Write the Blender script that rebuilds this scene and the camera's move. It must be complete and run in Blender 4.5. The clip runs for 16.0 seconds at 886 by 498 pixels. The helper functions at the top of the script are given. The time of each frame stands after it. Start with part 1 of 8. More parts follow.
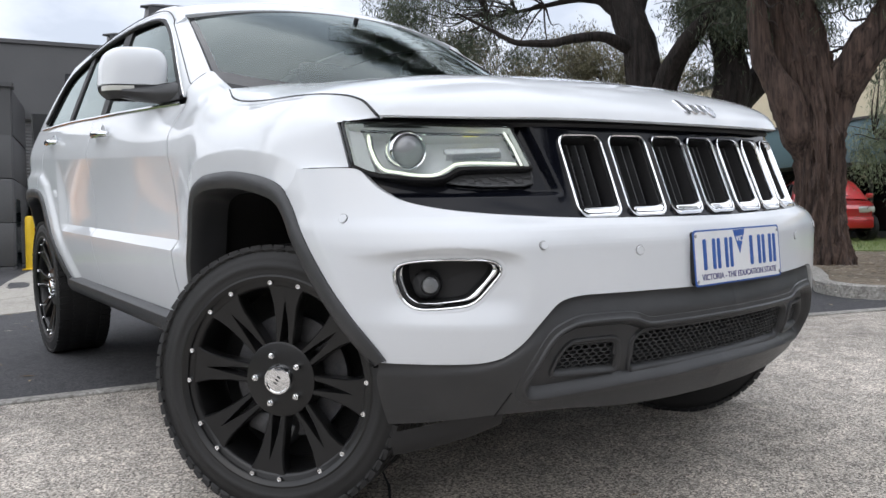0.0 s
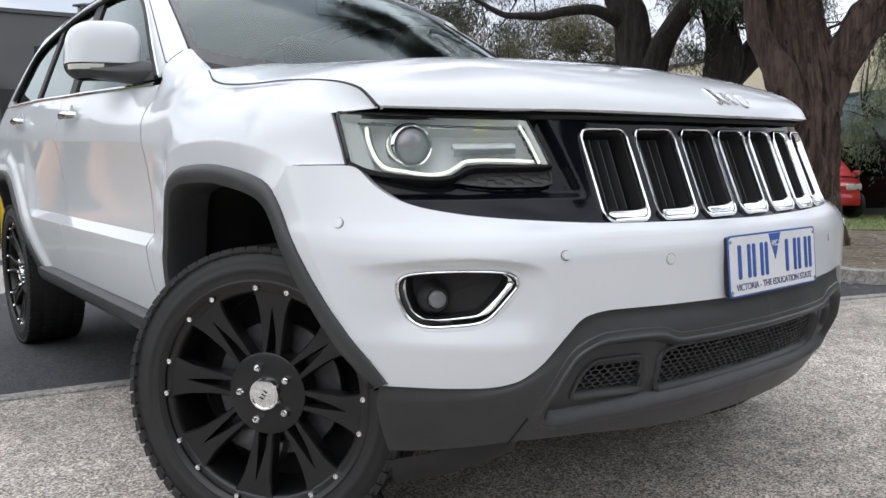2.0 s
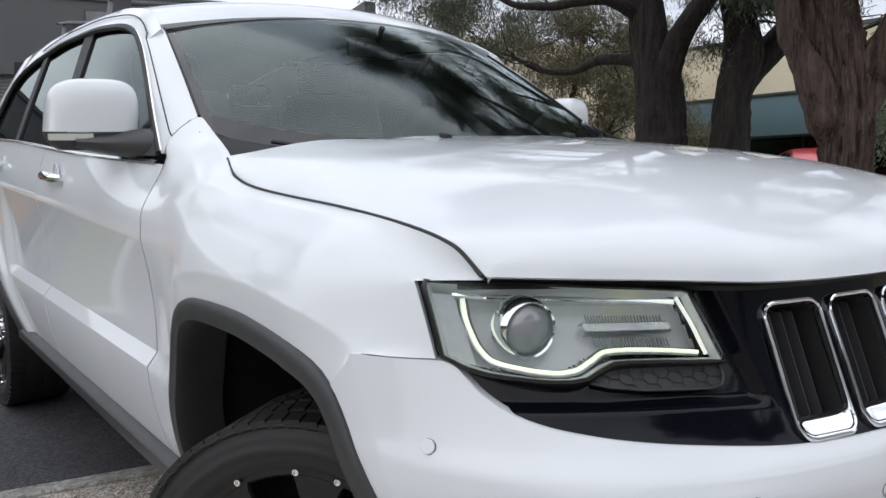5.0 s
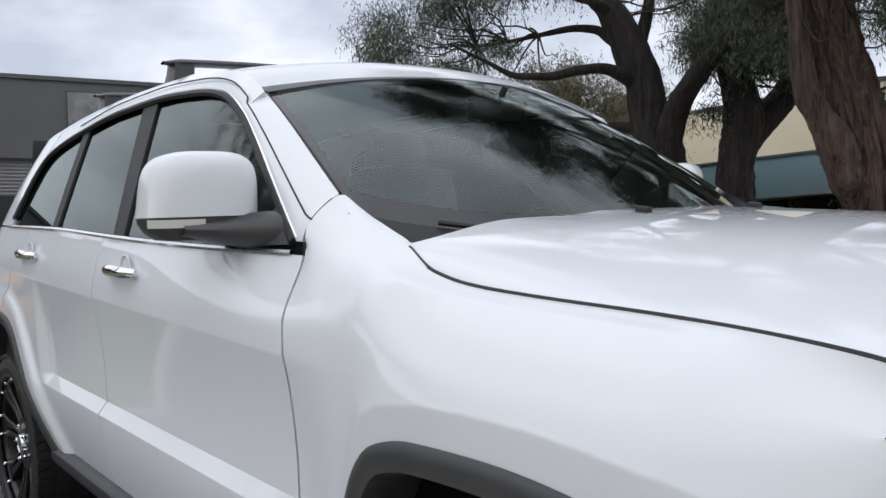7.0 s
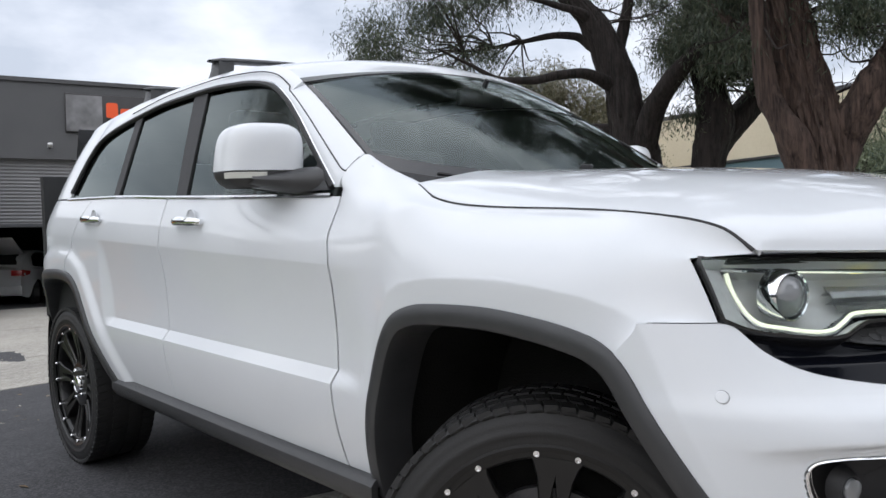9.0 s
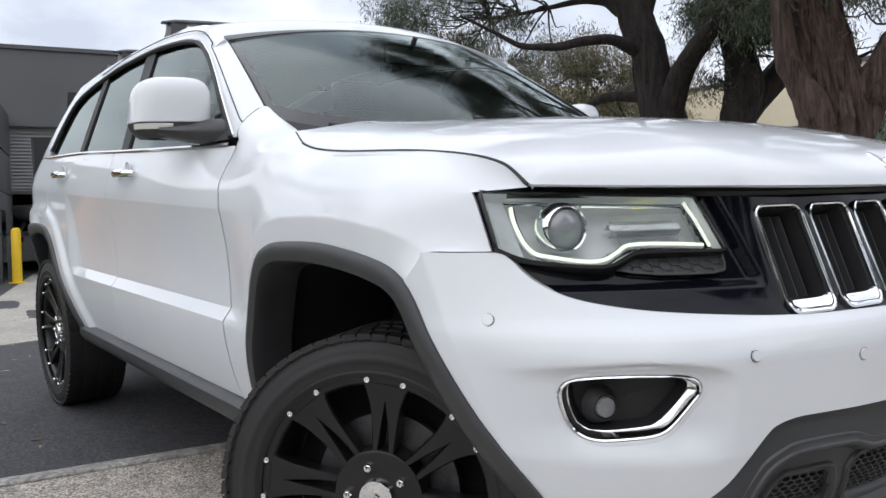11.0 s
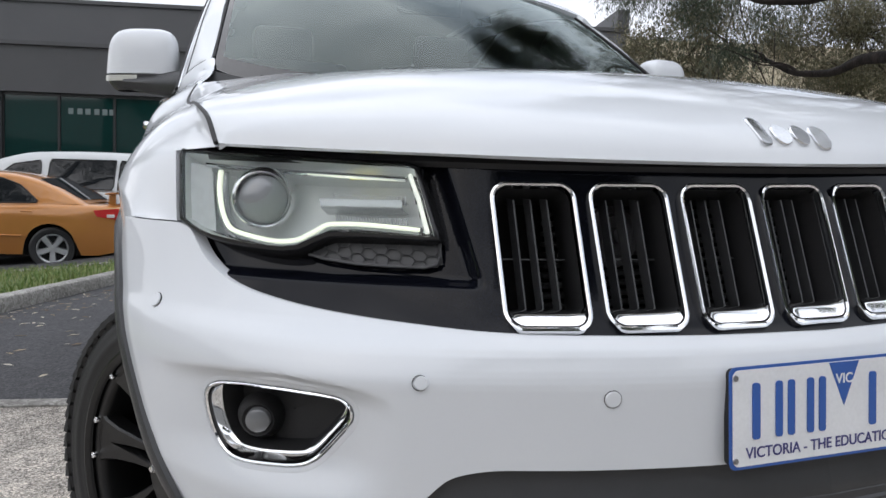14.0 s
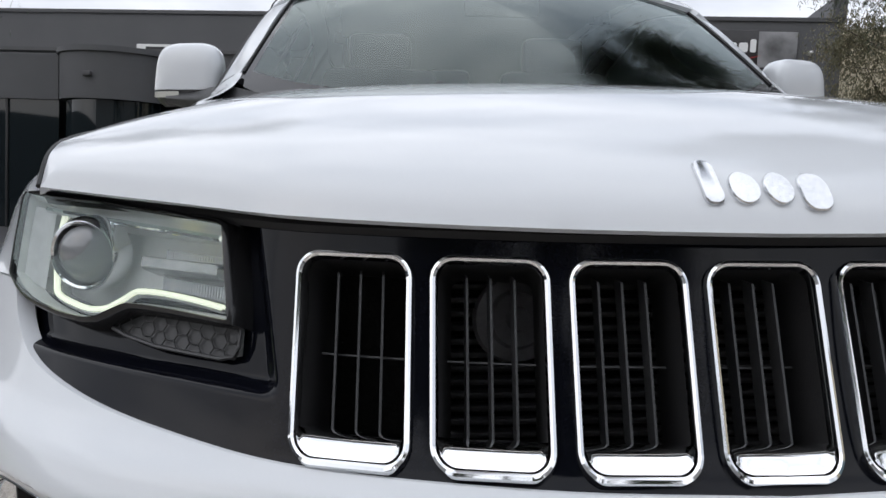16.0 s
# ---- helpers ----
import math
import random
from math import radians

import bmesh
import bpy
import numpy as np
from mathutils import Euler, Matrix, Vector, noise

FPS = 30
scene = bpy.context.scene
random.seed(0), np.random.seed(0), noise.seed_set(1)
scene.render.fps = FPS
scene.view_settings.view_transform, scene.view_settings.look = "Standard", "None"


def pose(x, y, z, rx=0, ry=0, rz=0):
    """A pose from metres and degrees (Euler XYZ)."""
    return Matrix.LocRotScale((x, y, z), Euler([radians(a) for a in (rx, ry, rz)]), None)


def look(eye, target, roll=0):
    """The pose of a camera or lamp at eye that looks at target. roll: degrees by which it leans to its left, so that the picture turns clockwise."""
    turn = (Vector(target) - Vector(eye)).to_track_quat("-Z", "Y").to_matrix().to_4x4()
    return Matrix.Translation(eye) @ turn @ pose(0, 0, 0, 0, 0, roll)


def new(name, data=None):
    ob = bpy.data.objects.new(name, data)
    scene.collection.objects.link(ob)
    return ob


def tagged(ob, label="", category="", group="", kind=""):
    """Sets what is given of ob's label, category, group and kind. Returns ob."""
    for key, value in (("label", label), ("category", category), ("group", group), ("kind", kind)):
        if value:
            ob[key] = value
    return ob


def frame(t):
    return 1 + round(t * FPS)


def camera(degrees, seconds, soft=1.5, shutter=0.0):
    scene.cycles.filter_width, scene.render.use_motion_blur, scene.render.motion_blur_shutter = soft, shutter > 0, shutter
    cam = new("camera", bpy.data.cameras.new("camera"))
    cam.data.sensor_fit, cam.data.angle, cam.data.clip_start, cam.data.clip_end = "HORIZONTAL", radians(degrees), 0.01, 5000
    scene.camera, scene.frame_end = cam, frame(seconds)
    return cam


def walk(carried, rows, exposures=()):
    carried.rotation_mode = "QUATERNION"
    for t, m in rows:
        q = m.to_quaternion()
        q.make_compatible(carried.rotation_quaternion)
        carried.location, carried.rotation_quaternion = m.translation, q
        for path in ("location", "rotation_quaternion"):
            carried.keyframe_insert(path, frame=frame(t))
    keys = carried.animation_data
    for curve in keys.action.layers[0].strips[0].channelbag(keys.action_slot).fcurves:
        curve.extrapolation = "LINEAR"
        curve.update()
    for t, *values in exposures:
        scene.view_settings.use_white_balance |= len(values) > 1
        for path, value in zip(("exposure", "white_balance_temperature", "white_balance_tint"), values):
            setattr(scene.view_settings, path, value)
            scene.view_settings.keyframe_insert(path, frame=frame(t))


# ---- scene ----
cam = camera(59.1, 16.0)
# the car stands nose-down on the crossover; the lot behind is level
TILT = Matrix.Translation((0, 2.915, 0)) @ Matrix.Rotation(radians(-2.0), 4, "Y") @ Matrix.Rotation(radians(3.0), 4, "X") @ Matrix.Translation((0, -2.915, 0))
PATH = [
    (0, (-1.759, -1.89, 0.903), (-0.557, -0.3, 0.739), -0.8),
    (0.5, (-1.723, -1.861, 0.794), (-0.522, -0.27, 0.634), -0.8),
    (1, (-1.692, -1.831, 0.76), (-0.484, -0.245, 0.605), -0.5),
    (1.5, (-1.671, -1.768, 0.836), (-0.454, -0.192, 0.648), -0.6),
    (2, (-1.676, -1.699, 0.959), (-0.445, -0.14, 0.725), -0.5),
    (2.5, (-1.678, -1.634, 1.063), (-0.44, -0.089, 0.778), -0.5),
    (3, (-1.683, -1.566, 1.142), (-0.446, -0.028, 0.82), -0.4),
    (3.5, (-1.639, -1.498, 1.187), (-0.411, 0.044, 0.854), -0.2),
    (4, (-1.542, -1.414, 1.237), (-0.322, 0.135, 0.9), -0.1),
    (6.5, (-1.51, -0.686, 1.263), (-0.212, 0.829, 1.111), -0.9),
    (7, (-1.624, -0.557, 1.279), (-0.315, 0.95, 1.165), -1.6),
    (7.5, (-1.743, -0.586, 1.269), (-0.419, 0.911, 1.175), -1.7),
    (8, (-1.837, -0.72, 1.235), (-0.508, 0.771, 1.148), -1.6),
    (8.5, (-1.931, -0.839, 1.192), (-0.598, 0.649, 1.104), -1.5),
    (9, (-2.045, -0.988, 1.144), (-0.709, 0.497, 1.044), -1.5),
    (11.5, (-1.648, -1.396, 1.066), (-0.475, 0.212, 0.873), -0.9),
    (12, (-1.504, -1.425, 1.063), (-0.402, 0.229, 0.843), -0.3),
    (12.5, (-1.306, -1.507, 1.06), (-0.278, 0.191, 0.813), 0.2),
    (13, (-1.159, -1.565, 1.065), (-0.236, 0.189, 0.791), 0.6),
    (13.5, (-1.009, -1.571, 1.068), (-0.212, 0.242, 0.789), 0.8),
    (14, (-0.855, -1.581, 1.061), (-0.204, 0.292, 0.805), 0.9),
    (14.5, (-0.688, -1.605, 1.073), (-0.181, 0.311, 0.811), 1.0),
    (15, (-0.565, -1.561, 1.082), (-0.195, 0.387, 0.819), 1.0),
    (15.5, (-0.45, -1.449, 1.109), (-0.184, 0.516, 0.847), 1.1),
    (16, (-0.368, -1.382, 1.123), (-0.205, 0.594, 0.859), 1.0),
]
walk(cam, [(t, TILT @ look(eye, target, roll)) for t, eye, target, roll in PATH], [(0.0, 0.84), (2.5, 0.84), (4.0, 0.70), (6.5, 0.52), (7.5, 0.54), (9.0, 0.67), (11.5, 0.76), (13.0, 0.68), (14.5, 0.56), (16.0, 0.42)])

# ---- light ----
world = bpy.data.worlds.new("overcast_sky")
scene.world = world
world.use_nodes = True
wn, wl = world.node_tree.nodes, world.node_tree.links
wn.clear()
w_out = wn.new("ShaderNodeOutputWorld")
w_bg = wn.new("ShaderNodeBackground")
w_sky = wn.new("ShaderNodeTexSky")
w_sky.sky_type, w_sky.sun_disc = "NISHITA", False
w_sky.sun_elevation, w_sky.sun_rotation = radians(36), radians(238)
w_sky.dust_density, w_sky.air_density = 3.0, 1.0
# cloud cover: soft grey masses over the whole dome
w_tc = wn.new("ShaderNodeTexCoord")
w_map = wn.new("ShaderNodeMapping")
w_map.inputs["Scale"].default_value = (1.0, 1.0, 2.2)
w_map.inputs["Location"].default_value = (0.37, 0.0, 0.15)
w_noise = wn.new("ShaderNodeTexNoise")
w_noise.inputs["Scale"].default_value = 2.3
w_noise.inputs["Detail"].default_value = 7
w_noise.inputs["Roughness"].default_value = 0.52
w_ramp = wn.new("ShaderNodeValToRGB")
w_ramp.color_ramp.elements[0].position, w_ramp.color_ramp.elements[0].color = 0.38, (4.3, 4.7, 5.5, 1)
w_ramp.color_ramp.elements[1].position, w_ramp.color_ramp.elements[1].color = 0.64, (9.4, 9.6, 10.3, 1)
w_mix = wn.new("ShaderNodeMix")
w_mix.data_type = "RGBA"
w_mix.inputs["Factor"].default_value = 0.9
wl.new(w_tc.outputs["Generated"], w_map.inputs["Vector"])
wl.new(w_map.outputs["Vector"], w_noise.inputs["Vector"])
wl.new(w_noise.outputs["Fac"], w_ramp.inputs["Fac"])
wl.new(w_sky.outputs["Color"], w_mix.inputs["A"])
wl.new(w_ramp.outputs["Color"], w_mix.inputs["B"])
# an overcast dome is brighter overhead than at the horizon
w_sep, w_up, w_dim = wn.new("ShaderNodeSeparateXYZ"), wn.new("ShaderNodeMapRange"), wn.new("ShaderNodeMix")
w_up.inputs["From Min"].default_value, w_up.inputs["From Max"].default_value = 0.0, 1.0
w_up.inputs["To Min"].default_value, w_up.inputs["To Max"].default_value = 0.78, 1.24
w_dim.data_type, w_dim.blend_type = "RGBA", "MULTIPLY"
w_dim.inputs["Factor"].default_value = 1.0
wl.new(w_tc.outputs["Generated"], w_sep.inputs["Vector"])
wl.new(w_sep.outputs["Z"], w_up.inputs["Value"])
wl.new(w_mix.outputs["Result"], w_dim.inputs["A"])
wl.new(w_up.outputs["Result"], w_dim.inputs["B"])
wl.new(w_dim.outputs["Result"], w_bg.inputs["Color"])
w_bg.inputs["Strength"].default_value = 0.110
wl.new(w_bg.outputs["Background"], w_out.inputs["Surface"])

sun = new("sun", bpy.data.lights.new("sun", "SUN"))
sun.data.energy, sun.data.angle, sun.data.color = 0.7, radians(170), (1.0, 0.985, 0.965)
sun.matrix_world = look((-8, -5, 6.8), (0, 0, 0))

# ---- materials ----
def base_mat(name, color, rough=0.5, metal=0.0, coat=0.0):
    m = bpy.data.materials.new(name)
    m.use_nodes = True
    b = m.node_tree.nodes["Principled BSDF"]
    b.inputs["Base Color"].default_value = (*color, 1)
    b.inputs["Roughness"].default_value = rough
    b.inputs["Metallic"].default_value = metal
    b.inputs["Coat Weight"].default_value = coat
    b.inputs["Coat Roughness"].default_value = 0.03
    return m


def noise_mat(name, dark, light, rough=0.6, scale=40.0, fine=None, bump=0.0, metal=0.0, coat=0.0, detail=6, spread=(0.3, 0.7), coords="Object", stretch=(1, 1, 1), rough_var=0.0, per_object=0.0):
    """Two scales of noise between two colours, with relief from the finer one."""
    m = base_mat(name, light, rough, metal, coat)
    n, l = m.node_tree.nodes, m.node_tree.links
    b = n["Principled BSDF"]
    tc, mp = n.new("ShaderNodeTexCoord"), n.new("ShaderNodeMapping")
    mp.inputs["Scale"].default_value = stretch
    l.new(tc.outputs[coords], mp.inputs["Vector"])
    t1, t2 = n.new("ShaderNodeTexNoise"), n.new("ShaderNodeTexNoise")
    t1.inputs["Scale"].default_value, t2.inputs["Scale"].default_value = scale, fine or scale * 9
    t1.inputs["Detail"].default_value, t2.inputs["Detail"].default_value = detail, 3
    for t in (t1, t2):
        l.new(mp.outputs["Vector"], t.inputs["Vector"])
    add = n.new("ShaderNodeMix")
    add.data_type = "FLOAT"
    add.inputs["Factor"].default_value = 0.45
    l.new(t1.outputs["Fac"], add.inputs["A"])
    l.new(t2.outputs["Fac"], add.inputs["B"])
    ramp = n.new("ShaderNodeValToRGB")
    ramp.color_ramp.elements[0].position, ramp.color_ramp.elements[0].color = spread[0], (*dark, 1)
    ramp.color_ramp.elements[1].position, ramp.color_ramp.elements[1].color = spread[1], (*light, 1)
    l.new(add.outputs["Result"], ramp.inputs["Fac"])
    out = ramp.outputs["Color"]
    if per_object:
        oi, hsv, mul = n.new("ShaderNodeObjectInfo"), n.new("ShaderNodeHueSaturation"), n.new("ShaderNodeMapRange")
        mul.inputs["To Min"].default_value, mul.inputs["To Max"].default_value = 1 - per_object, 1 + per_object
        l.new(oi.outputs["Random"], mul.inputs["Value"])
        l.new(mul.outputs["Result"], hsv.inputs["Value"])
        l.new(out, hsv.inputs["Color"])
        out = hsv.outputs["Color"]
    l.new(out, b.inputs["Base Color"])
    if bump:
        bp = n.new("ShaderNodeBump")
        bp.inputs["Strength"].default_value = bump
        bp.inputs["Distance"].default_value = 0.01
        l.new(t2.outputs["Fac"], bp.inputs["Height"])
        l.new(bp.outputs["Normal"], b.inputs["Normal"])
    if rough_var:
        mr = n.new("ShaderNodeMapRange")
        mr.inputs["To Min"].default_value, mr.inputs["To Max"].default_value = max(0, rough - rough_var), min(1, rough + rough_var)
        l.new(t1.outputs["Fac"], mr.inputs["Value"])
        l.new(mr.outputs["Result"], b.inputs["Roughness"])
    return m


def glass_mat(name, tint=(1, 1, 1), rough=0.0, ior=1.5):
    """Thin pane: transparent with a tint, and a clear gloss by Fresnel."""
    m = bpy.data.materials.new(name)
    m.use_nodes = True
    n, l = m.node_tree.nodes, m.node_tree.links
    n.clear()
    out, tr, gl, mx, fr = (n.new("ShaderNode" + k) for k in ("OutputMaterial", "BsdfTransparent", "BsdfGlossy", "MixShader", "Fresnel"))
    tr.inputs["Color"].default_value = (*tint, 1)
    gl.inputs["Roughness"].default_value = rough
    gl.inputs["Color"].default_value = (0.88, 0.98, 0.96, 1)
    fr.inputs["IOR"].default_value = ior
    l.new(fr.outputs["Fac"], mx.inputs["Fac"])
    l.new(tr.outputs["BSDF"], mx.inputs[1])
    l.new(gl.outputs["BSDF"], mx.inputs[2])
    l.new(mx.outputs["Shader"], out.inputs["Surface"])
    return m


def glow_mat(name, color, strength):
    m = base_mat(name, color, 0.4)
    b = m.node_tree.nodes["Principled BSDF"]
    b.inputs["Emission Color"].default_value = (*color, 1)
    b.inputs["Emission Strength"].default_value = strength
    return m


PAINT = noise_mat("white_paint", (0.64, 0.663, 0.688), (0.672, 0.694, 0.717), 0.8, 3.0, 900.0, 0.0, 0.0, 1.0)
PAINT.node_tree.nodes["Principled BSDF"].inputs["Specular IOR Level"].default_value = 0.0
PAINT.node_tree.nodes["Principled BSDF"].inputs["Coat Roughness"].default_value = 0.02
GLOSS = noise_mat("gloss_black_panel", (0.0025, 0.003, 0.005), (0.005, 0.0055, 0.009), 0.07, 5, 300, rough_var=0.03)
GLOSS.node_tree.nodes["Principled BSDF"].inputs["IOR"].default_value = 1.29
PLASTIC = noise_mat("textured_black_plastic", (0.027, 0.028, 0.030), (0.044, 0.045, 0.047), 0.38, 12, 900, 0.12)
PLASTIC_DARK = noise_mat("dull_black_plastic", (0.008, 0.008, 0.009), (0.016, 0.016, 0.017), 0.6, 12, 500, 0.1)
CHROME = base_mat("chrome", (0.86, 0.87, 0.88), 0.06, 1.0)
SATIN = noise_mat("satin_chrome", (0.62, 0.63, 0.65), (0.78, 0.79, 0.8), 0.18, 20, 200, 0, 1.0)
RUBBER = noise_mat("tyre_rubber", (0.010, 0.010, 0.0103), (0.020, 0.020, 0.0204), 0.6, 9, 260, 0.12, rough_var=0.12)
RIM = noise_mat("matt_black_alloy", (0.006, 0.006, 0.0063), (0.011, 0.011, 0.0113), 0.30, 14, 700, 0.05)
STEEL = noise_mat("brushed_steel", (0.25, 0.25, 0.26), (0.42, 0.42, 0.43), 0.35, 30, 300, 0.05, 1.0)
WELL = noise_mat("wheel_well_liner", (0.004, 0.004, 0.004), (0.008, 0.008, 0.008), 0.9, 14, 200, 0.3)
SCREEN = glass_mat("windscreen_glass", (0.74, 0.82, 0.79), ior=1.62)
TINTED = glass_mat("privacy_glass", (0.05, 0.055, 0.06), ior=1.36)
DOORGLASS = glass_mat("door_glass", (0.58, 0.66, 0.63), ior=1.5)
LENS = glass_mat("headlight_lens", (0.93, 0.95, 0.95))
FRIT = base_mat("black_glass_border", (0.006, 0.006, 0.007), 0.04)
FRIT.node_tree.nodes["Principled BSDF"].inputs["IOR"].default_value = 1.5
CABIN = noise_mat("dark_cabin_trim", (0.010, 0.011, 0.012), (0.022, 0.023, 0.024), 0.7, 12, 300, 0.1)
LEATHER = noise_mat("cabin_leather", (0.03, 0.03, 0.03), (0.05, 0.05, 0.05), 0.5, 12, 160, 0.1)
LED = glow_mat("daytime_led", (0.95, 1.0, 0.80), 0.5)
AMBER = glow_mat("amber_marker", (1.0, 0.92, 0.18), 0.5)
PLATE_WHITE = noise_mat("plate_white", (0.68, 0.69, 0.70), (0.78, 0.79, 0.80), 0.35, 15, 200, 0.02)
PLATE_BLUE = base_mat("plate_blue", (0.03, 0.10, 0.36), 0.4)

# ---- mesh tools ----
def pchip(xs, ys):
    """A monotone cubic through a few control values."""
    xs, ys = np.asarray(xs, float), np.asarray(ys, float)
    if xs[0] > xs[-1]:
        xs, ys = xs[::-1], ys[::-1]
    h, d = np.diff(xs), np.diff(ys) / np.diff(xs)
    m = np.zeros(len(xs))
    m[0], m[-1] = d[0], d[-1]
    for i in range(1, len(xs) - 1):
        if d[i - 1] * d[i] > 0:
            a, b = 2 * h[i] + h[i - 1], h[i] + 2 * h[i - 1]
            m[i] = (a + b) / (a / d[i - 1] + b / d[i])

    def at(x):
        x = np.clip(x, xs[0], xs[-1])
        i = np.clip(np.searchsorted(xs, x) - 1, 0, len(xs) - 2)
        t = (x - xs[i]) / h[i]
        return (1 + 2 * t) * (1 - t) ** 2 * ys[i] + t * (1 - t) ** 2 * h[i] * m[i] + t * t * (3 - 2 * t) * ys[i + 1] + t * t * (t - 1) * h[i] * m[i + 1]

    return at


def smooth(a, b, x):
    t = np.clip((x - a) / (b - a), 0, 1)
    return t * t * (3 - 2 * t)


def lerp(a, b, t):
    return a + (b - a) * t


def fair(P, free, hold=0.0, rounds=900):
    """Lets the free points of a net settle into the surface that bends least."""
    P, P0 = P.copy(), P.copy()

    def lap(Q):
        out = np.zeros_like(Q)
        out[1:-1] += Q[2:] + Q[:-2] - 2 * Q[1:-1]
        out[:, 1:-1] += Q[:, 2:] + Q[:, :-2] - 2 * Q[:, 1:-1]
        return out

    def lap_t(R):
        out = np.zeros_like(R)
        out[2:] += R[1:-1]
        out[:-2] += R[1:-1]
        out[1:-1] -= 2 * R[1:-1]
        out[:, 2:] += R[:, 1:-1]
        out[:, :-2] += R[:, 1:-1]
        out[:, 1:-1] -= 2 * R[:, 1:-1]
        return out

    m = free[:, :, None].astype(float)
    r = -m * (lap_t(lap(P)) + hold * (P - P0))
    d, rr = r.copy(), (r * r).sum((0, 1))
    for _ in range(rounds):
        q = m * (lap_t(lap(d)) + hold * d)
        a = rr / ((d * q).sum((0, 1)) + 1e-30)
        P, r = P + a * d, r - a * q
        new_rr = (r * r).sum((0, 1))
        d = r + d * (new_rr / (rr + 1e-30))
        rr = new_rr
    return P


class Geo:
    """Vertices and faces of one mesh."""

    def __init__(self):
        self.v, self.f = [], []

    def add(self, verts, faces):
        n = len(self.v)
        self.v += [tuple(map(float, p)) for p in verts]
        self.f += [tuple(i + n for i in q) for q in faces]
        return self

    def grid(self, P, wrap_u=False, wrap_v=False, keep=None):
        P = np.asarray(P, float)
        n, m = P.shape[:2]
        faces = []
        for i in range(n if wrap_u else n - 1):
            for j in range(m if wrap_v else m - 1):
                q = (i * m + j, ((i + 1) % n) * m + j, ((i + 1) % n) * m + (j + 1) % m, i * m + (j + 1) % m)
                if keep is None or keep(P[i, j], P[(i + 1) % n, (j + 1) % m]):
                    faces.append(q)
        return self.add(P.reshape(-1, 3), faces)

    def panel(self, P, fold=0.012, inside=(0, 1.4, 0.75), keep=None, towards=None):
        """A sheet whose rim is folded inwards, as a pressed panel's is."""
        P = np.asarray(P, float)
        N = np.cross(np.gradient(P, axis=0), np.gradient(P, axis=1))
        N /= np.linalg.norm(N, axis=2, keepdims=True) + 1e-9
        if ((P - np.array(inside)) * N).sum() < 0:
            N = -N
        if towards is not None:
            N = (P - np.array(towards)) * (1, 1, 0)
            N /= np.linalg.norm(N, axis=2, keepdims=True)
        Q = np.pad(P, ((1, 1), (1, 1), (0, 0)), mode="edge")
        M = np.pad(N, ((1, 1), (1, 1), (0, 0)), mode="edge")
        rim = np.ones(Q.shape[:2], bool)
        rim[1:-1, 1:-1] = False
        Q[rim] -= fold * M[rim]
        return self.grid(Q, keep=keep)

    def tube(self, pts, r, n=8, closed=False, flat=1.0, up=(0, 0, 1)):
        pts = np.asarray(pts, float)
        rs = np.broadcast_to(np.asarray(r, float), (len(pts),))
        t = (np.roll(pts, -1, 0) - np.roll(pts, 1, 0)) if closed else np.gradient(pts, axis=0)
        t /= np.linalg.norm(t, axis=1, keepdims=True) + 1e-9
        side = np.cross(t, np.asarray(up, float))
        bad = np.linalg.norm(side, axis=1) < 0.05
        side[bad] = np.cross(t[bad], (1, 0.3, 0))
        side /= np.linalg.norm(side, axis=1, keepdims=True)
        top = np.cross(side, t)
        a = np.linspace(0, 2 * np.pi, n, endpoint=False)
        P = pts[:, None] + rs[:, None, None] * (np.cos(a)[None, :, None] * side[:, None] + flat * np.sin(a)[None, :, None] * top[:, None])
        self.grid(P, wrap_u=closed, wrap_v=True)
        if not closed:
            k = len(self.v) - len(pts) * n
            self.f.append(tuple(range(k + n - 1, k - 1, -1)))
            self.f.append(tuple(range(len(self.v) - n, len(self.v))))
        return self

    def lathe(self, prof, n=48, m=None, a0=0.0, a1=2 * math.pi):
        """A profile of (radius, height) turned round z; m: a pose."""
        full = a1 - a0 > 6.28
        a = np.linspace(a0, a1, n, endpoint=not full)
        prof = np.asarray(prof, float)
        P = np.stack([np.cos(a)[:, None] * prof[None, :, 0], np.sin(a)[:, None] * prof[None, :, 0], np.ones(len(a))[:, None] * prof[None, :, 1]], -1)
        k = len(self.v)
        self.grid(P, wrap_u=full)
        return self.move(m, k)

    def box(self, size, m=None, bevel=0.0):
        x, y, z = (s / 2 for s in size)
        b = min(bevel, x * 0.9, y * 0.9, z * 0.9)
        k = len(self.v)
        if b <= 0:
            vs = [(i, j, l) for i in (-x, x) for j in (-y, y) for l in (-z, z)]
            self.add(vs, [(0, 1, 3, 2), (4, 6, 7, 5), (0, 4, 5, 1), (2, 3, 7, 6), (0, 2, 6, 4), (1, 5, 7, 3)])
        else:
            bm = bmesh.new()
            bmesh.ops.create_cube(bm, size=1, matrix=Matrix.Diagonal((*size, 1)))
            bmesh.ops.bevel(bm, geom=bm.edges[:], offset=b, segments=2, affect="EDGES", profile=0.5)
            bm.verts.index_update()
            self.add([v.co for v in bm.verts], [[v.index for v in f.verts] for f in bm.faces])
            bm.free()
        return self.move(m, k)

    def prism(self, poly, depth, m=None):
        """An outline in x, y given depth along z."""
        n, k = len(poly), len(self.v)
        self.add([(*p, 0) for p in poly] + [(*p, depth) for p in poly], [tuple(range(n))[::-1], tuple(range(n, 2 * n))] + [(i, (i + 1) % n, n + (i + 1) % n, n + i) for i in range(n)])
        return self.move(m, k)

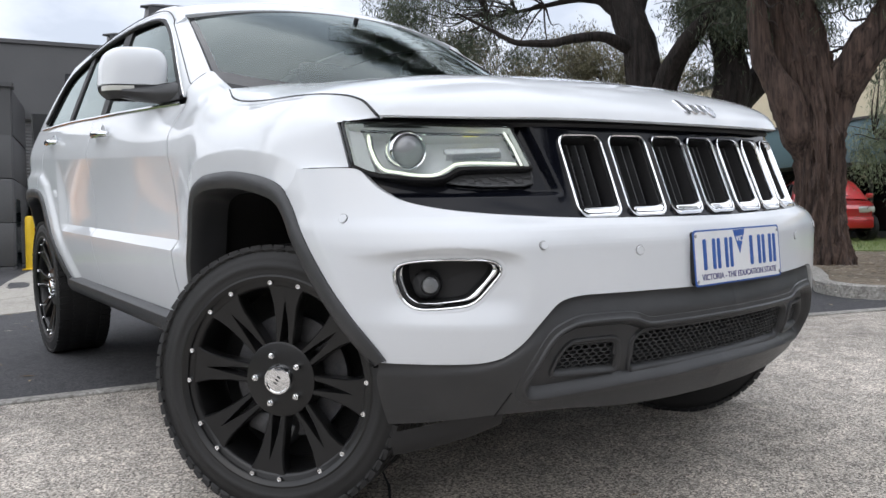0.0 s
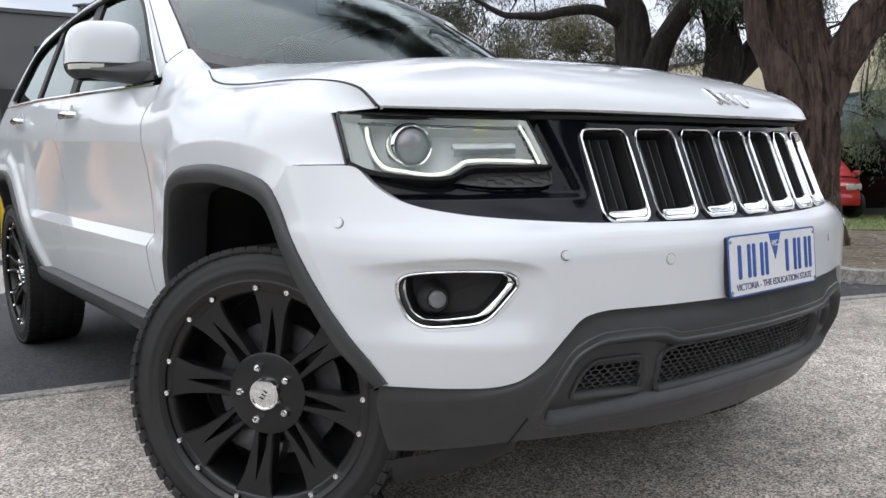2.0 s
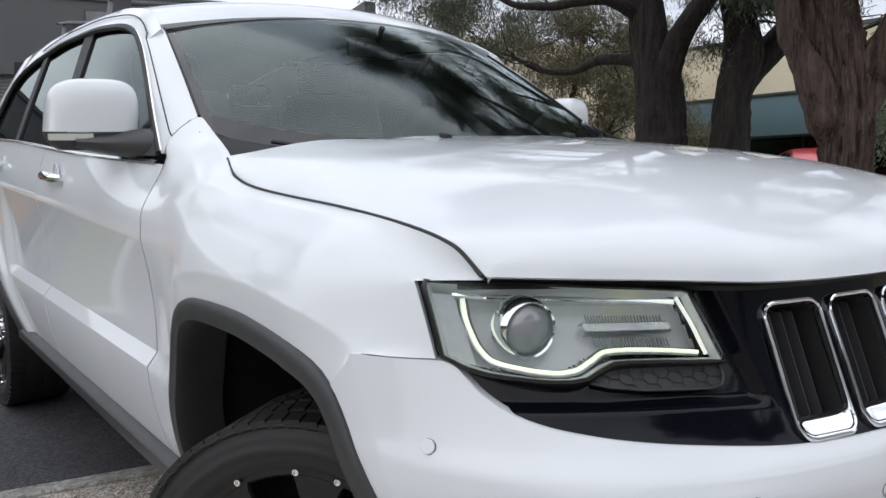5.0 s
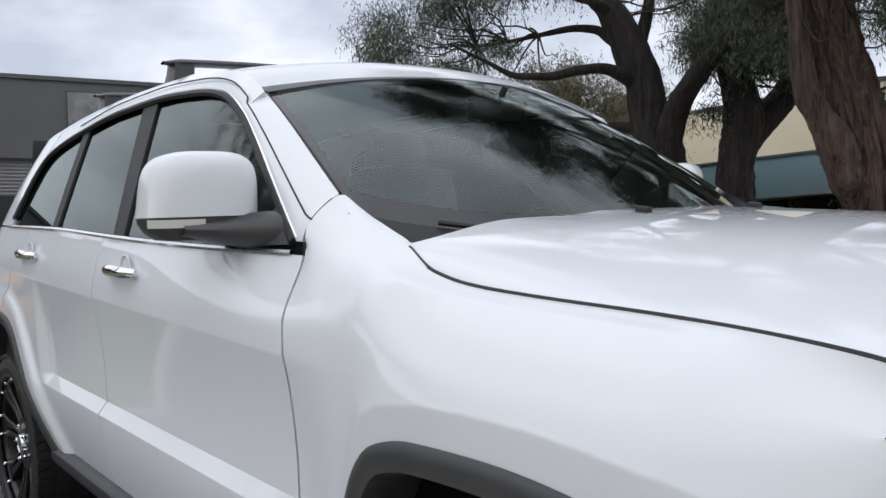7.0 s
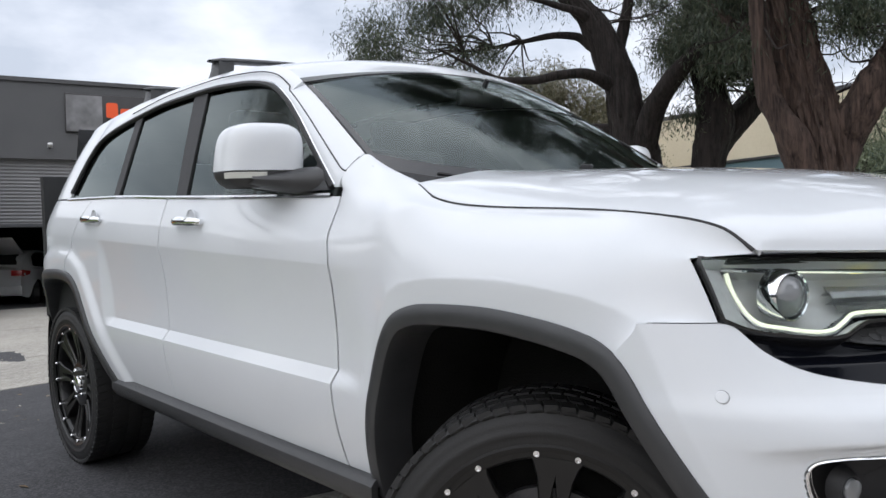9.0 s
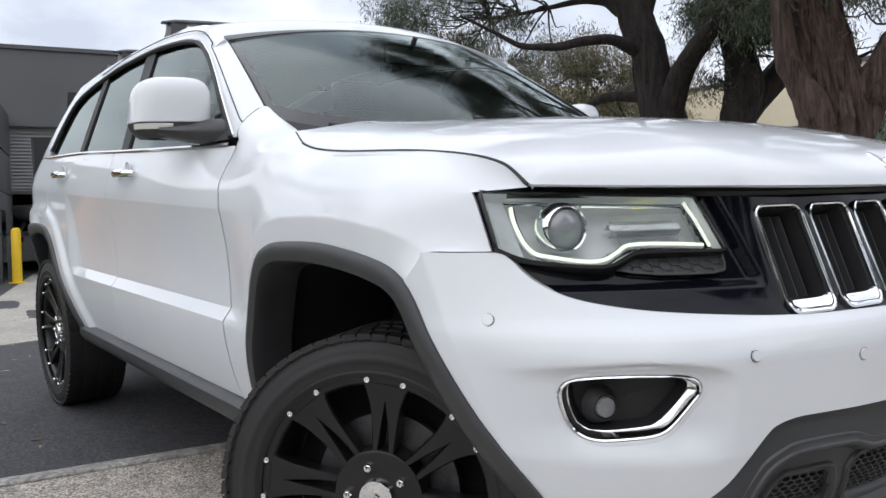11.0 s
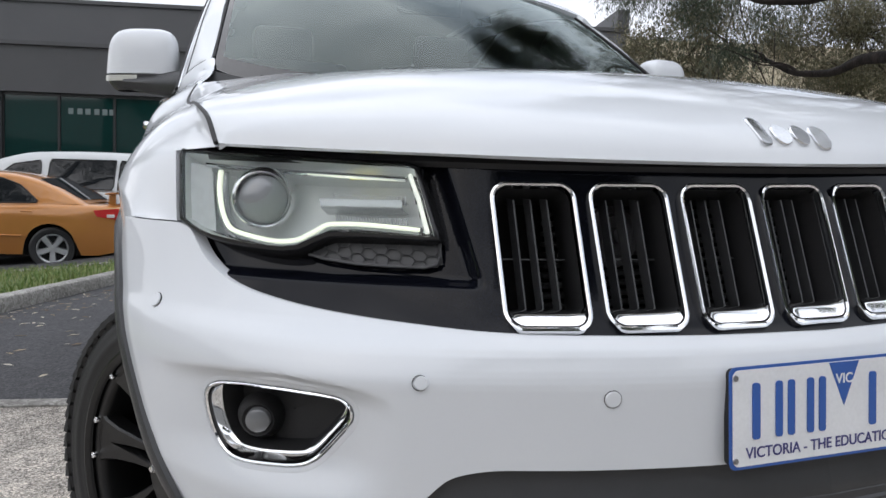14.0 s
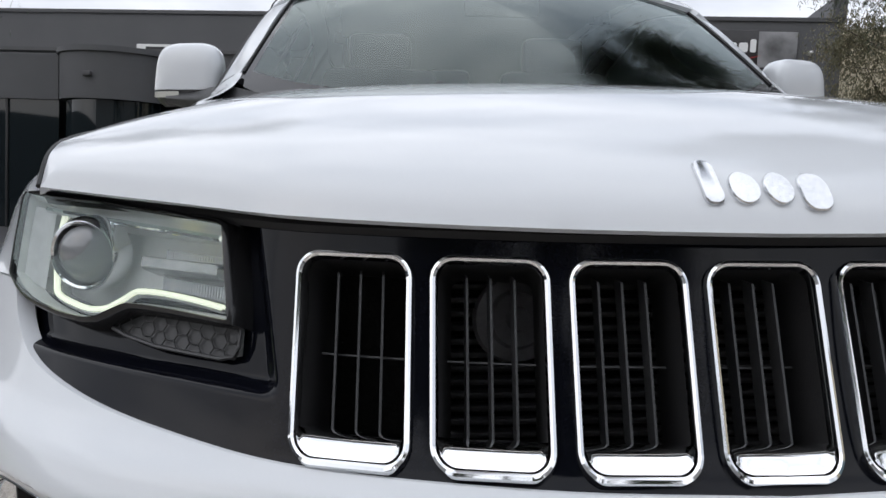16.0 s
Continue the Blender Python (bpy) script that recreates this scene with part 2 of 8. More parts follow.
    def move(self, m, k=0):
        if m is not None:
            self.v[k:] = [tuple(m @ Vector(p)) for p in self.v[k:]]
        return self

    def facing(self, c):
        """Turns every face away from a point inside."""
        V, c, out = np.array(self.v), np.array(c, float), []
        for q in self.f:
            p = V[list(q)]
            n = np.cross(p[1] - p[0], p[2] - p[0]) if len(q) == 3 else np.cross(p[2] - p[0], p[3] - p[1])
            out.append(q if n @ (p.mean(0) - c) > 0 else q[::-1])
        self.f = out
        return self

    def mirrored(self):
        g = Geo()
        g.v, g.f = [(-x, y, z) for x, y, z in self.v], [q[::-1] for q in self.f]
        return g

    def both(self):
        g = self.mirrored()
        return Geo().add(self.v, self.f).add(g.v, g.f)


def part(name, g, material, parent=None, label="", sharp=38, m=None):
    me = bpy.data.meshes.new(name)
    me.from_pydata(g.v, [], g.f)
    me.update()
    if sharp:
        me.shade_smooth()
        me.set_sharp_from_angle(angle=radians(sharp))
    me.materials.append(material)
    ob = new(name, me)
    if parent:
        ob.parent = parent
    if m is not None:
        ob.matrix_basis = m
    if label:
        ob["label"] = label
    return ob


def thing(name, label, category, m=None, group="", kind=""):
    ob = new(name)
    ob.empty_display_size = 0.2
    if m is not None:
        ob.matrix_basis = m
    return tagged(ob, label, category, group, kind)


# ---- the white car: its surfaces ----
# lengths from the front axle (y back, x to the car's left), heights from the ground it stands on
S_KNOTS = [0, 0.1, 0.2, 0.3, 0.37, 0.45, 0.6, 0.72, 0.86, 1.0]
low_x = pchip(S_KNOTS, [0.930, 0.925, 0.895, 0.80, 0.70, 0.60, 0.45, 0.32, 0.16, 0])
low_y = pchip(S_KNOTS, [-0.10, -0.22, -0.35, -0.51, -0.607, -0.665, -0.718, -0.752, -0.776, -0.783])
up_x = pchip(S_KNOTS, [0.925, 0.918, 0.886, 0.80, 0.70, 0.60, 0.45, 0.32, 0.16, 0])
up_y = pchip(S_KNOTS, [-0.05, -0.15, -0.256, -0.350, -0.414, -0.485, -0.598, -0.633, -0.659, -0.667])
lean = pchip([0.60, 0.76, 0.80, 0.835, 0.92, 1.01, 1.06], [0, 0, 0.10, 0.36, 0.72, 1.0, 1.14])
tuck = pchip([0.25, 0.36, 0.42, 0.51, 0.60], [0.14, 0.075, 0.045, 0.010, 0.0])


def nose(s, z):
    """A point of the front's skin: s runs from the wheel arch (0) round to the middle (1)."""
    s, z = np.asarray(s, float), np.asarray(z, float)
    w = lean(z)
    x, y = lerp(low_x(s), up_x(s), w), lerp(low_y(s), up_y(s), w)
    e = 0.004
    nx = -(lerp(low_y(s + e), up_y(s + e), w) - lerp(low_y(s - e), up_y(s - e), w))
    ny = lerp(low_x(s + e), up_x(s + e), w) - lerp(low_x(s - e), up_x(s - e), w)
    k = np.hypot(nx, ny) + 1e-9
    o = -tuck(z)
    k2 = 1 + (shoulder(np.minimum(y, -0.05), z) / 0.925 - 1) * (1 - s) ** 4
    return np.stack([-(x + nx / k * o) * k2, y + ny / k * o, z + 0 * s], -1)



def crease_z(y):
    """The crease under the door handles."""
    return 1.0105 + 0.0258 * (y - 0.72)


def flank(y, z):
    """Half width of the doors: a crease under the handles, a hollow below it, a ledge along the foot."""
    zc = crease_z(y)
    up = 0.9225 - 0.0445 * np.clip((z - zc) / (1.21 - zc), 0, 1) ** 1.6
    hollow = 0.8935 + 0.029 * np.clip((z - 0.79) / (zc - 0.79), 0, 1) ** 1.8
    hollow = hollow + 0.027 * np.clip((0.731 - z) / 0.033, 0, 1)
    foot = 0.9205 - 0.050 * np.clip((0.698 - z) / 0.238, 0, 1.6) ** 1.6
    plain = lerp(0.9205, 0.9225, np.clip((z - 0.698) / (zc - 0.698), 0, 1))
    pressed = smooth(0.50, 0.73, y) * smooth(2.44, 2.37, y + 0.10 * (0.9 - z))
    return np.where(z > zc, up, np.where(z > 0.698, lerp(plain, hollow, pressed), foot))


# bonnet
SHUT_Y = [-0.373, -0.314, -0.238, -0.05, 0.206, 0.318, 0.40, 0.498]
shut_x = pchip(SHUT_Y, [0.788, 0.797, 0.805, 0.810, 0.808, 0.812, 0.808, 0.785])
shut_z = pchip(SHUT_Y, [1.063, 1.105, 1.123, 1.140, 1.150, 1.159, 1.174, 1.214])
bon_front = pchip([0, 0.16, 0.32, 0.45, 0.60, 0.70, 0.787], [-0.690, -0.680, -0.655, -0.618, -0.508, -0.438, -0.375])
bon_rise = pchip([0, 0.012, 0.04, 0.09, 0.22, 0.45, 0.8, 1.25], [0, 0.022, 0.040, 0.064, 0.112, 0.155, 0.186, 0.205])


def bonnet_z(x, y):
    ax = np.abs(x)
    d = np.maximum(y - bon_front(ax), 0)
    z = 1.047 + 0.016 * (ax / 0.787) ** 2 + bon_rise(d) - 0.010 * (ax / 0.8) ** 2 * smooth(0.1, 0.9, d)
    xe = shut_x(y)
    ze = 1.047 + 0.016 * (xe / 0.787) ** 2 + bon_rise(np.maximum(y - bon_front(xe), 0)) - 0.010 * smooth(0.1, 0.9, y + 0.375)
    z = z - np.maximum(ze - shut_z(y), 0) * smooth(xe - 0.26, xe + 0.06, ax) / 0.868
    ridge = lerp(0.50, 0.30, smooth(-0.6, 0.3, y))
    return z + 0.007 * smooth(ridge + 0.06, ridge - 0.06, ax) * smooth(0.05, 0.45, d)


EDGE_Y = SHUT_Y + [0.54, 0.58, 0.62, 0.66, 0.70, 0.74, 0.775]
edge_z = pchip(EDGE_Y, [float(shut_z(v)) - 0.003 for v in SHUT_Y] + [1.223, 1.233, 1.244, 1.256, 1.270, 1.287, 1.304])
edge_x = pchip(EDGE_Y, [float(shut_x(v)) + 0.006 for v in SHUT_Y] + [0.779, 0.769, 0.760, 0.753, 0.747, 0.743, 0.740])


def shoulder(y, z):
    """Half width of the side before the nose turns in."""
    y, z = np.asarray(y, float), np.asarray(z, float)
    low = flank(y, np.minimum(z, 1.21))
    front = 0.925 - 0.02 * smooth(0.75, 0.45, z)
    top, tx = edge_z(y), edge_x(y)
    t = np.clip((z - (top - 0.17)) / 0.17, 0, 1)
    front = np.minimum(front, 0.925 - (0.925 - tx) * t**2.6)
    x = lerp(front, low, smooth(0.25, 0.62, y) * smooth(1.26, 1.2, z))
    glass = 0.878 - 0.45 * (z - 1.21) - 0.05 * np.maximum(z - 1.21, 0) ** 2
    glass -= 0.047 * np.clip((1.5 - y) / 0.7, 0, 1) ** 2
    low_cut = x - 0.047 * np.clip((1.5 - y) / 0.7, 0, 1) ** 2 * smooth(1.06, 1.2, z) * smooth(0.40, 0.76, y)
    x = np.where((z > 1.21) & (y > 0.74), glass, np.where(y > 0.40, low_cut, x))
    return x - 0.7 * np.maximum(y - 3.08, 0) ** 2


s_table, z_table = np.linspace(0, 1, 241), np.linspace(0.24, 1.36, 141)
NOSE = np.array([nose(s_table, np.full(241, v)) for v in z_table])


def nose_row(z):
    t = np.clip((z - 0.24) / 0.008, 0, 139.999)
    i = int(t)
    return NOSE[i] + (NOSE[i + 1] - NOSE[i]) * (t - i)


def nose_at(s, z):
    r = nose_row(z)
    return np.array([np.interp(s, s_table, r[:, 0]), np.interp(s, s_table, r[:, 1]), z])


def s_of_x(x, z=0.7):
    return np.interp(-abs(x), nose_row(z)[:, 0], s_table)


def s_of_y(y, z):
    return np.interp(-y, -nose_row(z)[:, 1], s_table)


ARCH_F = [(0.60, 0.42), (0.575, 0.56), (0.535, 0.70), (0.466, 0.843), (0.40, 0.905), (0.31, 0.928), (0.136, 0.935), (-0.012, 0.925), (-0.13, 0.905), (-0.18, 0.88), (-0.241, 0.803), (-0.325, 0.68), (-0.434, 0.529), (-0.444, 0.51)]
ARCH_R = [(2.33, 0.42), (2.42, 0.53), (2.52, 0.64), (2.614, 0.755), (2.70, 0.85), (2.80, 0.892), (2.95, 0.902), (3.12, 0.895), (3.25, 0.872), (3.34, 0.82), (3.42, 0.70), (3.48, 0.56), (3.50, 0.42)]


# the fold that runs over the front wheel and down the corner of the bumper
FOLD_F = [(0.56, 0.62), (0.53, 0.76), (0.478, 0.90), (0.44, 0.955), (0.385, 0.981), (0.29, 0.997), (0.155, 1.003), (0.0, 0.998), (-0.12, 0.984), (-0.185, 0.965), (-0.228, 0.944), (-0.275, 0.85), (-0.315, 0.78), (-0.355, 0.70), (-0.392, 0.62), (-0.425, 0.51), (-0.44, 0.40)]


def line_gap(y, z, pts):
    """Distance from a line through points of the side."""
    a = np.array(pts)
    d = np.full(np.broadcast(y, z).shape, 9.0)
    for p, q in zip(a[:-1], a[1:]):
        t = np.clip(((y - p[0]) * (q[0] - p[0]) + (z - p[1]) * (q[1] - p[1])) / ((q - p) @ (q - p)), 0, 1)
        d = np.minimum(d, np.hypot(y - p[0] - t * (q[0] - p[0]), z - p[1] - t * (q[1] - p[1])))
    return d


def bulge(y, z):
    """The lip that stands out round each wheel: rising to a fold, then falling away to the arch."""
    y, z = np.asarray(y, float), np.asarray(z, float)
    d = line_gap(y, z, FOLD_F)
    f = np.array(FOLD_F)
    ang = np.arctan2(f[:, 1] - 0.40, f[:, 0] - 0.06)
    here = np.arctan2(z - 0.40, y - 0.06)
    reach = np.interp(here, ang, np.hypot(f[:, 1] - 0.40, f[:, 0] - 0.06))
    within = np.hypot(z - 0.40, y - 0.06) < reach
    amp = 0.022 * smooth(0.58, 0.90, z) * smooth(0.56, 0.40, y) + 0.010 * smooth(-0.10, -0.30, y) * smooth(0.90, 0.58, z)
    front = amp * np.where(within, 1 - 3.2 * d, np.clip(1 - d / 0.16, 0, 1) ** 2)
    return np.maximum(front, 0.020 * smooth(0.118, 0.070, line_gap(y, z, ARCH_R)) * (y > 1.5))


def side(y, z):
    """A point of the right-hand side's skin."""
    y, z = np.broadcast_arrays(np.asarray(y, float), np.asarray(z, float))
    x = shoulder(y, z)
    flat_y, flat_z, flat_x = y.ravel(), z.ravel(), x.ravel().copy()
    for i in np.nonzero(flat_y < -0.06)[0]:
        p = nose_row(flat_z[i])
        flat_x[i] = -np.interp(-flat_y[i], -p[:, 1], p[:, 0])
    x = flat_x.reshape(y.shape) + bulge(y, z)
    return np.stack([-x, y, z], -1)


door_line = pchip([0.40, 0.58, 0.82, 1.01, 1.10, 1.20, 1.247, 1.31], [0.70, 0.712, 0.713, 0.704, 0.722, 0.760, 0.778, 0.777])
belt = pchip([0.78, 0.92, 1.7, 2.35, 2.97, 3.7], [1.196, 1.198, 1.217, 1.237, 1.243, 1.25])
glass_top = pchip([0.80, 0.95, 1.08, 1.20, 1.337, 1.45, 1.56, 1.85, 2.2, 2.5, 2.74, 2.88, 2.94, 2.975], [1.206, 1.325, 1.425, 1.505, 1.568, 1.592, 1.604, 1.619, 1.612, 1.583, 1.545, 1.498, 1.41, 1.25])
rail_z = pchip([0.76, 1.0, 1.226, 1.33, 1.44, 1.75, 2.1, 2.6, 3.0, 3.3, 3.6, 3.8], [1.298, 1.448, 1.588, 1.634, 1.660, 1.690, 1.692, 1.672, 1.63, 1.575, 1.48, 1.36])

car = thing("white_suv", "white four-wheel-drive wagon with black alloy wheels and roof bars", "car", TILT)


def arch_below(y, arch, other):
    a = np.array(arch)
    if a[0, 0] > a[-1, 0]:
        a = a[::-1]
    return np.where((y > a[0, 0]) & (y < a[-1, 0]), np.maximum(np.interp(y, a[:, 0], a[:, 1]), other), other)


# bumper cover, in white
valance_z = pchip([0, 0.3, 0.47, 0.50, 0.53, 0.565, 0.615, 0.655, 0.70, 0.877, 0.94], [0.652, 0.655, 0.656, 0.653, 0.645, 0.612, 0.551, 0.522, 0.513, 0.509, 0.505])
lip_z = pchip([0, 0.25, 0.45, 0.57, 0.68, 0.735, 0.767, 0.79, 0.811, 0.822, 0.828, 0.836, 0.85], [0.818, 0.821, 0.825, 0.832, 0.843, 0.8535, 0.863, 0.876, 0.898, 0.920, 0.936, 0.943, 0.944])
arch_y = pchip([0.28, 0.40, 0.47, 0.505, 0.529, 0.68, 0.803, 0.875, 0.944, 1.0], [-0.37, -0.40, -0.42, -0.44, -0.432, -0.325, -0.241, -0.186, -0.228, -0.228])


fog_brow = pchip([0.59, 0.616, 0.65, 0.69, 0.735, 0.78, 0.825, 0.86], [0.733, 0.749, 0.759, 0.765, 0.768, 0.764, 0.758, 0.752])


def fog_scoop(x, z):
    """The pocket in the bumper that the fog lamp sits in, under its brow."""
    t = np.clip((fog_brow(np.clip(x, 0.59, 0.86)) - z) / 0.032, 0, 1)
    soft = np.clip(t / 0.22, 0, 1)
    return 0.024 * t * (2 - t) * soft * (2 - soft) * smooth(0.585, 0.66, z) * smooth(0.59, 0.67, x) * smooth(0.90, 0.775, x)


def bumper_grid(nu, nv, z_low, z_top, s_end=1.0, sink=0.0):
    P, SZ = np.zeros((nu, nv, 3)), np.zeros((nu, nv, 2))
    for i in range(nu):
        for j in range(nv):
            u, v = i / (nu - 1), j / (nv - 1)
            s, z = lerp(0.08, s_end, u), 0.75
            for k in range(30):
                x, old = -nose_at(s, z)[0], z
                z = lerp(z_low(x), z_top(x), v)
                if k > 4:
                    z = lerp(old, z, 0.35)
                s = lerp(s_of_y(float(arch_y(z)), z), s_end, u)
                if k > 3 and abs(z - old) < 2e-4:
                    break
            SZ[i, j] = s, z
    # even out the net along its edges, then inside
    for _ in range(6):
        SZ[1:-1, 0] += (SZ[2:, 0] + SZ[:-2, 0] - 2 * SZ[1:-1, 0]) / 4
        SZ[1:-1, -1] += (SZ[2:, -1] + SZ[:-2, -1] - 2 * SZ[1:-1, -1]) / 4
    for _ in range(400):
        SZ[1:-1, 1:-1] = (SZ[2:, 1:-1] + SZ[:-2, 1:-1] + SZ[1:-1, 2:] + SZ[1:-1, :-2]) / 4
    for i in range(nu):
        for j in range(nv):
            s, z = SZ[i, j]
            p = nose_at(s, z)
            p[1] += fog_scoop(-p[0], z) * 0.75 + sink
            p[0] += fog_scoop(-p[0], z) * 0.55
            p[0] -= float(bulge(p[1], z))
            P[i, j] = p
    return P


FOG = [(-0.825, 0.712), (-0.822, 0.725), (-0.812, 0.733), (-0.78, 0.738), (-0.735, 0.740), (-0.692, 0.739), (-0.670, 0.736), (-0.657, 0.729), (-0.653, 0.719), (-0.655, 0.708), (-0.671, 0.686), (-0.686, 0.665), (-0.696, 0.652), (-0.707, 0.643), (-0.723, 0.638), (-0.754, 0.634), (-0.781, 0.631), (-0.796, 0.633), (-0.808, 0.643), (-0.817, 0.662), (-0.823, 0.690)]
FOG_IN = [(-0.814, 0.723), (-0.757, 0.731), (-0.682, 0.730), (-0.675, 0.722), (-0.677, 0.714), (-0.699, 0.685), (-0.723, 0.660), (-0.758, 0.653), (-0.790, 0.648), (-0.803, 0.658), (-0.811, 0.686)]


def inside(poly, x, y, grow=1.0):
    p = np.array(poly)
    c = p.mean(0)
    p = c + (p - c) * grow
    hit, j = False, len(p) - 1
    for i in range(len(p)):
        if (p[i][1] > y) != (p[j][1] > y) and x < (p[j][0] - p[i][0]) * (y - p[i][1]) / (p[j][1] - p[i][1]) + p[i][0]:
            hit = not hit
        j = i
    return hit


def bumper_top(x):
    return np.where(x > 0.9, 0.944, lip_z(x))


BP = bumper_grid(230, 100, valance_z, bumper_top)
# rolled top edge
roll = smooth(0.90, 1.0, np.linspace(0, 1, 100))
BP[:, :, 1] += 0.004 * roll[None, :] * smooth(0.2, 0.4, np.linspace(0, 1, 230))[:, None]


def keep_fog(a, b):
    x, z = (a[0] + b[0]) / 2, (a[2] + b[2]) / 2
    return not inside(FOG, x - 0.55 * fog_scoop(-x, z), z, 1.07)


part("bumper_cover", Geo().panel(BP, 0.02, keep=keep_fog, towards=(0, 0.2, 0)).both(), PAINT, car, "white painted front bumper cover")

# lower valance: black skirt with the wide lower grille
skirt_low = pchip([0, 0.3, 0.5, 0.6, 0.7, 0.85, 0.94], [0.368, 0.372, 0.385, 0.385, 0.37, 0.325, 0.29])


def skirt_top(x):
    return valance_z(x) - 0.003


VP = bumper_grid(170, 48, skirt_low, skirt_top, sink=0.0)
VALANCE_CUT = [(-0.590, 0.445), (-0.588, 0.473), (-0.555, 0.544), (-0.535, 0.572), (-0.490, 0.592), (-0.423, 0.594), (-0.350, 0.592), (-0.308, 0.575), (-0.17, 0.575), (0.02, 0.575), (0.02, 0.444), (-0.126, 0.443), (-0.35, 0.437), (-0.524, 0.423), (-0.565, 0.420), (-0.582, 0.428)]
band = smooth(0.80, 1.0, np.linspace(0, 1, 48))
VP[:, :, 1] += 0.012 * band[None, :]
keep_lg = lambda a, b: not inside(VALANCE_CUT, (a[0] + b[0]) / 2, (a[2] + b[2]) / 2, 1.0)
part("lower_valance", Geo().panel(VP, 0.03, keep=keep_lg).both(), PLASTIC, car, "textured black plastic lower bumper")

# bonnet
nb, mb = 81, 76
HB = np.zeros((nb, mb, 3))
for i in range(nb):
    for j in range(mb):
        u, v = math.sin(lerp(-1, 1, i / (nb - 1)) * 1.4) / math.sin(1.4), (j / (mb - 1)) ** 1.6
        xe = 0.787
        y0 = float(bon_front(abs(u) * xe))
        y1 = 0.498 + 0.0 * u
        y = lerp(y0, y1, v)
        x = u * float(shut_x(max(y, -0.373)) if y > -0.373 else xe)
        HB[i, j] = (x, y, float(bonnet_z(x, max(y, float(bon_front(abs(x)))))))
loose = np.zeros((nb, mb), bool)
loose[1:-1, 5:-1] = True
HB[:, :, 2:] = fair(HB[:, :, 2:], loose, 0.0002, 900)
part("bonnet", Geo().panel(HB, 0.010, inside=(0, 0, 0.4)), PAINT, car, "smooth white bonnet with raised centre")
gy_ = np.linspace(-0.368, 0.49, 90)
for sx in (-1, 1):
    part("bonnet_gap", Geo().tube(np.stack([sx * (shut_x(gy_) + 0.003), gy_, shut_z(gy_) - 0.0035], -1), 0.0038, 6), PLASTIC_DARK, car)

# windscreen pillar: from the door opening up to the edge of the glass
pillar_x = pchip([0.70, 0.77, 0.80, 0.85, 0.95, 1.05, 1.15, 1.235], [0.742, 0.740, 0.735, 0.725, 0.706, 0.689, 0.670, 0.652])
pillar_z = pchip([0.70, 0.77, 0.80, 0.85, 0.95, 1.05, 1.15, 1.235], [1.269, 1.301, 1.320, 1.350, 1.413, 1.478, 1.536, 1.580])


def pillar_pt(t, w):
    """t along the pillar from its foot, w across it from the door opening to the glass."""
    ya, yb = lerp(0.778, 1.21, t), lerp(0.779, 1.235, t)
    za = max(float(glass_top(ya)) + 0.008, 1.205)
    a = np.array([side(np.array([max(ya, 0.79)]), np.array([za]))[0][0], ya, za])
    b = np.array([-float(pillar_x(yb)), yb, float(pillar_z(yb))])
    return lerp(a, b, w) + np.array([-0.020, -0.004, 0.0]) * 4 * w * (1 - w)


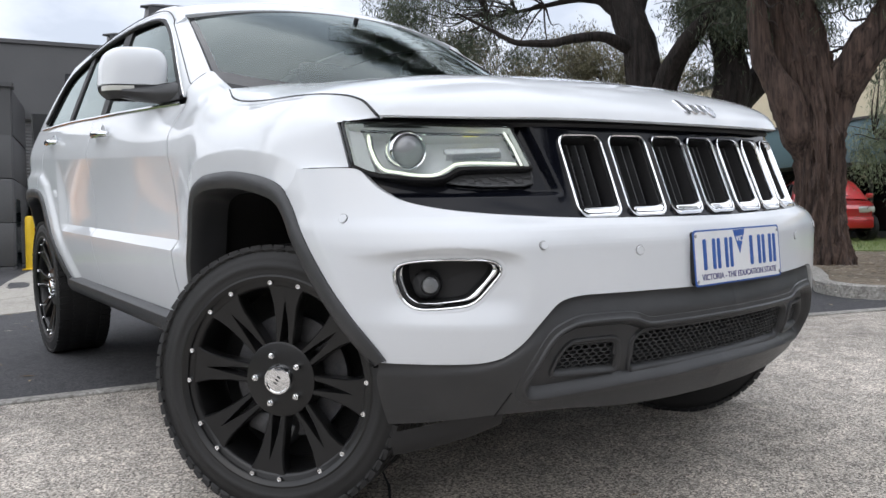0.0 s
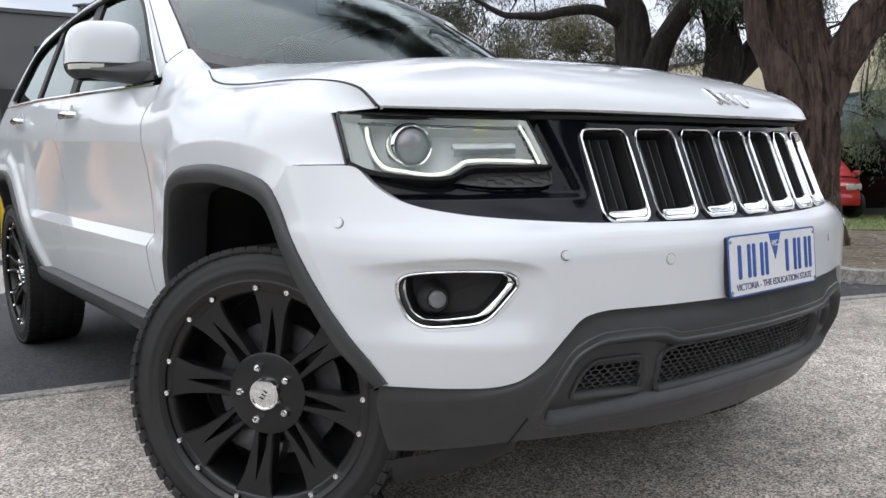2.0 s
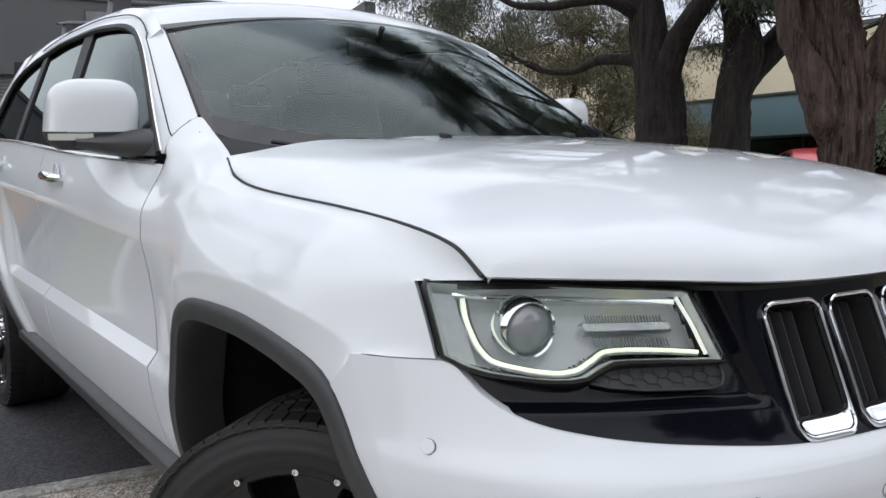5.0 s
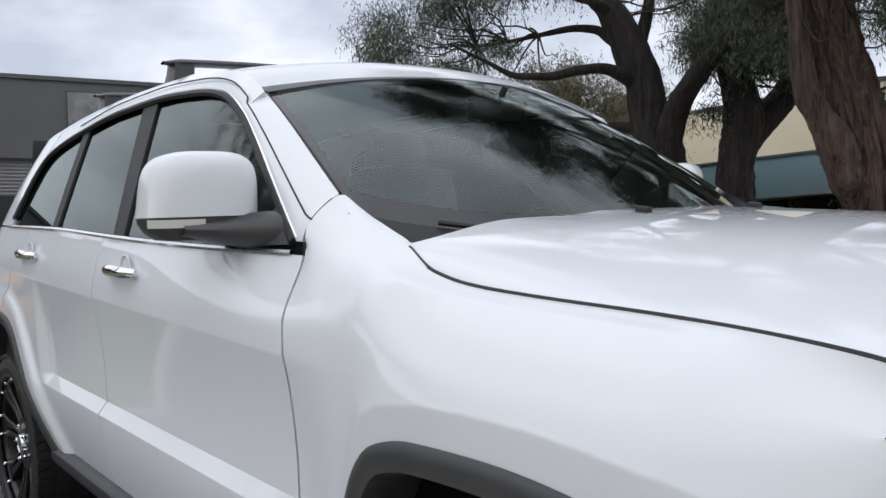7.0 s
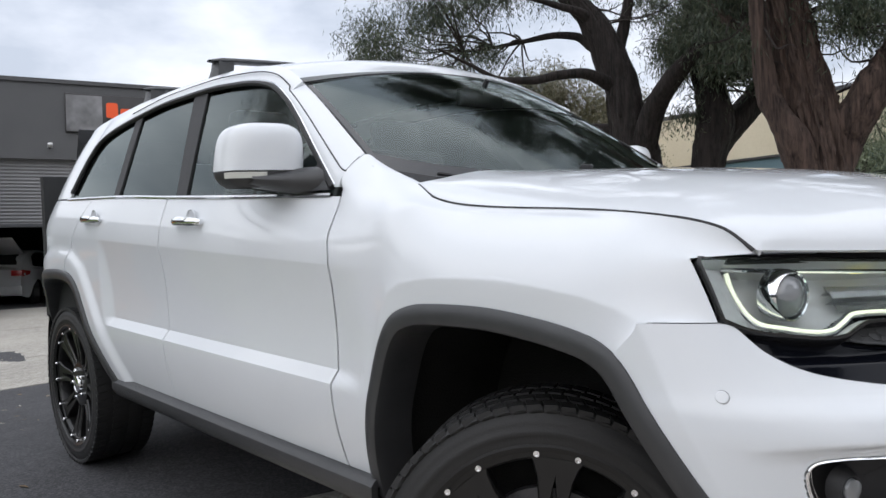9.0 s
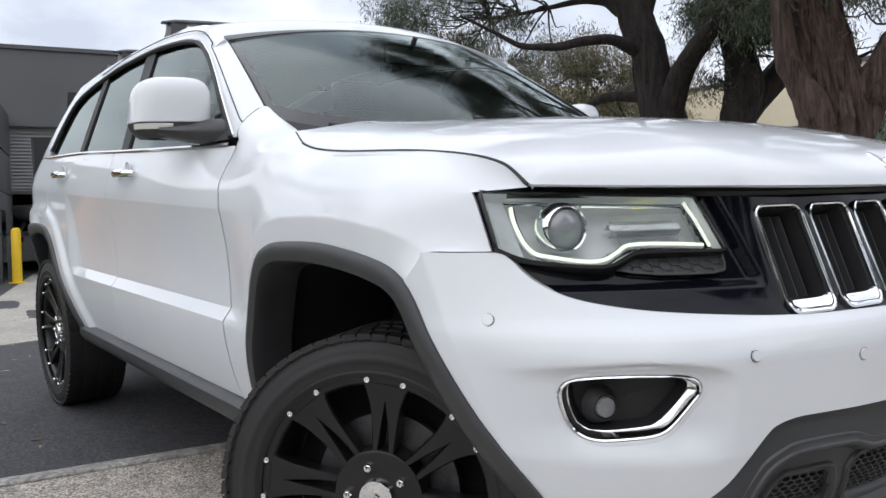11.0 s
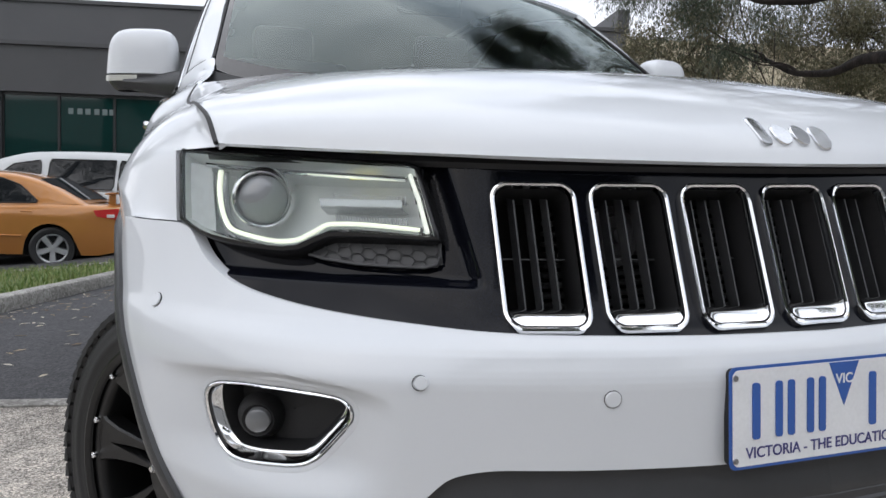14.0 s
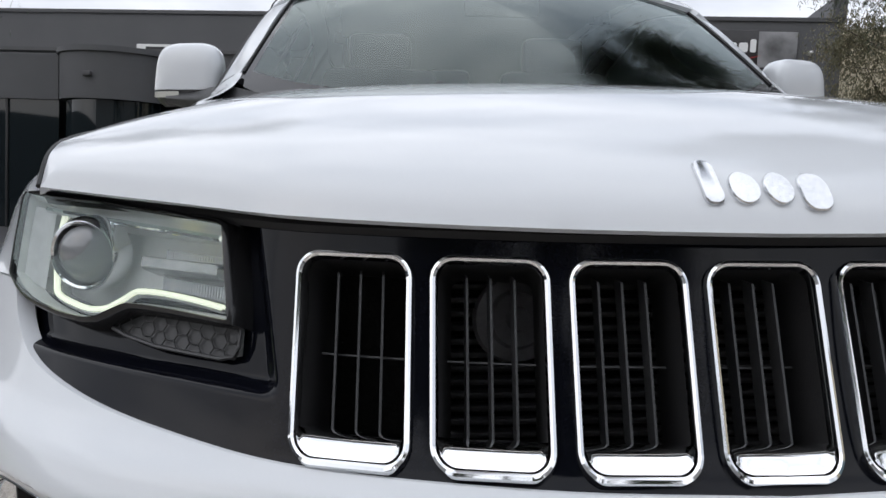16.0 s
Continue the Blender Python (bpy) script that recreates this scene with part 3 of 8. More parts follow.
# front wings
def wing_grid():
    nu, nv, nf = 96, 84, 38
    P = np.zeros((nu + nf, nv, 3))
    rise = 1 - (1 - np.linspace(0, 1, nv)) ** 1.4
    seam_z = lambda y: float(arch_below(y, ARCH_F, 0.465)) if y > -0.186 else float(np.interp(y, [-0.241, -0.188], [0.946, 0.876]))
    for i, y in enumerate(np.linspace(-0.05, 0.70, nu)):
        top = float(edge_z(y + 0.075 * (i / (nu - 1)) ** 6))
        z = lerp(seam_z(y), top, rise)
        P[nf + i, :, 1] = y + (door_line(z) - 0.703) * (i / (nu - 1)) ** 6
        P[nf + i, :, 2] = z
    body = P[nf:]
    body[:] = side(body[:, :, 1], body[:, :, 2])
    body[:, :, 0] += bulge(body[:, :, 1], body[:, :, 2])
    t = smooth(0.93, 1.0, rise)[None, :]
    body[:, :, 0] = lerp(body[:, :, 0], -edge_x(np.minimum(body[:, :, 1], 0.775)), t)
    high = body[-1, :, 2] > 1.205
    foot = np.array([pillar_pt(0, w) for w in np.linspace(0, 1, 30)])
    body[-1, high, 0] = np.interp(body[-1, high, 2], foot[:, 2], foot[:, 0])
    # the front end: round the headlight's corner and out to the tip beside the bonnet
    corner = 0.66
    nose_x = lambda x, z: np.array([x, np.interp(x, nose_row(z)[:, 0], nose_row(z)[:, 1]), z])
    tip = np.array([-0.792, -0.369, 1.058])
    for j, v in enumerate(rise):
        if v < corner:
            P[0, j] = nose_x(-0.846, lerp(0.946, 1.051, v / corner))
        else:
            w = (v - corner) / (1 - corner)
            P[0, j] = lerp(nose_x(-0.846, 1.051), tip, w)
    for i in range(1, nf):
        u = i / nf
        y = lerp(P[0, 0, 1], -0.05, u)
        P[i, 0] = side(np.array([y]), np.array([seam_z(y)]))[0]
        P[i, 0, 0] += float(bulge(y, seam_z(y)))
        y = lerp(tip[1], -0.05, u)
        P[i, -1] = (-float(edge_x(y)), y, float(edge_z(y)))
        a, b = P[i, 0] - lerp(P[0, 0], P[nf, 0], u), P[i, -1] - lerp(P[0, -1], P[nf, -1], u)
        P[i, 1:-1] = lerp(P[0, 1:-1], P[nf, 1:-1], u) + a * (1 - rise[1:-1, None]) + b * rise[1:-1, None]
    free = np.zeros(P.shape[:2], bool)
    free[1:nf, 1:-1] = True
    free[nf + 50:-1, 1:-1] |= (P[nf + 50:-1, 1:-1, 2] > 1.10) & (P[nf + 50:-1, 1:-1, 1] > 0.42)
    P = fair(P, free)
    P[:, :, 0] -= bulge(P[:, :, 1], P[:, :, 2])
    return P


WGRID = wing_grid()
WG = Geo().panel(WGRID, 0.012, towards=(0, 0.25, 0))
part("front_wing", WG, PAINT, car)
part("front_wing", WG.mirrored(), PAINT, car)

# doors and rear quarter
def door_grid(ya, yb, nu, arch=None):
    """Rows of the net follow the crease, the ledge and the foot of the pressing."""
    low = np.r_[np.linspace(0.465, 0.66, 10), 0.685, 0.695, 0.698, 0.701, 0.708, 0.718, 0.726, 0.731, 0.736, np.linspace(0.75, 0.79, 4)]
    nv = len(low) + 18 + 22
    P = np.zeros((nu, nv, 3))
    for i in range(nu):
        u, z = i / (nu - 1), np.linspace(0.465, 1.2, nv)
        for _ in range(4):
            y = lerp(np.array([ya(k) for k in z]), np.array([yb(k) for k in z]), u)
            ym = float(np.interp(1.0, z, y))
            zc, zt = crease_z(ym), float(belt(float(y[-1]))) - 0.008
            z = np.r_[low, 0.79 + (zc - 0.79) * np.r_[np.linspace(0.06, 0.92, 15), 0.96, 0.985, 1.0], zc + (zt - zc) * np.r_[0.015, 0.04, np.linspace(0.09, 1, 20)]]
            if arch is not None:
                b = arch_below(y, arch, 0.465)
                z = np.where(z < b, b + 1e-5 * np.arange(nv), z)
        P[i, :, 1], P[i, :, 2] = y, z
    return side(P[:, :, 1], P[:, :, 2])


seam_b = lambda z: 1.80 + 0.0 * z
seam_c = lambda z: float(np.interp(z, [0.4, 0.9, 1.1, 1.25], [2.86, 2.86, 2.75, 2.62]))
fd = Geo().panel(door_grid(lambda z: float(door_line(z)) + 0.005, lambda z: seam_b(z) - 0.0025, 60), 0.012)
rd = Geo().panel(door_grid(lambda z: seam_b(z) + 0.0025, lambda z: seam_c(z) - 0.0025, 80, ARCH_R), 0.012)
qp = Geo().panel(door_grid(lambda z: seam_c(z) + 0.0025, lambda z: 3.86, 52, ARCH_R), 0.012)
doors = []
for g, n in ((fd, "front_door"), (rd, "rear_door"), (qp, "rear_quarter")):
    doors.append(part(n, g, PAINT, car))
    part(n, g.mirrored(), PAINT, car)

# pillars and roof sides
def band_grid(y0, y1, nu, low, high, push=0.0):
    P = np.zeros((nu, 8, 3))
    for i, y in enumerate(np.linspace(y0, y1, nu)):
        for j in range(8):
            P[i, j] = (0, y, lerp(float(low(y)), float(high(y)), j / 7))
    Q = side(P[:, :, 1], P[:, :, 2])
    Q[:, :, 0] += push * (np.linspace(0, 1, 8)[None, :] ** 2.2)
    return Q


pil = Geo().panel(band_grid(1.19, 3.84, 130, lambda y: glass_top(y) + 0.010 if y < 2.965 else belt(y), rail_z, 0.028), 0.02, inside=(0, 2, 1.2))
part("roof_side_frame", pil, PAINT, car)
part("roof_side_frame", pil.mirrored(), PAINT, car)

# roof
RP = np.zeros((33, 60, 3))
for i in range(33):
    u = lerp(-1, 1, i / 32)
    for j in range(60):
        v = j / 59
        y = lerp(1.226 - 0.10 * (1 - u * u), 3.82, v)
        ye = lerp(1.226, 3.82, v)
        z = float(rail_z(ye)) + 0.062 * (1 - abs(u) ** 2.2) * lerp(0.9, 1.0, smooth(0, 0.2, v)) - 0.004
        x = u * (float(shoulder(ye, float(rail_z(ye)))) - 0.026)
        RP[i, j] = (x, y, z)
part("roof", Geo().panel(RP, 0.02, inside=(0, 2, 1)), PAINT, car)

# windscreen with its black border
def screen_pt(u, v):
    """u across (-1 to 1), v from the scuttle (0) to the header (1)."""
    base = np.array([0.750 * u, 0.765 - 0.33 * (1 - abs(u) ** 1.7), 1.296 - 0.049 * (1 - abs(u) ** 3)])
    head = np.array([0.662 * u, 1.235 - 0.10 * (1 - u * u), 1.580 + 0.070 * (1 - abs(u) ** 2.2)])
    p = lerp(base, head, v)
    return p + np.array([0, -0.035, 0.03]) * (v * (1 - v) * 4) * 0.6 * (1 - 0.8 * u * u)


SP = np.array([[screen_pt(lerp(-1, 1, i / 40), lerp(-0.16 + 0.13 * abs(i / 20 - 1) ** 6, 1, j / 28)) for j in range(29)] for i in range(41)]) + (0, 0.005, -0.006)
screen = part("windscreen", Geo().grid(SP[1:-1, 4:-1]).facing((0, 1.6, 1.0)), SCREEN, car, "raked windscreen glass with black border")
screen.visible_shadow = False
border = Geo().grid(SP[:2]).grid(SP[-2:]).grid(SP[:, -2:]).grid(SP[1:-1, :5])
part("windscreen_border", border, FRIT, car)
pc = Geo().panel(np.array([[pillar_pt(t, w) for w in np.linspace(0, 1, 15)] for t in np.linspace(0, 1, 40)]), 0.008, inside=(0, 1.6, 1.0))
part("windscreen_pillar", pc, PAINT, car)
part("windscreen_pillar", pc.mirrored(), PAINT, car)
for sx in (-1, 1):
    part("screen_seal", Geo().tube(np.array([screen_pt(0.983 * sx, v) for v in np.linspace(0.06, 0.98, 24)]) + (0, 0.003, -0.004), 0.0040, 6), PLASTIC_DARK, car)

# side glass, pillars' black trim, chrome waist strip
def line(z0, y0, z1, y1):
    return lambda z: y0 + (y1 - y0) * (z - z0) / (z1 - z0)


fg_b = line(1.222, 1.66, 1.619, 1.845)
rg_a = line(1.223, 1.746, 1.603, 1.955)
rg_b = line(1.236, 2.331, 1.574, 2.455)
qg_a = line(1.238, 2.395, 1.577, 2.525)


def pane_grid(ya, yb, nu, nv, sink):
    """Glass between two slanted lines, cut off by the waist and the top of the opening."""
    P = np.zeros((nu, nv, 3))
    for i in range(nu):
        for j in range(nv):
            u, v = i / (nu - 1), j / (nv - 1)
            z = 1.4
            for _ in range(8):
                y = lerp(ya(z), yb(z), u)
                z = lerp(float(belt(y)), float(glass_top(y)) + 0.004, v)
            P[i, j] = (0, y, z)
    return side(P[:, :, 1], P[:, :, 2]) + (sink, 0, 0)


front_pane = part("door_glass", Geo().grid(pane_grid(lambda z: 0.812, fg_b, 40, 14, 0.012)).facing((0, 1.8, 1.2)), DOORGLASS, doors[0])
rear_pane = part("door_glass", Geo().grid(pane_grid(rg_a, rg_b, 20, 14, 0.012)).facing((0, 1.8, 1.2)), TINTED, doors[1], "dark privacy glass")
quarter_pane = part("quarter_glass", Geo().grid(pane_grid(qg_a, lambda z: 2.968, 24, 14, 0.010)).facing((0, 1.8, 1.2)), TINTED, doors[2], "dark privacy glass")
for a, b, n in ((fg_b, rg_a, "pillar_trim"), (rg_b, qg_a, "pillar_trim")):
    part(n, Geo().panel(pane_grid(a, b, 6, 14, 0.004), 0.01), PLASTIC_DARK, car)
far = Geo().grid(pane_grid(lambda z: 0.812, lambda z: 2.968, 60, 14, 0.012)).mirrored().facing((0, 1.8, 1.2))
part("far_side_glass", far, DOORGLASS, car)
for ob in (front_pane, rear_pane, quarter_pane):
    ob.visible_shadow = False
ys = np.linspace(0.806, 2.972, 120)
top_edge = side(ys, glass_top(ys) + 0.004) + (-0.001, 0, 0)
part("window_seal", Geo().tube(top_edge, 0.010, 6), PLASTIC_DARK, car)
part("window_seal", Geo().tube(top_edge * (-1, 1, 1), 0.010, 6), PLASTIC_DARK, car)
ys = np.linspace(0.80, 2.985, 80)
sill_edge = side(ys, belt(ys) - 0.004) + (-0.003, 0, 0)
part("waist_strip", Geo().tube(sill_edge, 0.0065, 6), SATIN, car, "satin chrome waist strip")
part("waist_strip", Geo().tube(sill_edge * (-1, 1, 1), 0.0065, 6), SATIN, car)

# flares, sills and wheel wells
def flare(arch, name):
    a = np.array(arch)
    d = np.r_[0, np.cumsum(np.hypot(*np.diff(a, axis=0).T))]
    t = np.linspace(0, d[-1], 70)
    y, z = pchip(d, a[:, 0])(t), pchip(d, a[:, 1])(t)
    ty, tz = np.gradient(y), np.gradient(z)
    k = np.hypot(ty, tz)
    cy, cz = a[:, 0].mean(), 0.35
    ny, nz = tz / k, -ty / k
    sign = np.sign((cy - y) * ny + (cz - z) * nz)
    sign = np.where(sign == 0, 1, sign)
    ny, nz = ny * sign, nz * sign
    x = side(y, z)[:, 0]
    rows = []
    for off, dx in ((-0.012, 0.004), (-0.012, -0.004), (-0.006, -0.009), (0.006, -0.012), (0.022, -0.012), (0.032, -0.008), (0.037, 0.004), (0.040, 0.03), (0.044, 0.10)):
        rows.append(np.stack([x + dx, y + ny * off, z + nz * off], -1))
    g = Geo().grid(np.array(rows))
    return g


def well(arch):
    a = np.array(arch)
    d = np.r_[0, np.cumsum(np.hypot(*np.diff(a, axis=0).T))]
    t = np.linspace(0, d[-1], 40)
    y, z = pchip(d, a[:, 0])(t), pchip(d, a[:, 1])(t)
    cy = a[:, 0].mean()
    y, z = cy + (y - cy) * 0.97, 0.3 + (z - 0.3) * 0.96
    rows = [np.stack([np.full(40, xx), y, z], -1) for xx in (-0.86, -0.70, -0.48)]
    g = Geo().grid(np.array(rows))
    g.add([(-0.48, yy, zz) for yy, zz in zip(y, z)], [tuple(range(40))])
    return g


for arch in (ARCH_F, ARCH_R):
    g = flare(arch, "flare")
    part("wheel_arch_flare", g, PLASTIC, car, "black plastic wheel arch flare")
    part("wheel_arch_flare", g.mirrored(), PLASTIC, car, "black plastic wheel arch flare")
    g = well(arch)
    part("wheel_well", g, WELL, car)
    part("wheel_well", g.mirrored(), WELL, car)

sill_rows = []
for z, x in ((0.475, 0.868), (0.470, 0.892), (0.455, 0.905), (0.425, 0.905), (0.395, 0.885), (0.375, 0.84), (0.36, 0.70)):
    sill_rows.append([(-x, y, z) for y in np.linspace(0.57, 2.40, 30)])
sg = Geo().panel(np.array(sill_rows), 0.02)
part("side_sill", sg, PLASTIC, car, "black plastic sill moulding")
part("side_sill", sg.mirrored(), PLASTIC, car, "black plastic sill moulding")
under = Geo().box((1.2, 3.8, 0.12), pose(0, 1.65, 0.37), 0.03)
part("underbody", under, WELL, car)
tail = Geo()
TG = np.array([[(lerp(-1, 1, i / 20) * float(shoulder(3.80, z)) * 0.97, 3.83 + 0.06 * (1 - abs(lerp(-1, 1, i / 20)) ** 3) - 0.35 * max(0, z - 1.2), z) for z in np.linspace(0.45, 1.42, 20)] for i in range(21)])
part("tailgate", tail.grid(TG), PAINT, car)

# ---- the white car: lamps, grille, plate, mirrors, wheels ----
def nose_pt(x, z, off=0.0):
    """A point over the front's skin at a given width and height, off metres proud of it."""
    side_sign = -1 if x <= 0 else 1
    s = s_of_x(x, z)
    p, q, r = nose_at(s, z), nose_at(min(s + 0.006, 1), z) - nose_at(max(s - 0.006, 0), z), nose_at(s, z + 0.006) - nose_at(s, z - 0.006)
    n = np.cross(q, r)
    n /= np.linalg.norm(n)
    if n[1] > 0:
        n = -n
    p = p + n * off
    return np.array([p[0] * (1 if side_sign < 0 else -1), p[1], p[2]])


def ring(outline, rows, grow):
    """A frame swept round an outline: rows of (growth, height over the skin)."""
    P = np.zeros((len(rows), len(outline), 3))
    for i, (d, o) in enumerate(rows):
        for j, (x, z) in enumerate(grow(outline, d)):
            P[i, j] = nose_pt(x, z, o)
    return P


def grow_poly(poly, d):
    """Moves an outline outwards by d."""
    p = np.array(poly, float)
    t = np.roll(p, -1, 0) - np.roll(p, 1, 0)
    t /= np.linalg.norm(t, axis=1, keepdims=True)
    n = np.stack([t[:, 1], -t[:, 0]], -1)
    area = (p[:, 0] * np.roll(p[:, 1], -1) - np.roll(p[:, 0], -1) * p[:, 1]).sum()
    return p + n * d * (1 if area > 0 else -1)


def dense(poly, n):
    p = np.array(list(poly) + [poly[0]], float)
    d = np.r_[0, np.cumsum(np.hypot(*np.diff(p, axis=0).T))]
    t = np.linspace(0, d[-1], n, endpoint=False)
    return np.stack([np.interp(t, d, p[:, 0]), np.interp(t, d, p[:, 1])], -1)


def soften(p, times=2):
    for _ in range(times):
        p = 0.5 * p + 0.25 * (np.roll(p, 1, 0) + np.roll(p, -1, 0))
    return p


def rounded(cx, cz, w, h, r, n=7, skew=0.0):
    pts = []
    for sx, sz, a0 in ((1, 1, 0), (-1, 1, 90), (-1, -1, 180), (1, -1, 270)):
        for k in range(n):
            a = radians(a0 + 90 * k / (n - 1))
            z = sz * (h / 2 - r) + r * math.sin(a)
            pts.append((cx + sx * (w / 2 - r) + r * math.cos(a) + skew * z, cz + z))
    return pts


# headlights
lamp_low = pchip([0.512, 0.56, 0.60, 0.645, 0.66, 0.675, 0.70, 0.73, 0.764, 0.81, 0.83, 0.84], [0.9405, 0.9405, 0.9405, 0.9400, 0.9355, 0.9270, 0.9175, 0.9180, 0.9225, 0.932, 0.944, 0.952])
lamp_top = pchip([0.512, 0.60, 0.70, 0.84], [1.032, 1.036, 1.041, 1.049])


def lamp_outline(n=18):
    lo = [(-x, float(lamp_low(x))) for x in np.linspace(0.838, 0.519, n)]
    hi = [(-x, float(lamp_top(x))) for x in np.linspace(0.533, 0.836, n)]
    return lo + hi


LAMP = dense(lamp_outline(), 90)
LED_SOFT = glow_mat("led_guide", (0.93, 0.95, 0.86), 0.4)
REFLECTOR = noise_mat("lamp_reflector", (0.45, 0.46, 0.47), (0.72, 0.73, 0.74), 0.22, 60, 700, 0.25, 1.0)
LAMP_GREY = noise_mat("lamp_housing", (0.76, 0.77, 0.77), (0.86, 0.87, 0.87), 0.22, 30, 400, 0.05)
SIDE_REFLECTOR = noise_mat("side_reflector_plastic", (0.62, 0.63, 0.64), (0.80, 0.81, 0.82), 0.2, 60, 900, 0.2)
LENS_EDGE = base_mat("lens_gasket", (0.012, 0.012, 0.013), 0.25)
LENS_BALL = base_mat("projector_lens", (0.22, 0.23, 0.24), 0.05, 0.0, 1.0)


def headlight(flip):
    f = (lambda g: g.mirrored()) if flip else (lambda g: g)
    lens = Geo()
    P = np.zeros((34, 12, 3))
    for i in range(34):
        for j in range(12):
            x0 = lerp(0.838, 0.518 + 0.015 * j / 11, i / 33)
            P[i, j] = nose_pt(-x0, lerp(float(lamp_low(x0)), float(lamp_top(x0)), j / 11), 0.006)
    body = part("headlight", f(Geo().grid(ring(LAMP, [(0.000, -0.002), (-0.004, -0.012), (-0.006, -0.05), (-0.02, -0.075)], grow_poly), wrap_v=True)), LAMP_GREY, car, "clear headlight with projector and lit daytime strip")
    back = Geo()
    B = np.zeros((30, 10, 3))
    for i in range(30):
        for j in range(10):
            x0 = lerp(0.842, 0.514, i / 29)
            B[i, j] = nose_pt(-x0, lerp(float(lamp_low(x0)) - 0.008, float(lamp_top(x0)) + 0.008, j / 9), -0.060)
    part("reflector", f(back.grid(B)), LAMP_GREY, body)
    cover = part("lens", f(lens.grid(P).facing((-0.6, 0.2, 0.98))), LENS, body)
    cover.visible_shadow = False
    part("gasket", f(Geo().grid(ring(LAMP, [(-0.0005, 0.003), (0.001, 0.007), (0.0035, 0.006), (0.006, 0.002), (0.007, -0.03)], grow_poly), wrap_v=True)), LENS_EDGE, body)
    # light guide: down the outer end, along the foot, up the inner end
    path = [(0.798, 1.032), (0.802, 1.0), (0.800, 0.972), (0.791, 0.950), (0.772, 0.940), (0.745, 0.933), (0.715, 0.9295), (0.695, 0.932), (0.672, 0.943), (0.648, 0.9555), (0.62, 0.957), (0.575, 0.955), (0.540, 0.952)]
    p = np.array(path)
    d = np.r_[0, np.cumsum(np.hypot(*np.diff(p, axis=0).T))]
    t = np.linspace(0, d[-1], 60)
    q = np.stack([pchip(d, p[:, 0])(t), pchip(d, p[:, 1])(t)], -1)
    strip = np.array([nose_pt(-x, z, -0.012 - 0.016 * smooth(0.76, 0.80, x)) for x, z in q])
    part("light_guide", f(Geo().tube(strip, 0.0040, 8, flat=0.8)), LED, body)
    halo = np.array([nose_pt(-x, z, -0.020 - 0.016 * smooth(0.76, 0.80, x)) for x, z in q])
    part("guide_carrier", f(Geo().tube(halo, 0.0095, 8, flat=0.6)), REFLECTOR, body)
    edge = np.array([nose_pt(-x, z, -0.014) for x, z in ((0.531, 0.949), (0.537, 0.993), (0.544, 1.027))])
    part("light_guide", f(Geo().tube(edge, 0.0032, 8)), LED_SOFT, body)
    upper = np.array([nose_pt(-x, float(lamp_top(x)) - 0.013, -0.012) for x in np.linspace(0.81, 0.548, 20)])
    part("chrome_blade", f(Geo().tube(upper, 0.0042, 6)), CHROME, body)
    c = Vector((-0.729, -0.402, 0.982))
    aim = Matrix.Translation(c) @ (Vector((-0.25, -1, 0.0))).to_track_quat("Z", "Y").to_matrix().to_4x4()
    part("projector", f(Geo().lathe([(0.036, -0.03), (0.037, -0.006), (0.033, 0.002), (0.023, 0.009), (0.011, 0.013), (0.0005, 0.014)], 32, aim)), LENS_BALL, body)
    part("projector_ring", f(Geo().lathe([(0.048, -0.03), (0.0465, -0.006), (0.0435, 0.002), (0.0415, 0.004), (0.039, 0.002), (0.0375, -0.01)], 36, aim)), CHROME, body)
    bar = Geo()
    rows = []
    for x in np.linspace(0.661, 0.559, 14):
        rows.append([nose_pt(-x, 0.989 + dz, o) for dz, o in ((-0.0075, -0.05), (-0.0075, -0.026), (-0.005, -0.021), (0.005, -0.021), (0.0075, -0.026), (0.0075, -0.05))])
    part("indicator_bar", f(bar.grid(np.array(rows))), REFLECTOR, body)
    for k, (z0, z1) in enumerate(((0.998, 1.011), (0.966, 0.980))):
        ribs = Geo()
        for x in np.linspace(0.648, 0.562, 26):
            a, b = nose_pt(-x, z0 - 0.05 * (0.65 - x), -0.046), nose_pt(-x, z1 - 0.05 * (0.65 - x), -0.046)
            ribs.tube([a, b], 0.0016, 5)
        part("reflector_ribs", f(ribs), REFLECTOR, body)
    flank_x = np.linspace(0.834, 0.808, 8)
    part("side_reflector", f(Geo().grid(np.array([[nose_pt(-x, z, -0.010 - 0.5 * (0.834 - x)) for z in np.linspace(0.946 - 0.25 * (0.834 - x), 1.036, 8)] for x in flank_x]))), SIDE_REFLECTOR, body, "pale ribbed side reflector")
    mark = np.array([nose_pt(-x, 1.023, -0.016) for x in (0.616, 0.60, 0.584)])
    part("amber_marker", f(Geo().tube(mark, 0.003, 6)), AMBER, body)


headlight(False)
headlight(True)

# honeycomb insert under each headlight
def hex_cell(cx, cz, r, off, squash=0.82, turn=30):
    pts = [nose_pt(cx + r * math.cos(radians(60 * k + turn)), cz + squash * r * math.sin(radians(60 * k + turn)), off) for k in range(6)]
    return np.array(pts)


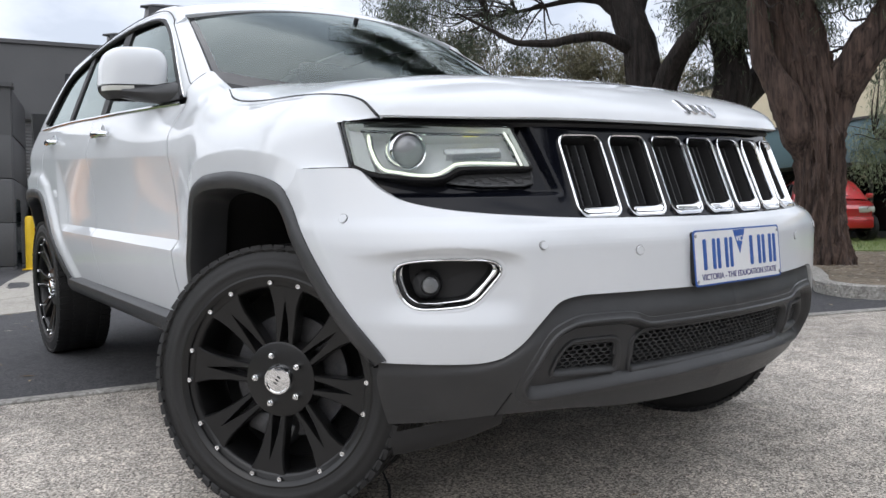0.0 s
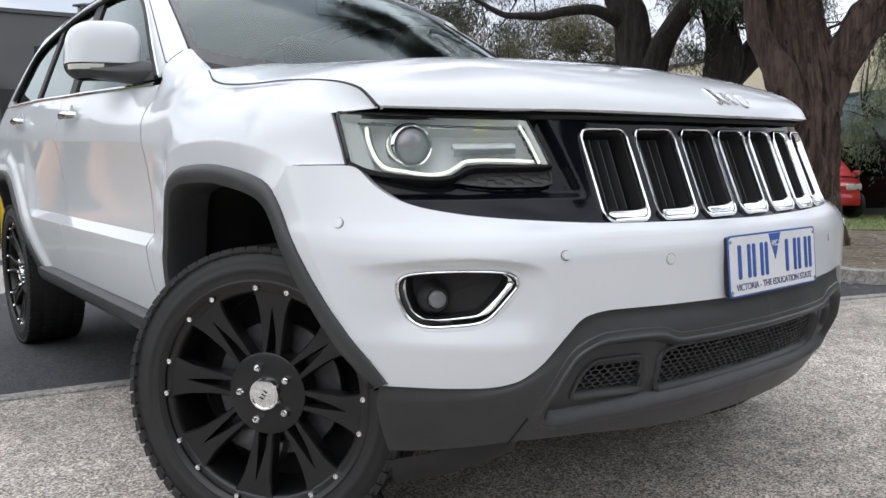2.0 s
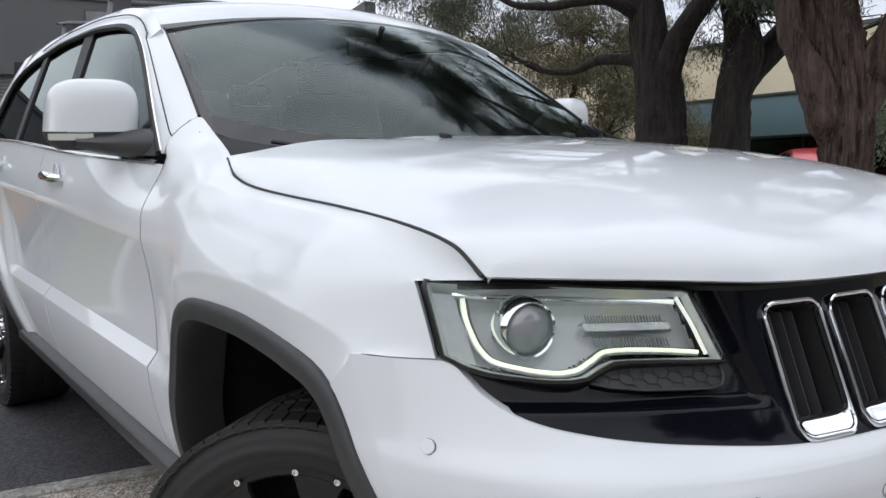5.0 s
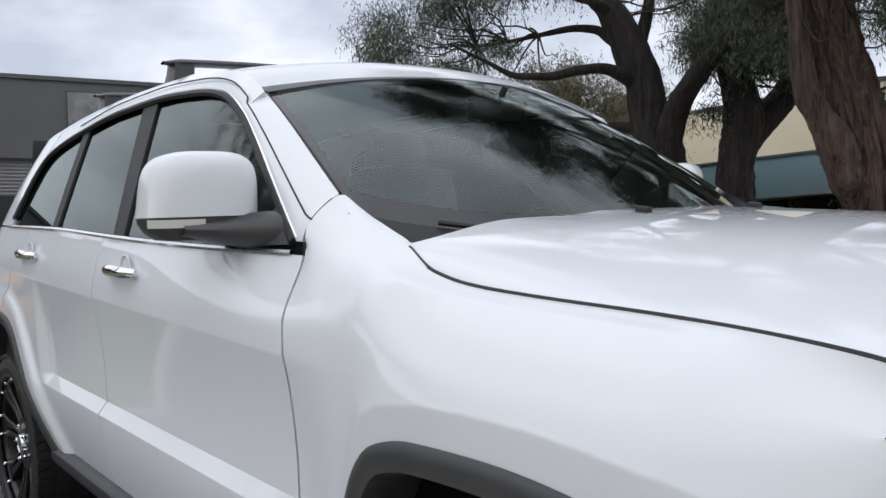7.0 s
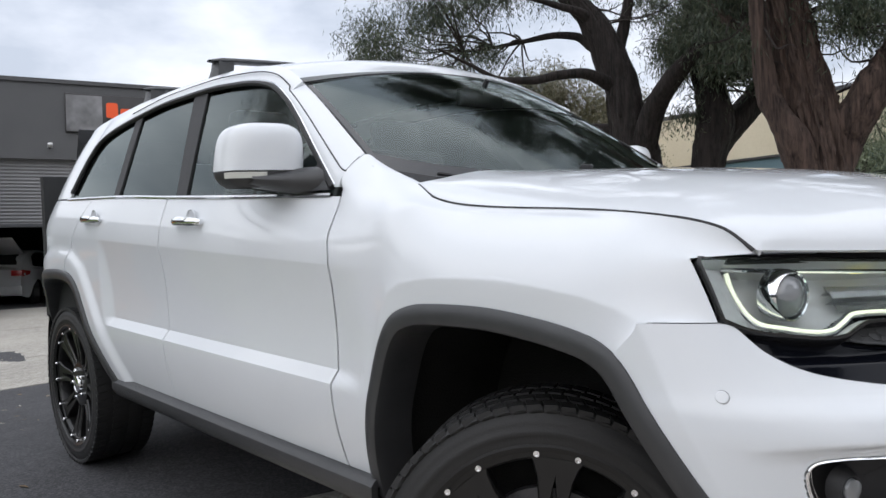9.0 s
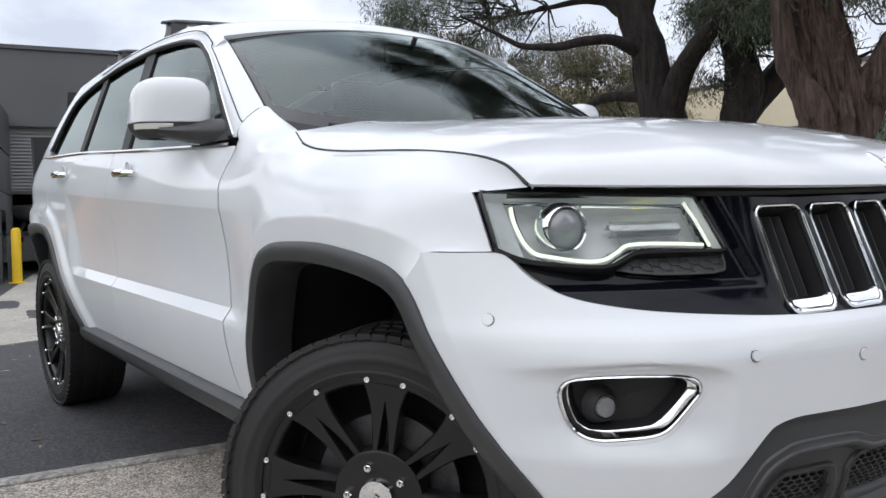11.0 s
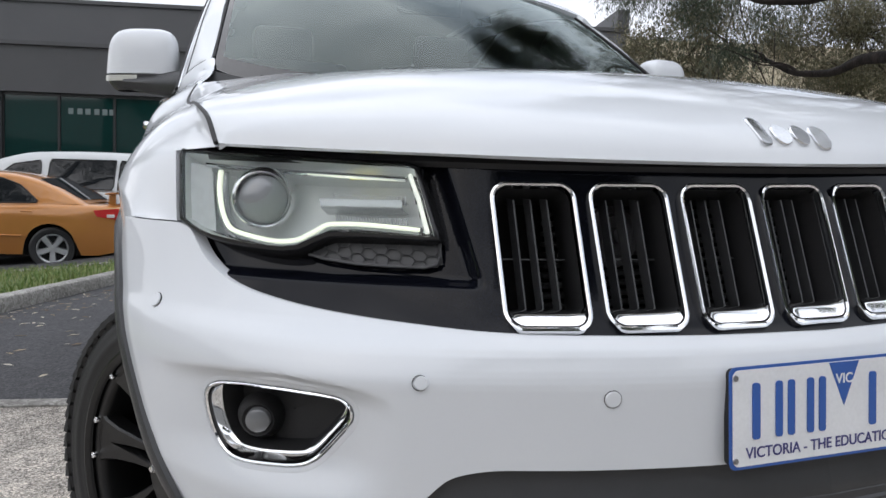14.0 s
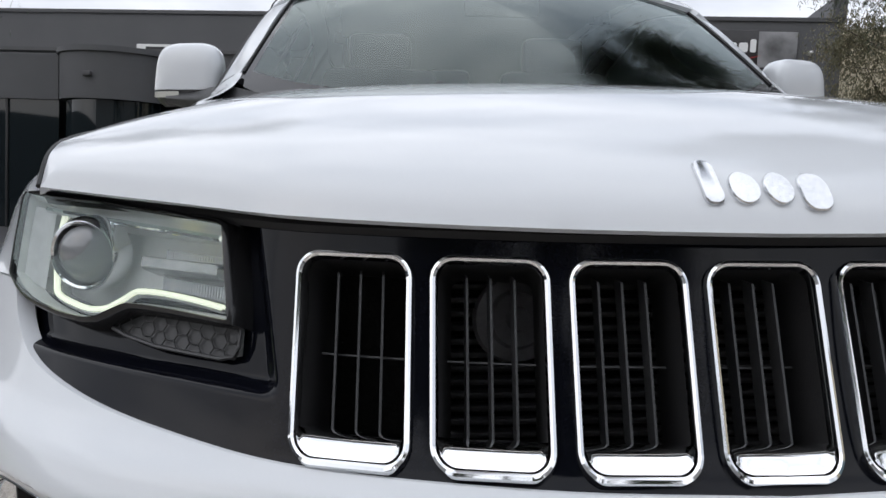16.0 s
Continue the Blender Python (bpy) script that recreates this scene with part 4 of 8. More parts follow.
vent = Geo()
vent_low = lambda x: float(np.interp(x, [0.52, 0.535, 0.62, 0.66, 0.69], [0.911, 0.905, 0.906, 0.911, 0.917]))
rows = [[nose_pt(-x, z, -0.020) for z in np.linspace(vent_low(x), float(lamp_low(x)) + 0.002, 5)] for x in np.linspace(0.518, 0.69, 24)]
vent.grid(np.array(rows))
for i in range(11):
    for j in range(3):
        cx, cz = -0.530 - 0.0150 * i, 0.9135 + 0.0146 * j + (0.0073 if i % 2 else 0)
        if vent_low(-cx) + 0.005 < cz < float(lamp_low(-cx)) - 0.008:
            vent.tube(hex_cell(cx, cz, 0.0098, -0.017, 0.84, 0), 0.0009, 5, closed=True, up=(0, 1, 0))
frame_line = np.array([nose_pt(-x, z, -0.015) for x, z in ((0.68, 0.915), (0.66, 0.910), (0.62, 0.9055), (0.58, 0.9045), (0.54, 0.9045), (0.524, 0.909), (0.519, 0.920), (0.518, 0.938))])
vent.tube(frame_line, 0.0024, 6)
part("honeycomb_insert", vent, PLASTIC, car)
part("honeycomb_insert", vent.mirrored(), PLASTIC, car)

# gloss black grille surround
SLOTS = [(-0.394, 0.9225, 0.108), (-0.263, 0.9225, 0.108), (-0.1315, 0.9225, 0.108), (0.0, 0.9225, 0.108), (0.1315, 0.9225, 0.108), (0.263, 0.9225, 0.108), (0.394, 0.9225, 0.108)]


def surround_off(x, z):
    """The panel steps back round the headlight."""
    a = -x
    near = smooth(-0.012, 0.012, a - (0.480 + 0.19 * (z - 0.90))) * smooth(0.876, 0.896, z)
    return -0.006 - 0.020 * near


gp = np.zeros((270, 70, 3))
for i in range(270):
    x = -lerp(0.842, 0.0, i / 269)
    for j in range(70):
        z = lerp(float(lip_z(-x)) - 0.004, 1.040 + 0.008 * (-x / 0.84) ** 2, j / 69)
        gp[i, j] = nose_pt(x, z, surround_off(x, z))
slot_outlines = [rounded(cx, cz, w, 0.184, 0.021, 10, -0.05 * cx) for cx, cz, w in SLOTS]
LAMP_CUT = grow_poly(LAMP, -0.002)


def keep_gp(a, b):
    x, z = (a[0] + b[0]) / 2, (a[2] + b[2]) / 2
    return not any(inside(o, x, z, 1.0) for o in slot_outlines[:4]) and not inside(LAMP_CUT, x, z)


grille = part("grille_surround", Geo().grid(gp, keep=keep_gp).both(), GLOSS, car, "gloss black grille panel")
seal = np.array([nose_pt(x, 1.041 + 0.008 * (x / 0.84) ** 2, -0.006) for x in np.linspace(-0.80, 0.80, 70)])
part("bonnet_seal", Geo().tube(seal, 0.009, 6), PLASTIC_DARK, car)

for (cx, cz, w), o in zip(SLOTS, slot_outlines):
    bezel = part("grille_slot", Geo().grid(ring(o, [(0.003, -0.010), (0.0035, -0.001), (0.0025, 0.002), (0.0, 0.003), (-0.0025, 0.0015), (-0.0035, -0.002), (-0.0042, -0.014)], grow_poly), wrap_v=True), CHROME, grille, "chrome bezel with black fins")
    lip = Geo()
    rows = []
    for u in np.linspace(-1, 1, 31):
        hw, rr = w / 2 - 0.004, 0.019
        k = max(0.0, abs(u) * hw - (hw - rr)) / rr
        zb = 0.8345 + rr * (1 - math.sqrt(max(0.0, 1 - k * k)))
        xc = cx + u * hw + 0.05 * cx * 0.085
        zt = max(zb + 0.004, 0.860)
        rows.append([nose_pt(xc, lerp(zb, zt, v), o) for v, o in ((0, 0.001), (0.2, -0.0005), (0.5, -0.004), (0.8, -0.010), (1, -0.022))])
    part("chrome_lip", lip.grid(np.array(rows)), CHROME, bezel)
    part("slot_sleeve", Geo().grid(ring(o, [(-0.004, -0.010), (-0.006, -0.04), (-0.010, -0.075)], grow_poly), wrap_v=True), PLASTIC_DARK, bezel)
    fins = Geo()
    for k in (-1, 0, 1):
        f0, f1 = (nose_pt(cx + k * 0.0235 - 0.05 * cx * (z - cz), z, -0.026) for z in (0.856, 1.000))
        line_pts = [lerp(f0, f1, v) for v in np.linspace(0, 1, 4)]
        for a, b in zip(line_pts[:-1], line_pts[1:]):
            back = np.array([0, 0.022, 0])
            n = len(fins.v)
            t = 0.0012
            fins.add([a - (t, 0, 0), a + (t, 0, 0), b + (t, 0, 0), b - (t, 0, 0), a - (t, 0, 0) + back, a + (t, 0, 0) + back, b + (t, 0, 0) + back, b - (t, 0, 0) + back], [(0, 1, 2, 3), (0, 4, 5, 1), (1, 5, 6, 2), (3, 2, 6, 7), (0, 3, 7, 4)])
    part("fin", fins, PLASTIC, bezel, sharp=20)
    cross = np.array([nose_pt(cx + u * (w / 2 - 0.01), 0.925, -0.042) for u in (-1, -0.5, 0, 0.5, 1)])
    part("fin", Geo().tube(cross, 0.0014, 5), PLASTIC, bezel)

# radiator, horn and crash bar behind the grille
HORN_GREY = noise_mat("horn_grey", (0.10, 0.10, 0.105), (0.16, 0.16, 0.165), 0.4, 20, 200)
SLAT_GREY = noise_mat("radiator_grey", (0.03, 0.03, 0.032), (0.06, 0.06, 0.062), 0.5, 20, 200)
cooler = part("radiator", Geo().box((0.96, 0.03, 0.34), pose(0, -0.47, 0.84)), WELL, car)
for z in np.arange(0.74, 0.98, 0.016):
    part("radiator_slat", Geo().box((0.74, 0.02, 0.007), pose(0.05, -0.505, float(z)), 0.002), SLAT_GREY, cooler)
for hx, hy in ((-0.215, -0.53), (0.235, -0.53)):
    part("horn", Geo().lathe([(0.0005, 0.022), (0.012, 0.022), (0.014, 0.012), (0.030, 0.014), (0.034, 0.008), (0.047, 0.006), (0.050, 0.0), (0.047, -0.012), (0.0005, -0.014)], 28, pose(hx, hy, 0.930, 80, 0, 8)), HORN_GREY, car)
part("engine_bay_wall", Geo().box((1.0, 0.02, 0.5), pose(0, -0.36, 0.80)).box((0.02, 0.34, 0.36), pose(-0.50, -0.27, 0.80)).box((0.02, 0.34, 0.36), pose(0.50, -0.27, 0.80)), WELL, car)

# fog lamps
FOGD = soften(dense(FOG, 160), 12)


def fog_pt(x, z, off):
    p = nose_pt(x, z, off)
    k = fog_scoop(-x if x < 0 else x, z)
    return p + np.array([0.55 * k * (1 if x < 0 else -1), 0.75 * k, 0])


def fog_ring(rows):
    P = np.zeros((len(rows), len(FOGD), 3))
    for i, (d, o) in enumerate(rows):
        for j, (x, z) in enumerate(grow_poly(FOGD, d)):
            P[i, j] = fog_pt(x, z, o)
    return P


FOG_GLASS = base_mat("fog_lens", (0.16, 0.165, 0.17), 0.05, 0.0, 1.0)
FOG_C = np.array([-0.745, 0.690])
inner = dense(FOG_IN, 160) - FOG_C
inner_a = np.arctan2(inner[:, 1], inner[:, 0])
order = np.argsort(inner_a)
inner_r = lambda a: np.interp(a, inner_a[order], np.hypot(*inner[order].T), period=2 * np.pi)
out_d = FOGD - FOG_C
fog_ang = np.arctan2(out_d[:, 1], out_d[:, 0])
FOG_EDGE = lerp(FOGD, FOG_C + np.stack([np.cos(fog_ang), np.sin(fog_ang)], -1) * inner_r(fog_ang)[:, None], 0.55)


def fog_band(rows):
    """Rows between the bezel's rim (0) and its inner edge (1), each at a height over the skin."""
    return np.array([[fog_pt(*lerp(a, b, w), o) for a, b in zip(FOGD, FOG_EDGE)] for w, o in rows])


for flip in (False, True):
    f = (lambda g: g.mirrored()) if flip else (lambda g: g)
    part("fog_surround", f(Geo().grid(fog_ring([(0.010, 0.0002), (0.008, 0.0010), (0.0035, 0.0012), (0.0022, -0.006)]), wrap_v=True)), PAINT, car)
    bz = part("fog_lamp", f(Geo().grid(np.concatenate([fog_ring([(0.0022, -0.006), (0.0016, 0.0020), (0.0004, 0.0030), (-0.0016, 0.0018)]), fog_band([(0.18, -0.003), (0.35, -0.007), (0.55, -0.011), (0.75, -0.014), (0.9, -0.0155), (1.0, -0.016), (1.06, -0.024)])]), wrap_v=True)), CHROME, car, "round fog lamp in a chrome-rimmed black pocket")
    R = fog_band([(1.0, -0.0165), (1.10, -0.024), (1.45, -0.050)])
    mid = R[-1].mean(0)
    bowl = Geo().grid(np.concatenate([R, lerp(R[-1:], mid, 0.5), lerp(R[-1:], mid, 0.98)]), wrap_v=True)
    part("pocket", f(bowl), PLASTIC_DARK, bz)
    c = Vector((-0.750, -0.506, 0.682))
    aim = Matrix.Translation(c) @ Vector((-0.35, -1, 0)).to_track_quat("Z", "Y").to_matrix().to_4x4()
    part("lens", f(Geo().lathe([(0.0185, -0.016), (0.0185, 0.002), (0.0165, 0.007), (0.010, 0.010), (0.0005, 0.011)], 28, aim)), FOG_GLASS, bz)
    part("lamp_ring", f(Geo().lathe([(0.034, -0.020), (0.027, -0.004), (0.0225, 0.003), (0.0190, 0.001)], 28, aim)), PLASTIC_DARK, bz)

# parking sensors
corner_x = float(-nose_at(s_of_y(-0.358, 0.830), 0.830)[0])
for x, z in ((-corner_x, 0.830), (-0.567, 0.769), (-0.335, 0.749), (0.335, 0.749), (0.567, 0.769), (corner_x, 0.830)):
    p, q = Vector(nose_pt(x, z, 0.0)), Vector(nose_pt(x, z, 0.02))
    out = Vector((math.copysign(float(bulge(p.y, z)), x), 0, 0))
    p, q = p + out, q + out
    m = Matrix.Translation(p) @ (q - p).to_track_quat("Z", "Y").to_matrix().to_4x4()
    if x == -0.567:
        m = m @ Matrix.Diagonal((0.86, 0.86, 1, 1))
    sen = part("parking_sensor", Geo().lathe([(0.0108, -0.004), (0.0105, 0.0018), (0.0095, 0.0028), (0.0005, 0.0030)], 24, m), PAINT, car)
    part("sensor_ring", Geo().lathe([(0.0118, -0.002), (0.0117, 0.0006), (0.0112, 0.0007), (0.0110, -0.002)], 24, m @ pose(-0.002, 0, 0.001) if x == -0.567 else m), PLASTIC_DARK, sen)

# lower grille: a stepped frame, a sunken panel, three meshed openings
def whole(half):
    """A half outline that starts and ends near the middle line, closed by its mirror image."""
    left = [q for q in half if q[0] < 0]
    return left + [(-x, z) for x, z in left[::-1]]


FRAME_HALF = [(-0.02, 0.444), (-0.126, 0.443), (-0.35, 0.437), (-0.524, 0.423), (-0.565, 0.420), (-0.582, 0.428), (-0.590, 0.445), (-0.588, 0.473), (-0.555, 0.544), (-0.535, 0.572), (-0.490, 0.592), (-0.423, 0.594), (-0.350, 0.592), (-0.308, 0.575), (-0.17, 0.575), (-0.02, 0.575)]
LGD = soften(dense(whole(FRAME_HALF), 240), 2)
SIDE_CUT = [(-0.524, 0.468), (-0.520, 0.502), (-0.506, 0.526), (-0.488, 0.540), (-0.386, 0.541), (-0.379, 0.534), (-0.368, 0.466)]
MAIN_CUT = whole([(-0.01, 0.461), (-0.136, 0.460), (-0.318, 0.458), (-0.326, 0.464), (-0.330, 0.536), (-0.304, 0.553), (-0.168, 0.555), (-0.01, 0.555)])
CUTS = [soften(dense(SIDE_CUT, 60), 1), soften(dense(MAIN_CUT, 120), 1), soften(dense([(-x, z) for x, z in SIDE_CUT][::-1], 60), 1)]
fr = part("lower_grille_frame", Geo().grid(ring(LGD, [(0.020, -0.003), (0.017, 0.0015), (0.007, 0.003), (0.004, 0.0065), (0.0, 0.007), (-0.004, 0.004), (-0.010, -0.008), (-0.016, -0.019), (-0.018, -0.022)], grow_poly), wrap_v=True), PLASTIC, car)
sunk = np.array([[nose_pt(x, z, -0.020) for z in np.linspace(0.415, 0.598, 46)] for x in np.linspace(-0.60, 0.60, 200)])
in_frame = grow_poly(LGD, -0.010)
keep_sunk = lambda a, b: inside(in_frame, (a[0] + b[0]) / 2, (a[2] + b[2]) / 2) and not any(inside(k, (a[0] + b[0]) / 2, (a[2] + b[2]) / 2) for k in CUTS)
part("sunken_panel", Geo().grid(sunk, keep=keep_sunk), PLASTIC, fr)
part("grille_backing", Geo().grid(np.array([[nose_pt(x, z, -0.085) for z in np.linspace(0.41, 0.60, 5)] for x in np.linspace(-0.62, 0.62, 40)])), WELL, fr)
for cut_line in CUTS:
    rows = [(0.013, -0.0205), (0.010, -0.0145), (0.006, -0.0135), (0.002, -0.016), (-0.002, -0.022), (-0.004, -0.034), (-0.005, -0.06)]
    rim = part("opening_rim", Geo().grid(ring(cut_line, rows, grow_poly), wrap_v=True), PLASTIC, fr)
    hexes = Geo()
    for i in range(-38, 39):
        for j in range(12):
            cx, cz = i * 0.0200 + (0.0100 if j % 2 else 0), 0.452 + j * 0.0105
            if not inside(cut_line, cx, cz, 1.03):
                continue
            a, b, c2 = hex_cell(cx, cz, 0.0117, -0.030, 0.62), hex_cell(cx, cz, 0.0095, -0.0295, 0.60), hex_cell(cx, cz, 0.0092, -0.044, 0.60)
            hexes.add(np.concatenate([a, b, c2]), [(k, (k + 1) % 6, 6 + (k + 1) % 6, 6 + k) for k in range(6)] + [(6 + k, 6 + (k + 1) % 6, 12 + (k + 1) % 6, 12 + k) for k in range(6)])
    tagged(part("honeycomb_mesh", hexes, PLASTIC, rim, sharp=20), kind="stuff")
for sx in (-1, 1):
    seam_line = np.array([nose_pt(sx * x, z, 0.0005) for x, z in ((0.612, 0.440), (0.620, 0.41), (0.627, 0.38))])
    part("valance_seam", Geo().tube(seam_line, 0.0022, 5), WELL, car)

# under-tray and air dam
dam = np.array([[nose_pt(x, z, o - 0.03 * abs(x / 0.5) ** 4) for z, o in ((0.385, -0.02), (0.36, -0.035), (0.335, -0.07), (0.30, -0.16), (0.295, -0.35))] for x in np.linspace(-0.50, 0.50, 40)])
part("air_dam", Geo().grid(dam), PLASTIC_DARK, car)
sa, sb = float(s_of_y(-0.39, 0.36)), float(s_of_x(0.60, 0.36))
for sx in (1, -1):
    rows = []
    for u in np.linspace(0, 1, 18):
        p = nose_at(lerp(sa, sb, u), 0.36)
        n = np.array([0.7, 0.7, 0]) if u < 0.5 else np.array([0.45, 0.9, 0])
        rows.append([(sx * (p[0] + n[0] * o), p[1] + n[1] * o, z + 0.085 * u) for z, o in ((0.325, 0.008), (0.30, 0.012), (0.278, 0.020), (0.262, 0.034), (0.262, 0.07))])
    part("air_deflector", Geo().grid(np.array(rows)), PLASTIC_DARK, car)

# number plate
plate_m = Matrix.Translation((0, -0.7865, 0.720)) @ pose(0, 0, 0, 90 - 5.5, 0, 0)
PLATE = rounded(0, 0, 0.372, 0.134, 0.010, 5)
plate = part("number_plate", Geo().prism([(x, y) for x, y in PLATE], 0.0016, plate_m), PLATE_BLUE, car, "white number plate with blue border and markings")
part("plate_face", Geo().prism([(x * 0.975, y * 0.94) for x, y in PLATE], 0.0012, plate_m @ pose(0, 0, 0.0012)), PLATE_WHITE, plate)
part("plate_back", Geo().prism([(x * 0.985, y * 0.96) for x, y in PLATE], 0.012, plate_m @ pose(0, 0, -0.0125)), PLASTIC_DARK, plate)
for cx, w in ((-0.145, 0.012), (-0.108, 0.011), (-0.088, 0.011), (-0.056, 0.011), (-0.036, 0.011), (0.052, 0.012), (0.088, 0.011), (0.108, 0.011), (0.138, 0.011), (0.158, 0.011)):
    part("plate_bar", Geo().prism(rounded(cx, 0.008, w, 0.074, 0.004, 4), 0.0022, plate_m @ pose(0, 0, 0.002)), PLATE_BLUE, plate)
part("plate_triangle", Geo().prism([(-0.024, 0.062), (0.028, 0.062), (0.002, 0.002)], 0.0008, plate_m @ pose(0, 0, 0.0022)), PLATE_BLUE, plate)


def words(body, size, m, material, parent, name, squeeze=1.0):
    cu = bpy.data.curves.new(name, "FONT")
    cu.body, cu.size, cu.align_x, cu.align_y, cu.extrude, cu.offset = body, size, "CENTER", "CENTER", 0.0003, size * 0.012
    tmp = new(name, cu)
    me = bpy.data.meshes.new_from_object(tmp)
    bpy.data.objects.remove(tmp)
    me.materials.append(material)
    ob = new(name, me)
    ob.parent = parent
    ob.matrix_basis = m @ Matrix.Diagonal((squeeze, 1, 1, 1))
    return ob


PLATE_NAVY = base_mat("plate_navy", (0.05, 0.05, 0.18), 0.45)
words("VICTORIA - THE EDUCATION STATE", 0.0205, plate_m @ pose(0, -0.047, 0.0030), PLATE_NAVY, plate, "plate_slogan", 0.96)
words("VIC", 0.019, plate_m @ pose(0.002, 0.039, 0.0034), PLATE_WHITE, plate, "plate_state", 1.0)
for x, y in ((-0.177, 0.053), (0.177, 0.053), (-0.177, -0.055), (0.177, -0.055)):
    part("plate_screw", Geo().lathe([(0.0042, 0.0), (0.0038, 0.0016), (0.0005, 0.0022)], 12, plate_m @ pose(x, y, 0.0022)), STEEL, plate)

# maker's badge on the bonnet, as plain chrome shapes
def badge_piece(pts, thick=0.005):
    P = []
    for x, z in pts:
        col = HB[int(np.argmin(np.abs(HB[:, 10, 0] - x)))]
        yy, zz = col[:40, 1], col[:40, 2]
        y = float(np.interp(z, zz, yy))
        P.append(np.array([x, y, z]))
    P = np.array(P)
    n = np.array([0, -0.85, 0.53])
    k = len(P)
    c = P.mean(0)
    top = c + (P - c) * 0.93 + n * thick
    return Geo().add(np.concatenate([P - n * 0.004, P + n * (thick - 0.002), top]), [(i, (i + 1) % k, k + (i + 1) % k, k + i) for i in range(k)] + [(k + i, k + (i + 1) % k, 2 * k + (i + 1) % k, 2 * k + i) for i in range(k)] + [tuple(range(2 * k, 3 * k))])


for pts in (rounded(-0.054, 1.091, 0.020, 0.040, 0.008), rounded(-0.023, 1.086, 0.029, 0.029, 0.0144), rounded(0.011, 1.086, 0.029, 0.029, 0.0144), rounded(0.047, 1.083, 0.030, 0.034, 0.012)):
    part("bonnet_badge", badge_piece(pts), SATIN, car, "chrome badge piece")

# door mirrors
MIRROR_CLEAR = base_mat("clear_amber_lens", (0.55, 0.55, 0.50), 0.15, 0.0, 1.0)


def mirror_shell(z0, z1, n=3.6, top=True, grow=1.0, push=0.0):
    P = np.zeros((40, 16, 3))
    for i in range(40):
        a = 2 * math.pi * i / 40
        ca, sa = math.cos(a), math.sin(a)
        ex, ey = abs(ca) ** (2 / n) * math.copysign(1, ca), abs(sa) ** (2 / n) * math.copysign(1, sa)
        for j in range(16):
            v = j / 15
            h = math.sin(v * math.pi / 2) ** 0.75 if top else v
            k = (1 - h**5.5) ** (1 / 3.4) * (1 - 0.05 * h) if top else lerp(0.98, 0.70, v**2.2)
            k = max(k, 0.02) * grow
            z = lerp(z0, z1, h)
            x = -0.930 + ex * 0.105 * k + (0.010 * h if top else -0.0)
            y = 1.035 + 0.33 * (-0.930 - x) + ey * 0.080 * (k if top else k * 1.0) + push
            P[i, j] = (x, y, z - (0 if top else 0.0))
    return Geo().grid(P, wrap_u=True)


for flip in (False, True):
    f = (lambda g: g.mirrored()) if flip else (lambda g: g)
    shell = part("door_mirror", f(mirror_shell(1.268, 1.405)), PAINT, car, "white door mirror with black base and indicator")
    part("mirror_base", f(mirror_shell(1.266, 1.220, top=False)), PLASTIC, shell)
    arm = Geo()
    rows = []
    for x, y, z, w, h in ((-0.985, 1.025, 1.243, 0.060, 0.016), (-0.94, 1.005, 1.240, 0.062, 0.024), (-0.90, 0.980, 1.237, 0.058, 0.029), (-0.872, 0.955, 1.236, 0.055, 0.034), (-0.848, 0.925, 1.236, 0.060, 0.038), (-0.825, 0.91, 1.236, 0.070, 0.040)):
        rows.append([(x, y + w * math.cos(a), z + h * math.sin(a)) for a in np.linspace(0, 2 * math.pi, 16, endpoint=False)])
    part("mirror_arm", f(arm.grid(np.array(rows), wrap_v=True)), PLASTIC, shell)
    sig = Geo()
    P = []
    for x in np.linspace(-1.033, -0.943, 10):
        xx = (x + 0.930) / 0.105
        y = 1.035 + 0.33 * (-0.930 - x) - 0.080 * max(0.02, 1 - abs(xx) ** 3) ** (1 / 3)
        P.append([(x - 0.002, y - 0.003, z) for z in (1.263, 1.259, 1.252, 1.246 + 0.010 * smooth(-0.958, -0.943, x))])
    part("mirror_indicator", f(sig.grid(np.array(P))), MIRROR_CLEAR, shell)
    tri = side(np.array([0.812, 0.90, 0.95, 0.90]), np.array([1.208, 1.206, 1.206, 1.285]))
    part("mirror_foot", f(Geo().add(np.concatenate([tri + (0.004, 0, 0), tri - (0.006, 0, 0)]), [(0, 1, 2, 3), (4, 5, 6, 7), (0, 4, 5, 1), (1, 5, 6, 2), (2, 6, 7, 3), (3, 7, 4, 0)])), PLASTIC, shell)

# door handles
for flip in (False, True):
    f = (lambda g: g.mirrored()) if flip else (lambda g: g)
    for y, z in ((1.555, 1.125), (2.52, 1.140)):
        x = -float(shoulder(y, z))
        ys = np.linspace(-0.10, 0.10, 22)
        pts = np.array([(x - 0.010 - 0.022 * (1 - (t / 0.10) ** 4), y + t, z + 0.004 * math.cos(t * 15)) for t in ys])
        hd = part("door_handle", f(Geo().tube(pts, 0.0125 - 0.004 * (np.abs(ys) / 0.1) ** 3, 10, flat=1.25)), CHROME, car, "chrome pull handle")
        part("handle_cup", f(Geo().lathe([(0.040, 0.0005), (0.037, 0.0025), (0.033, -0.002), (0.0005, -0.004)], 28, Matrix.Translation((x - 0.001, y - 0.01, z + 0.006)) @ pose(0, 0, 0, 0, -90, 0))), PAINT, hd)
        for dy, wd in ((0.082, 0.022), (-0.085, 0.03)):
            part("handle_foot", f(Geo().box((0.03, wd, 0.020), pose(x - 0.008, y + dy, z), 0.005)), CHROME, hd)

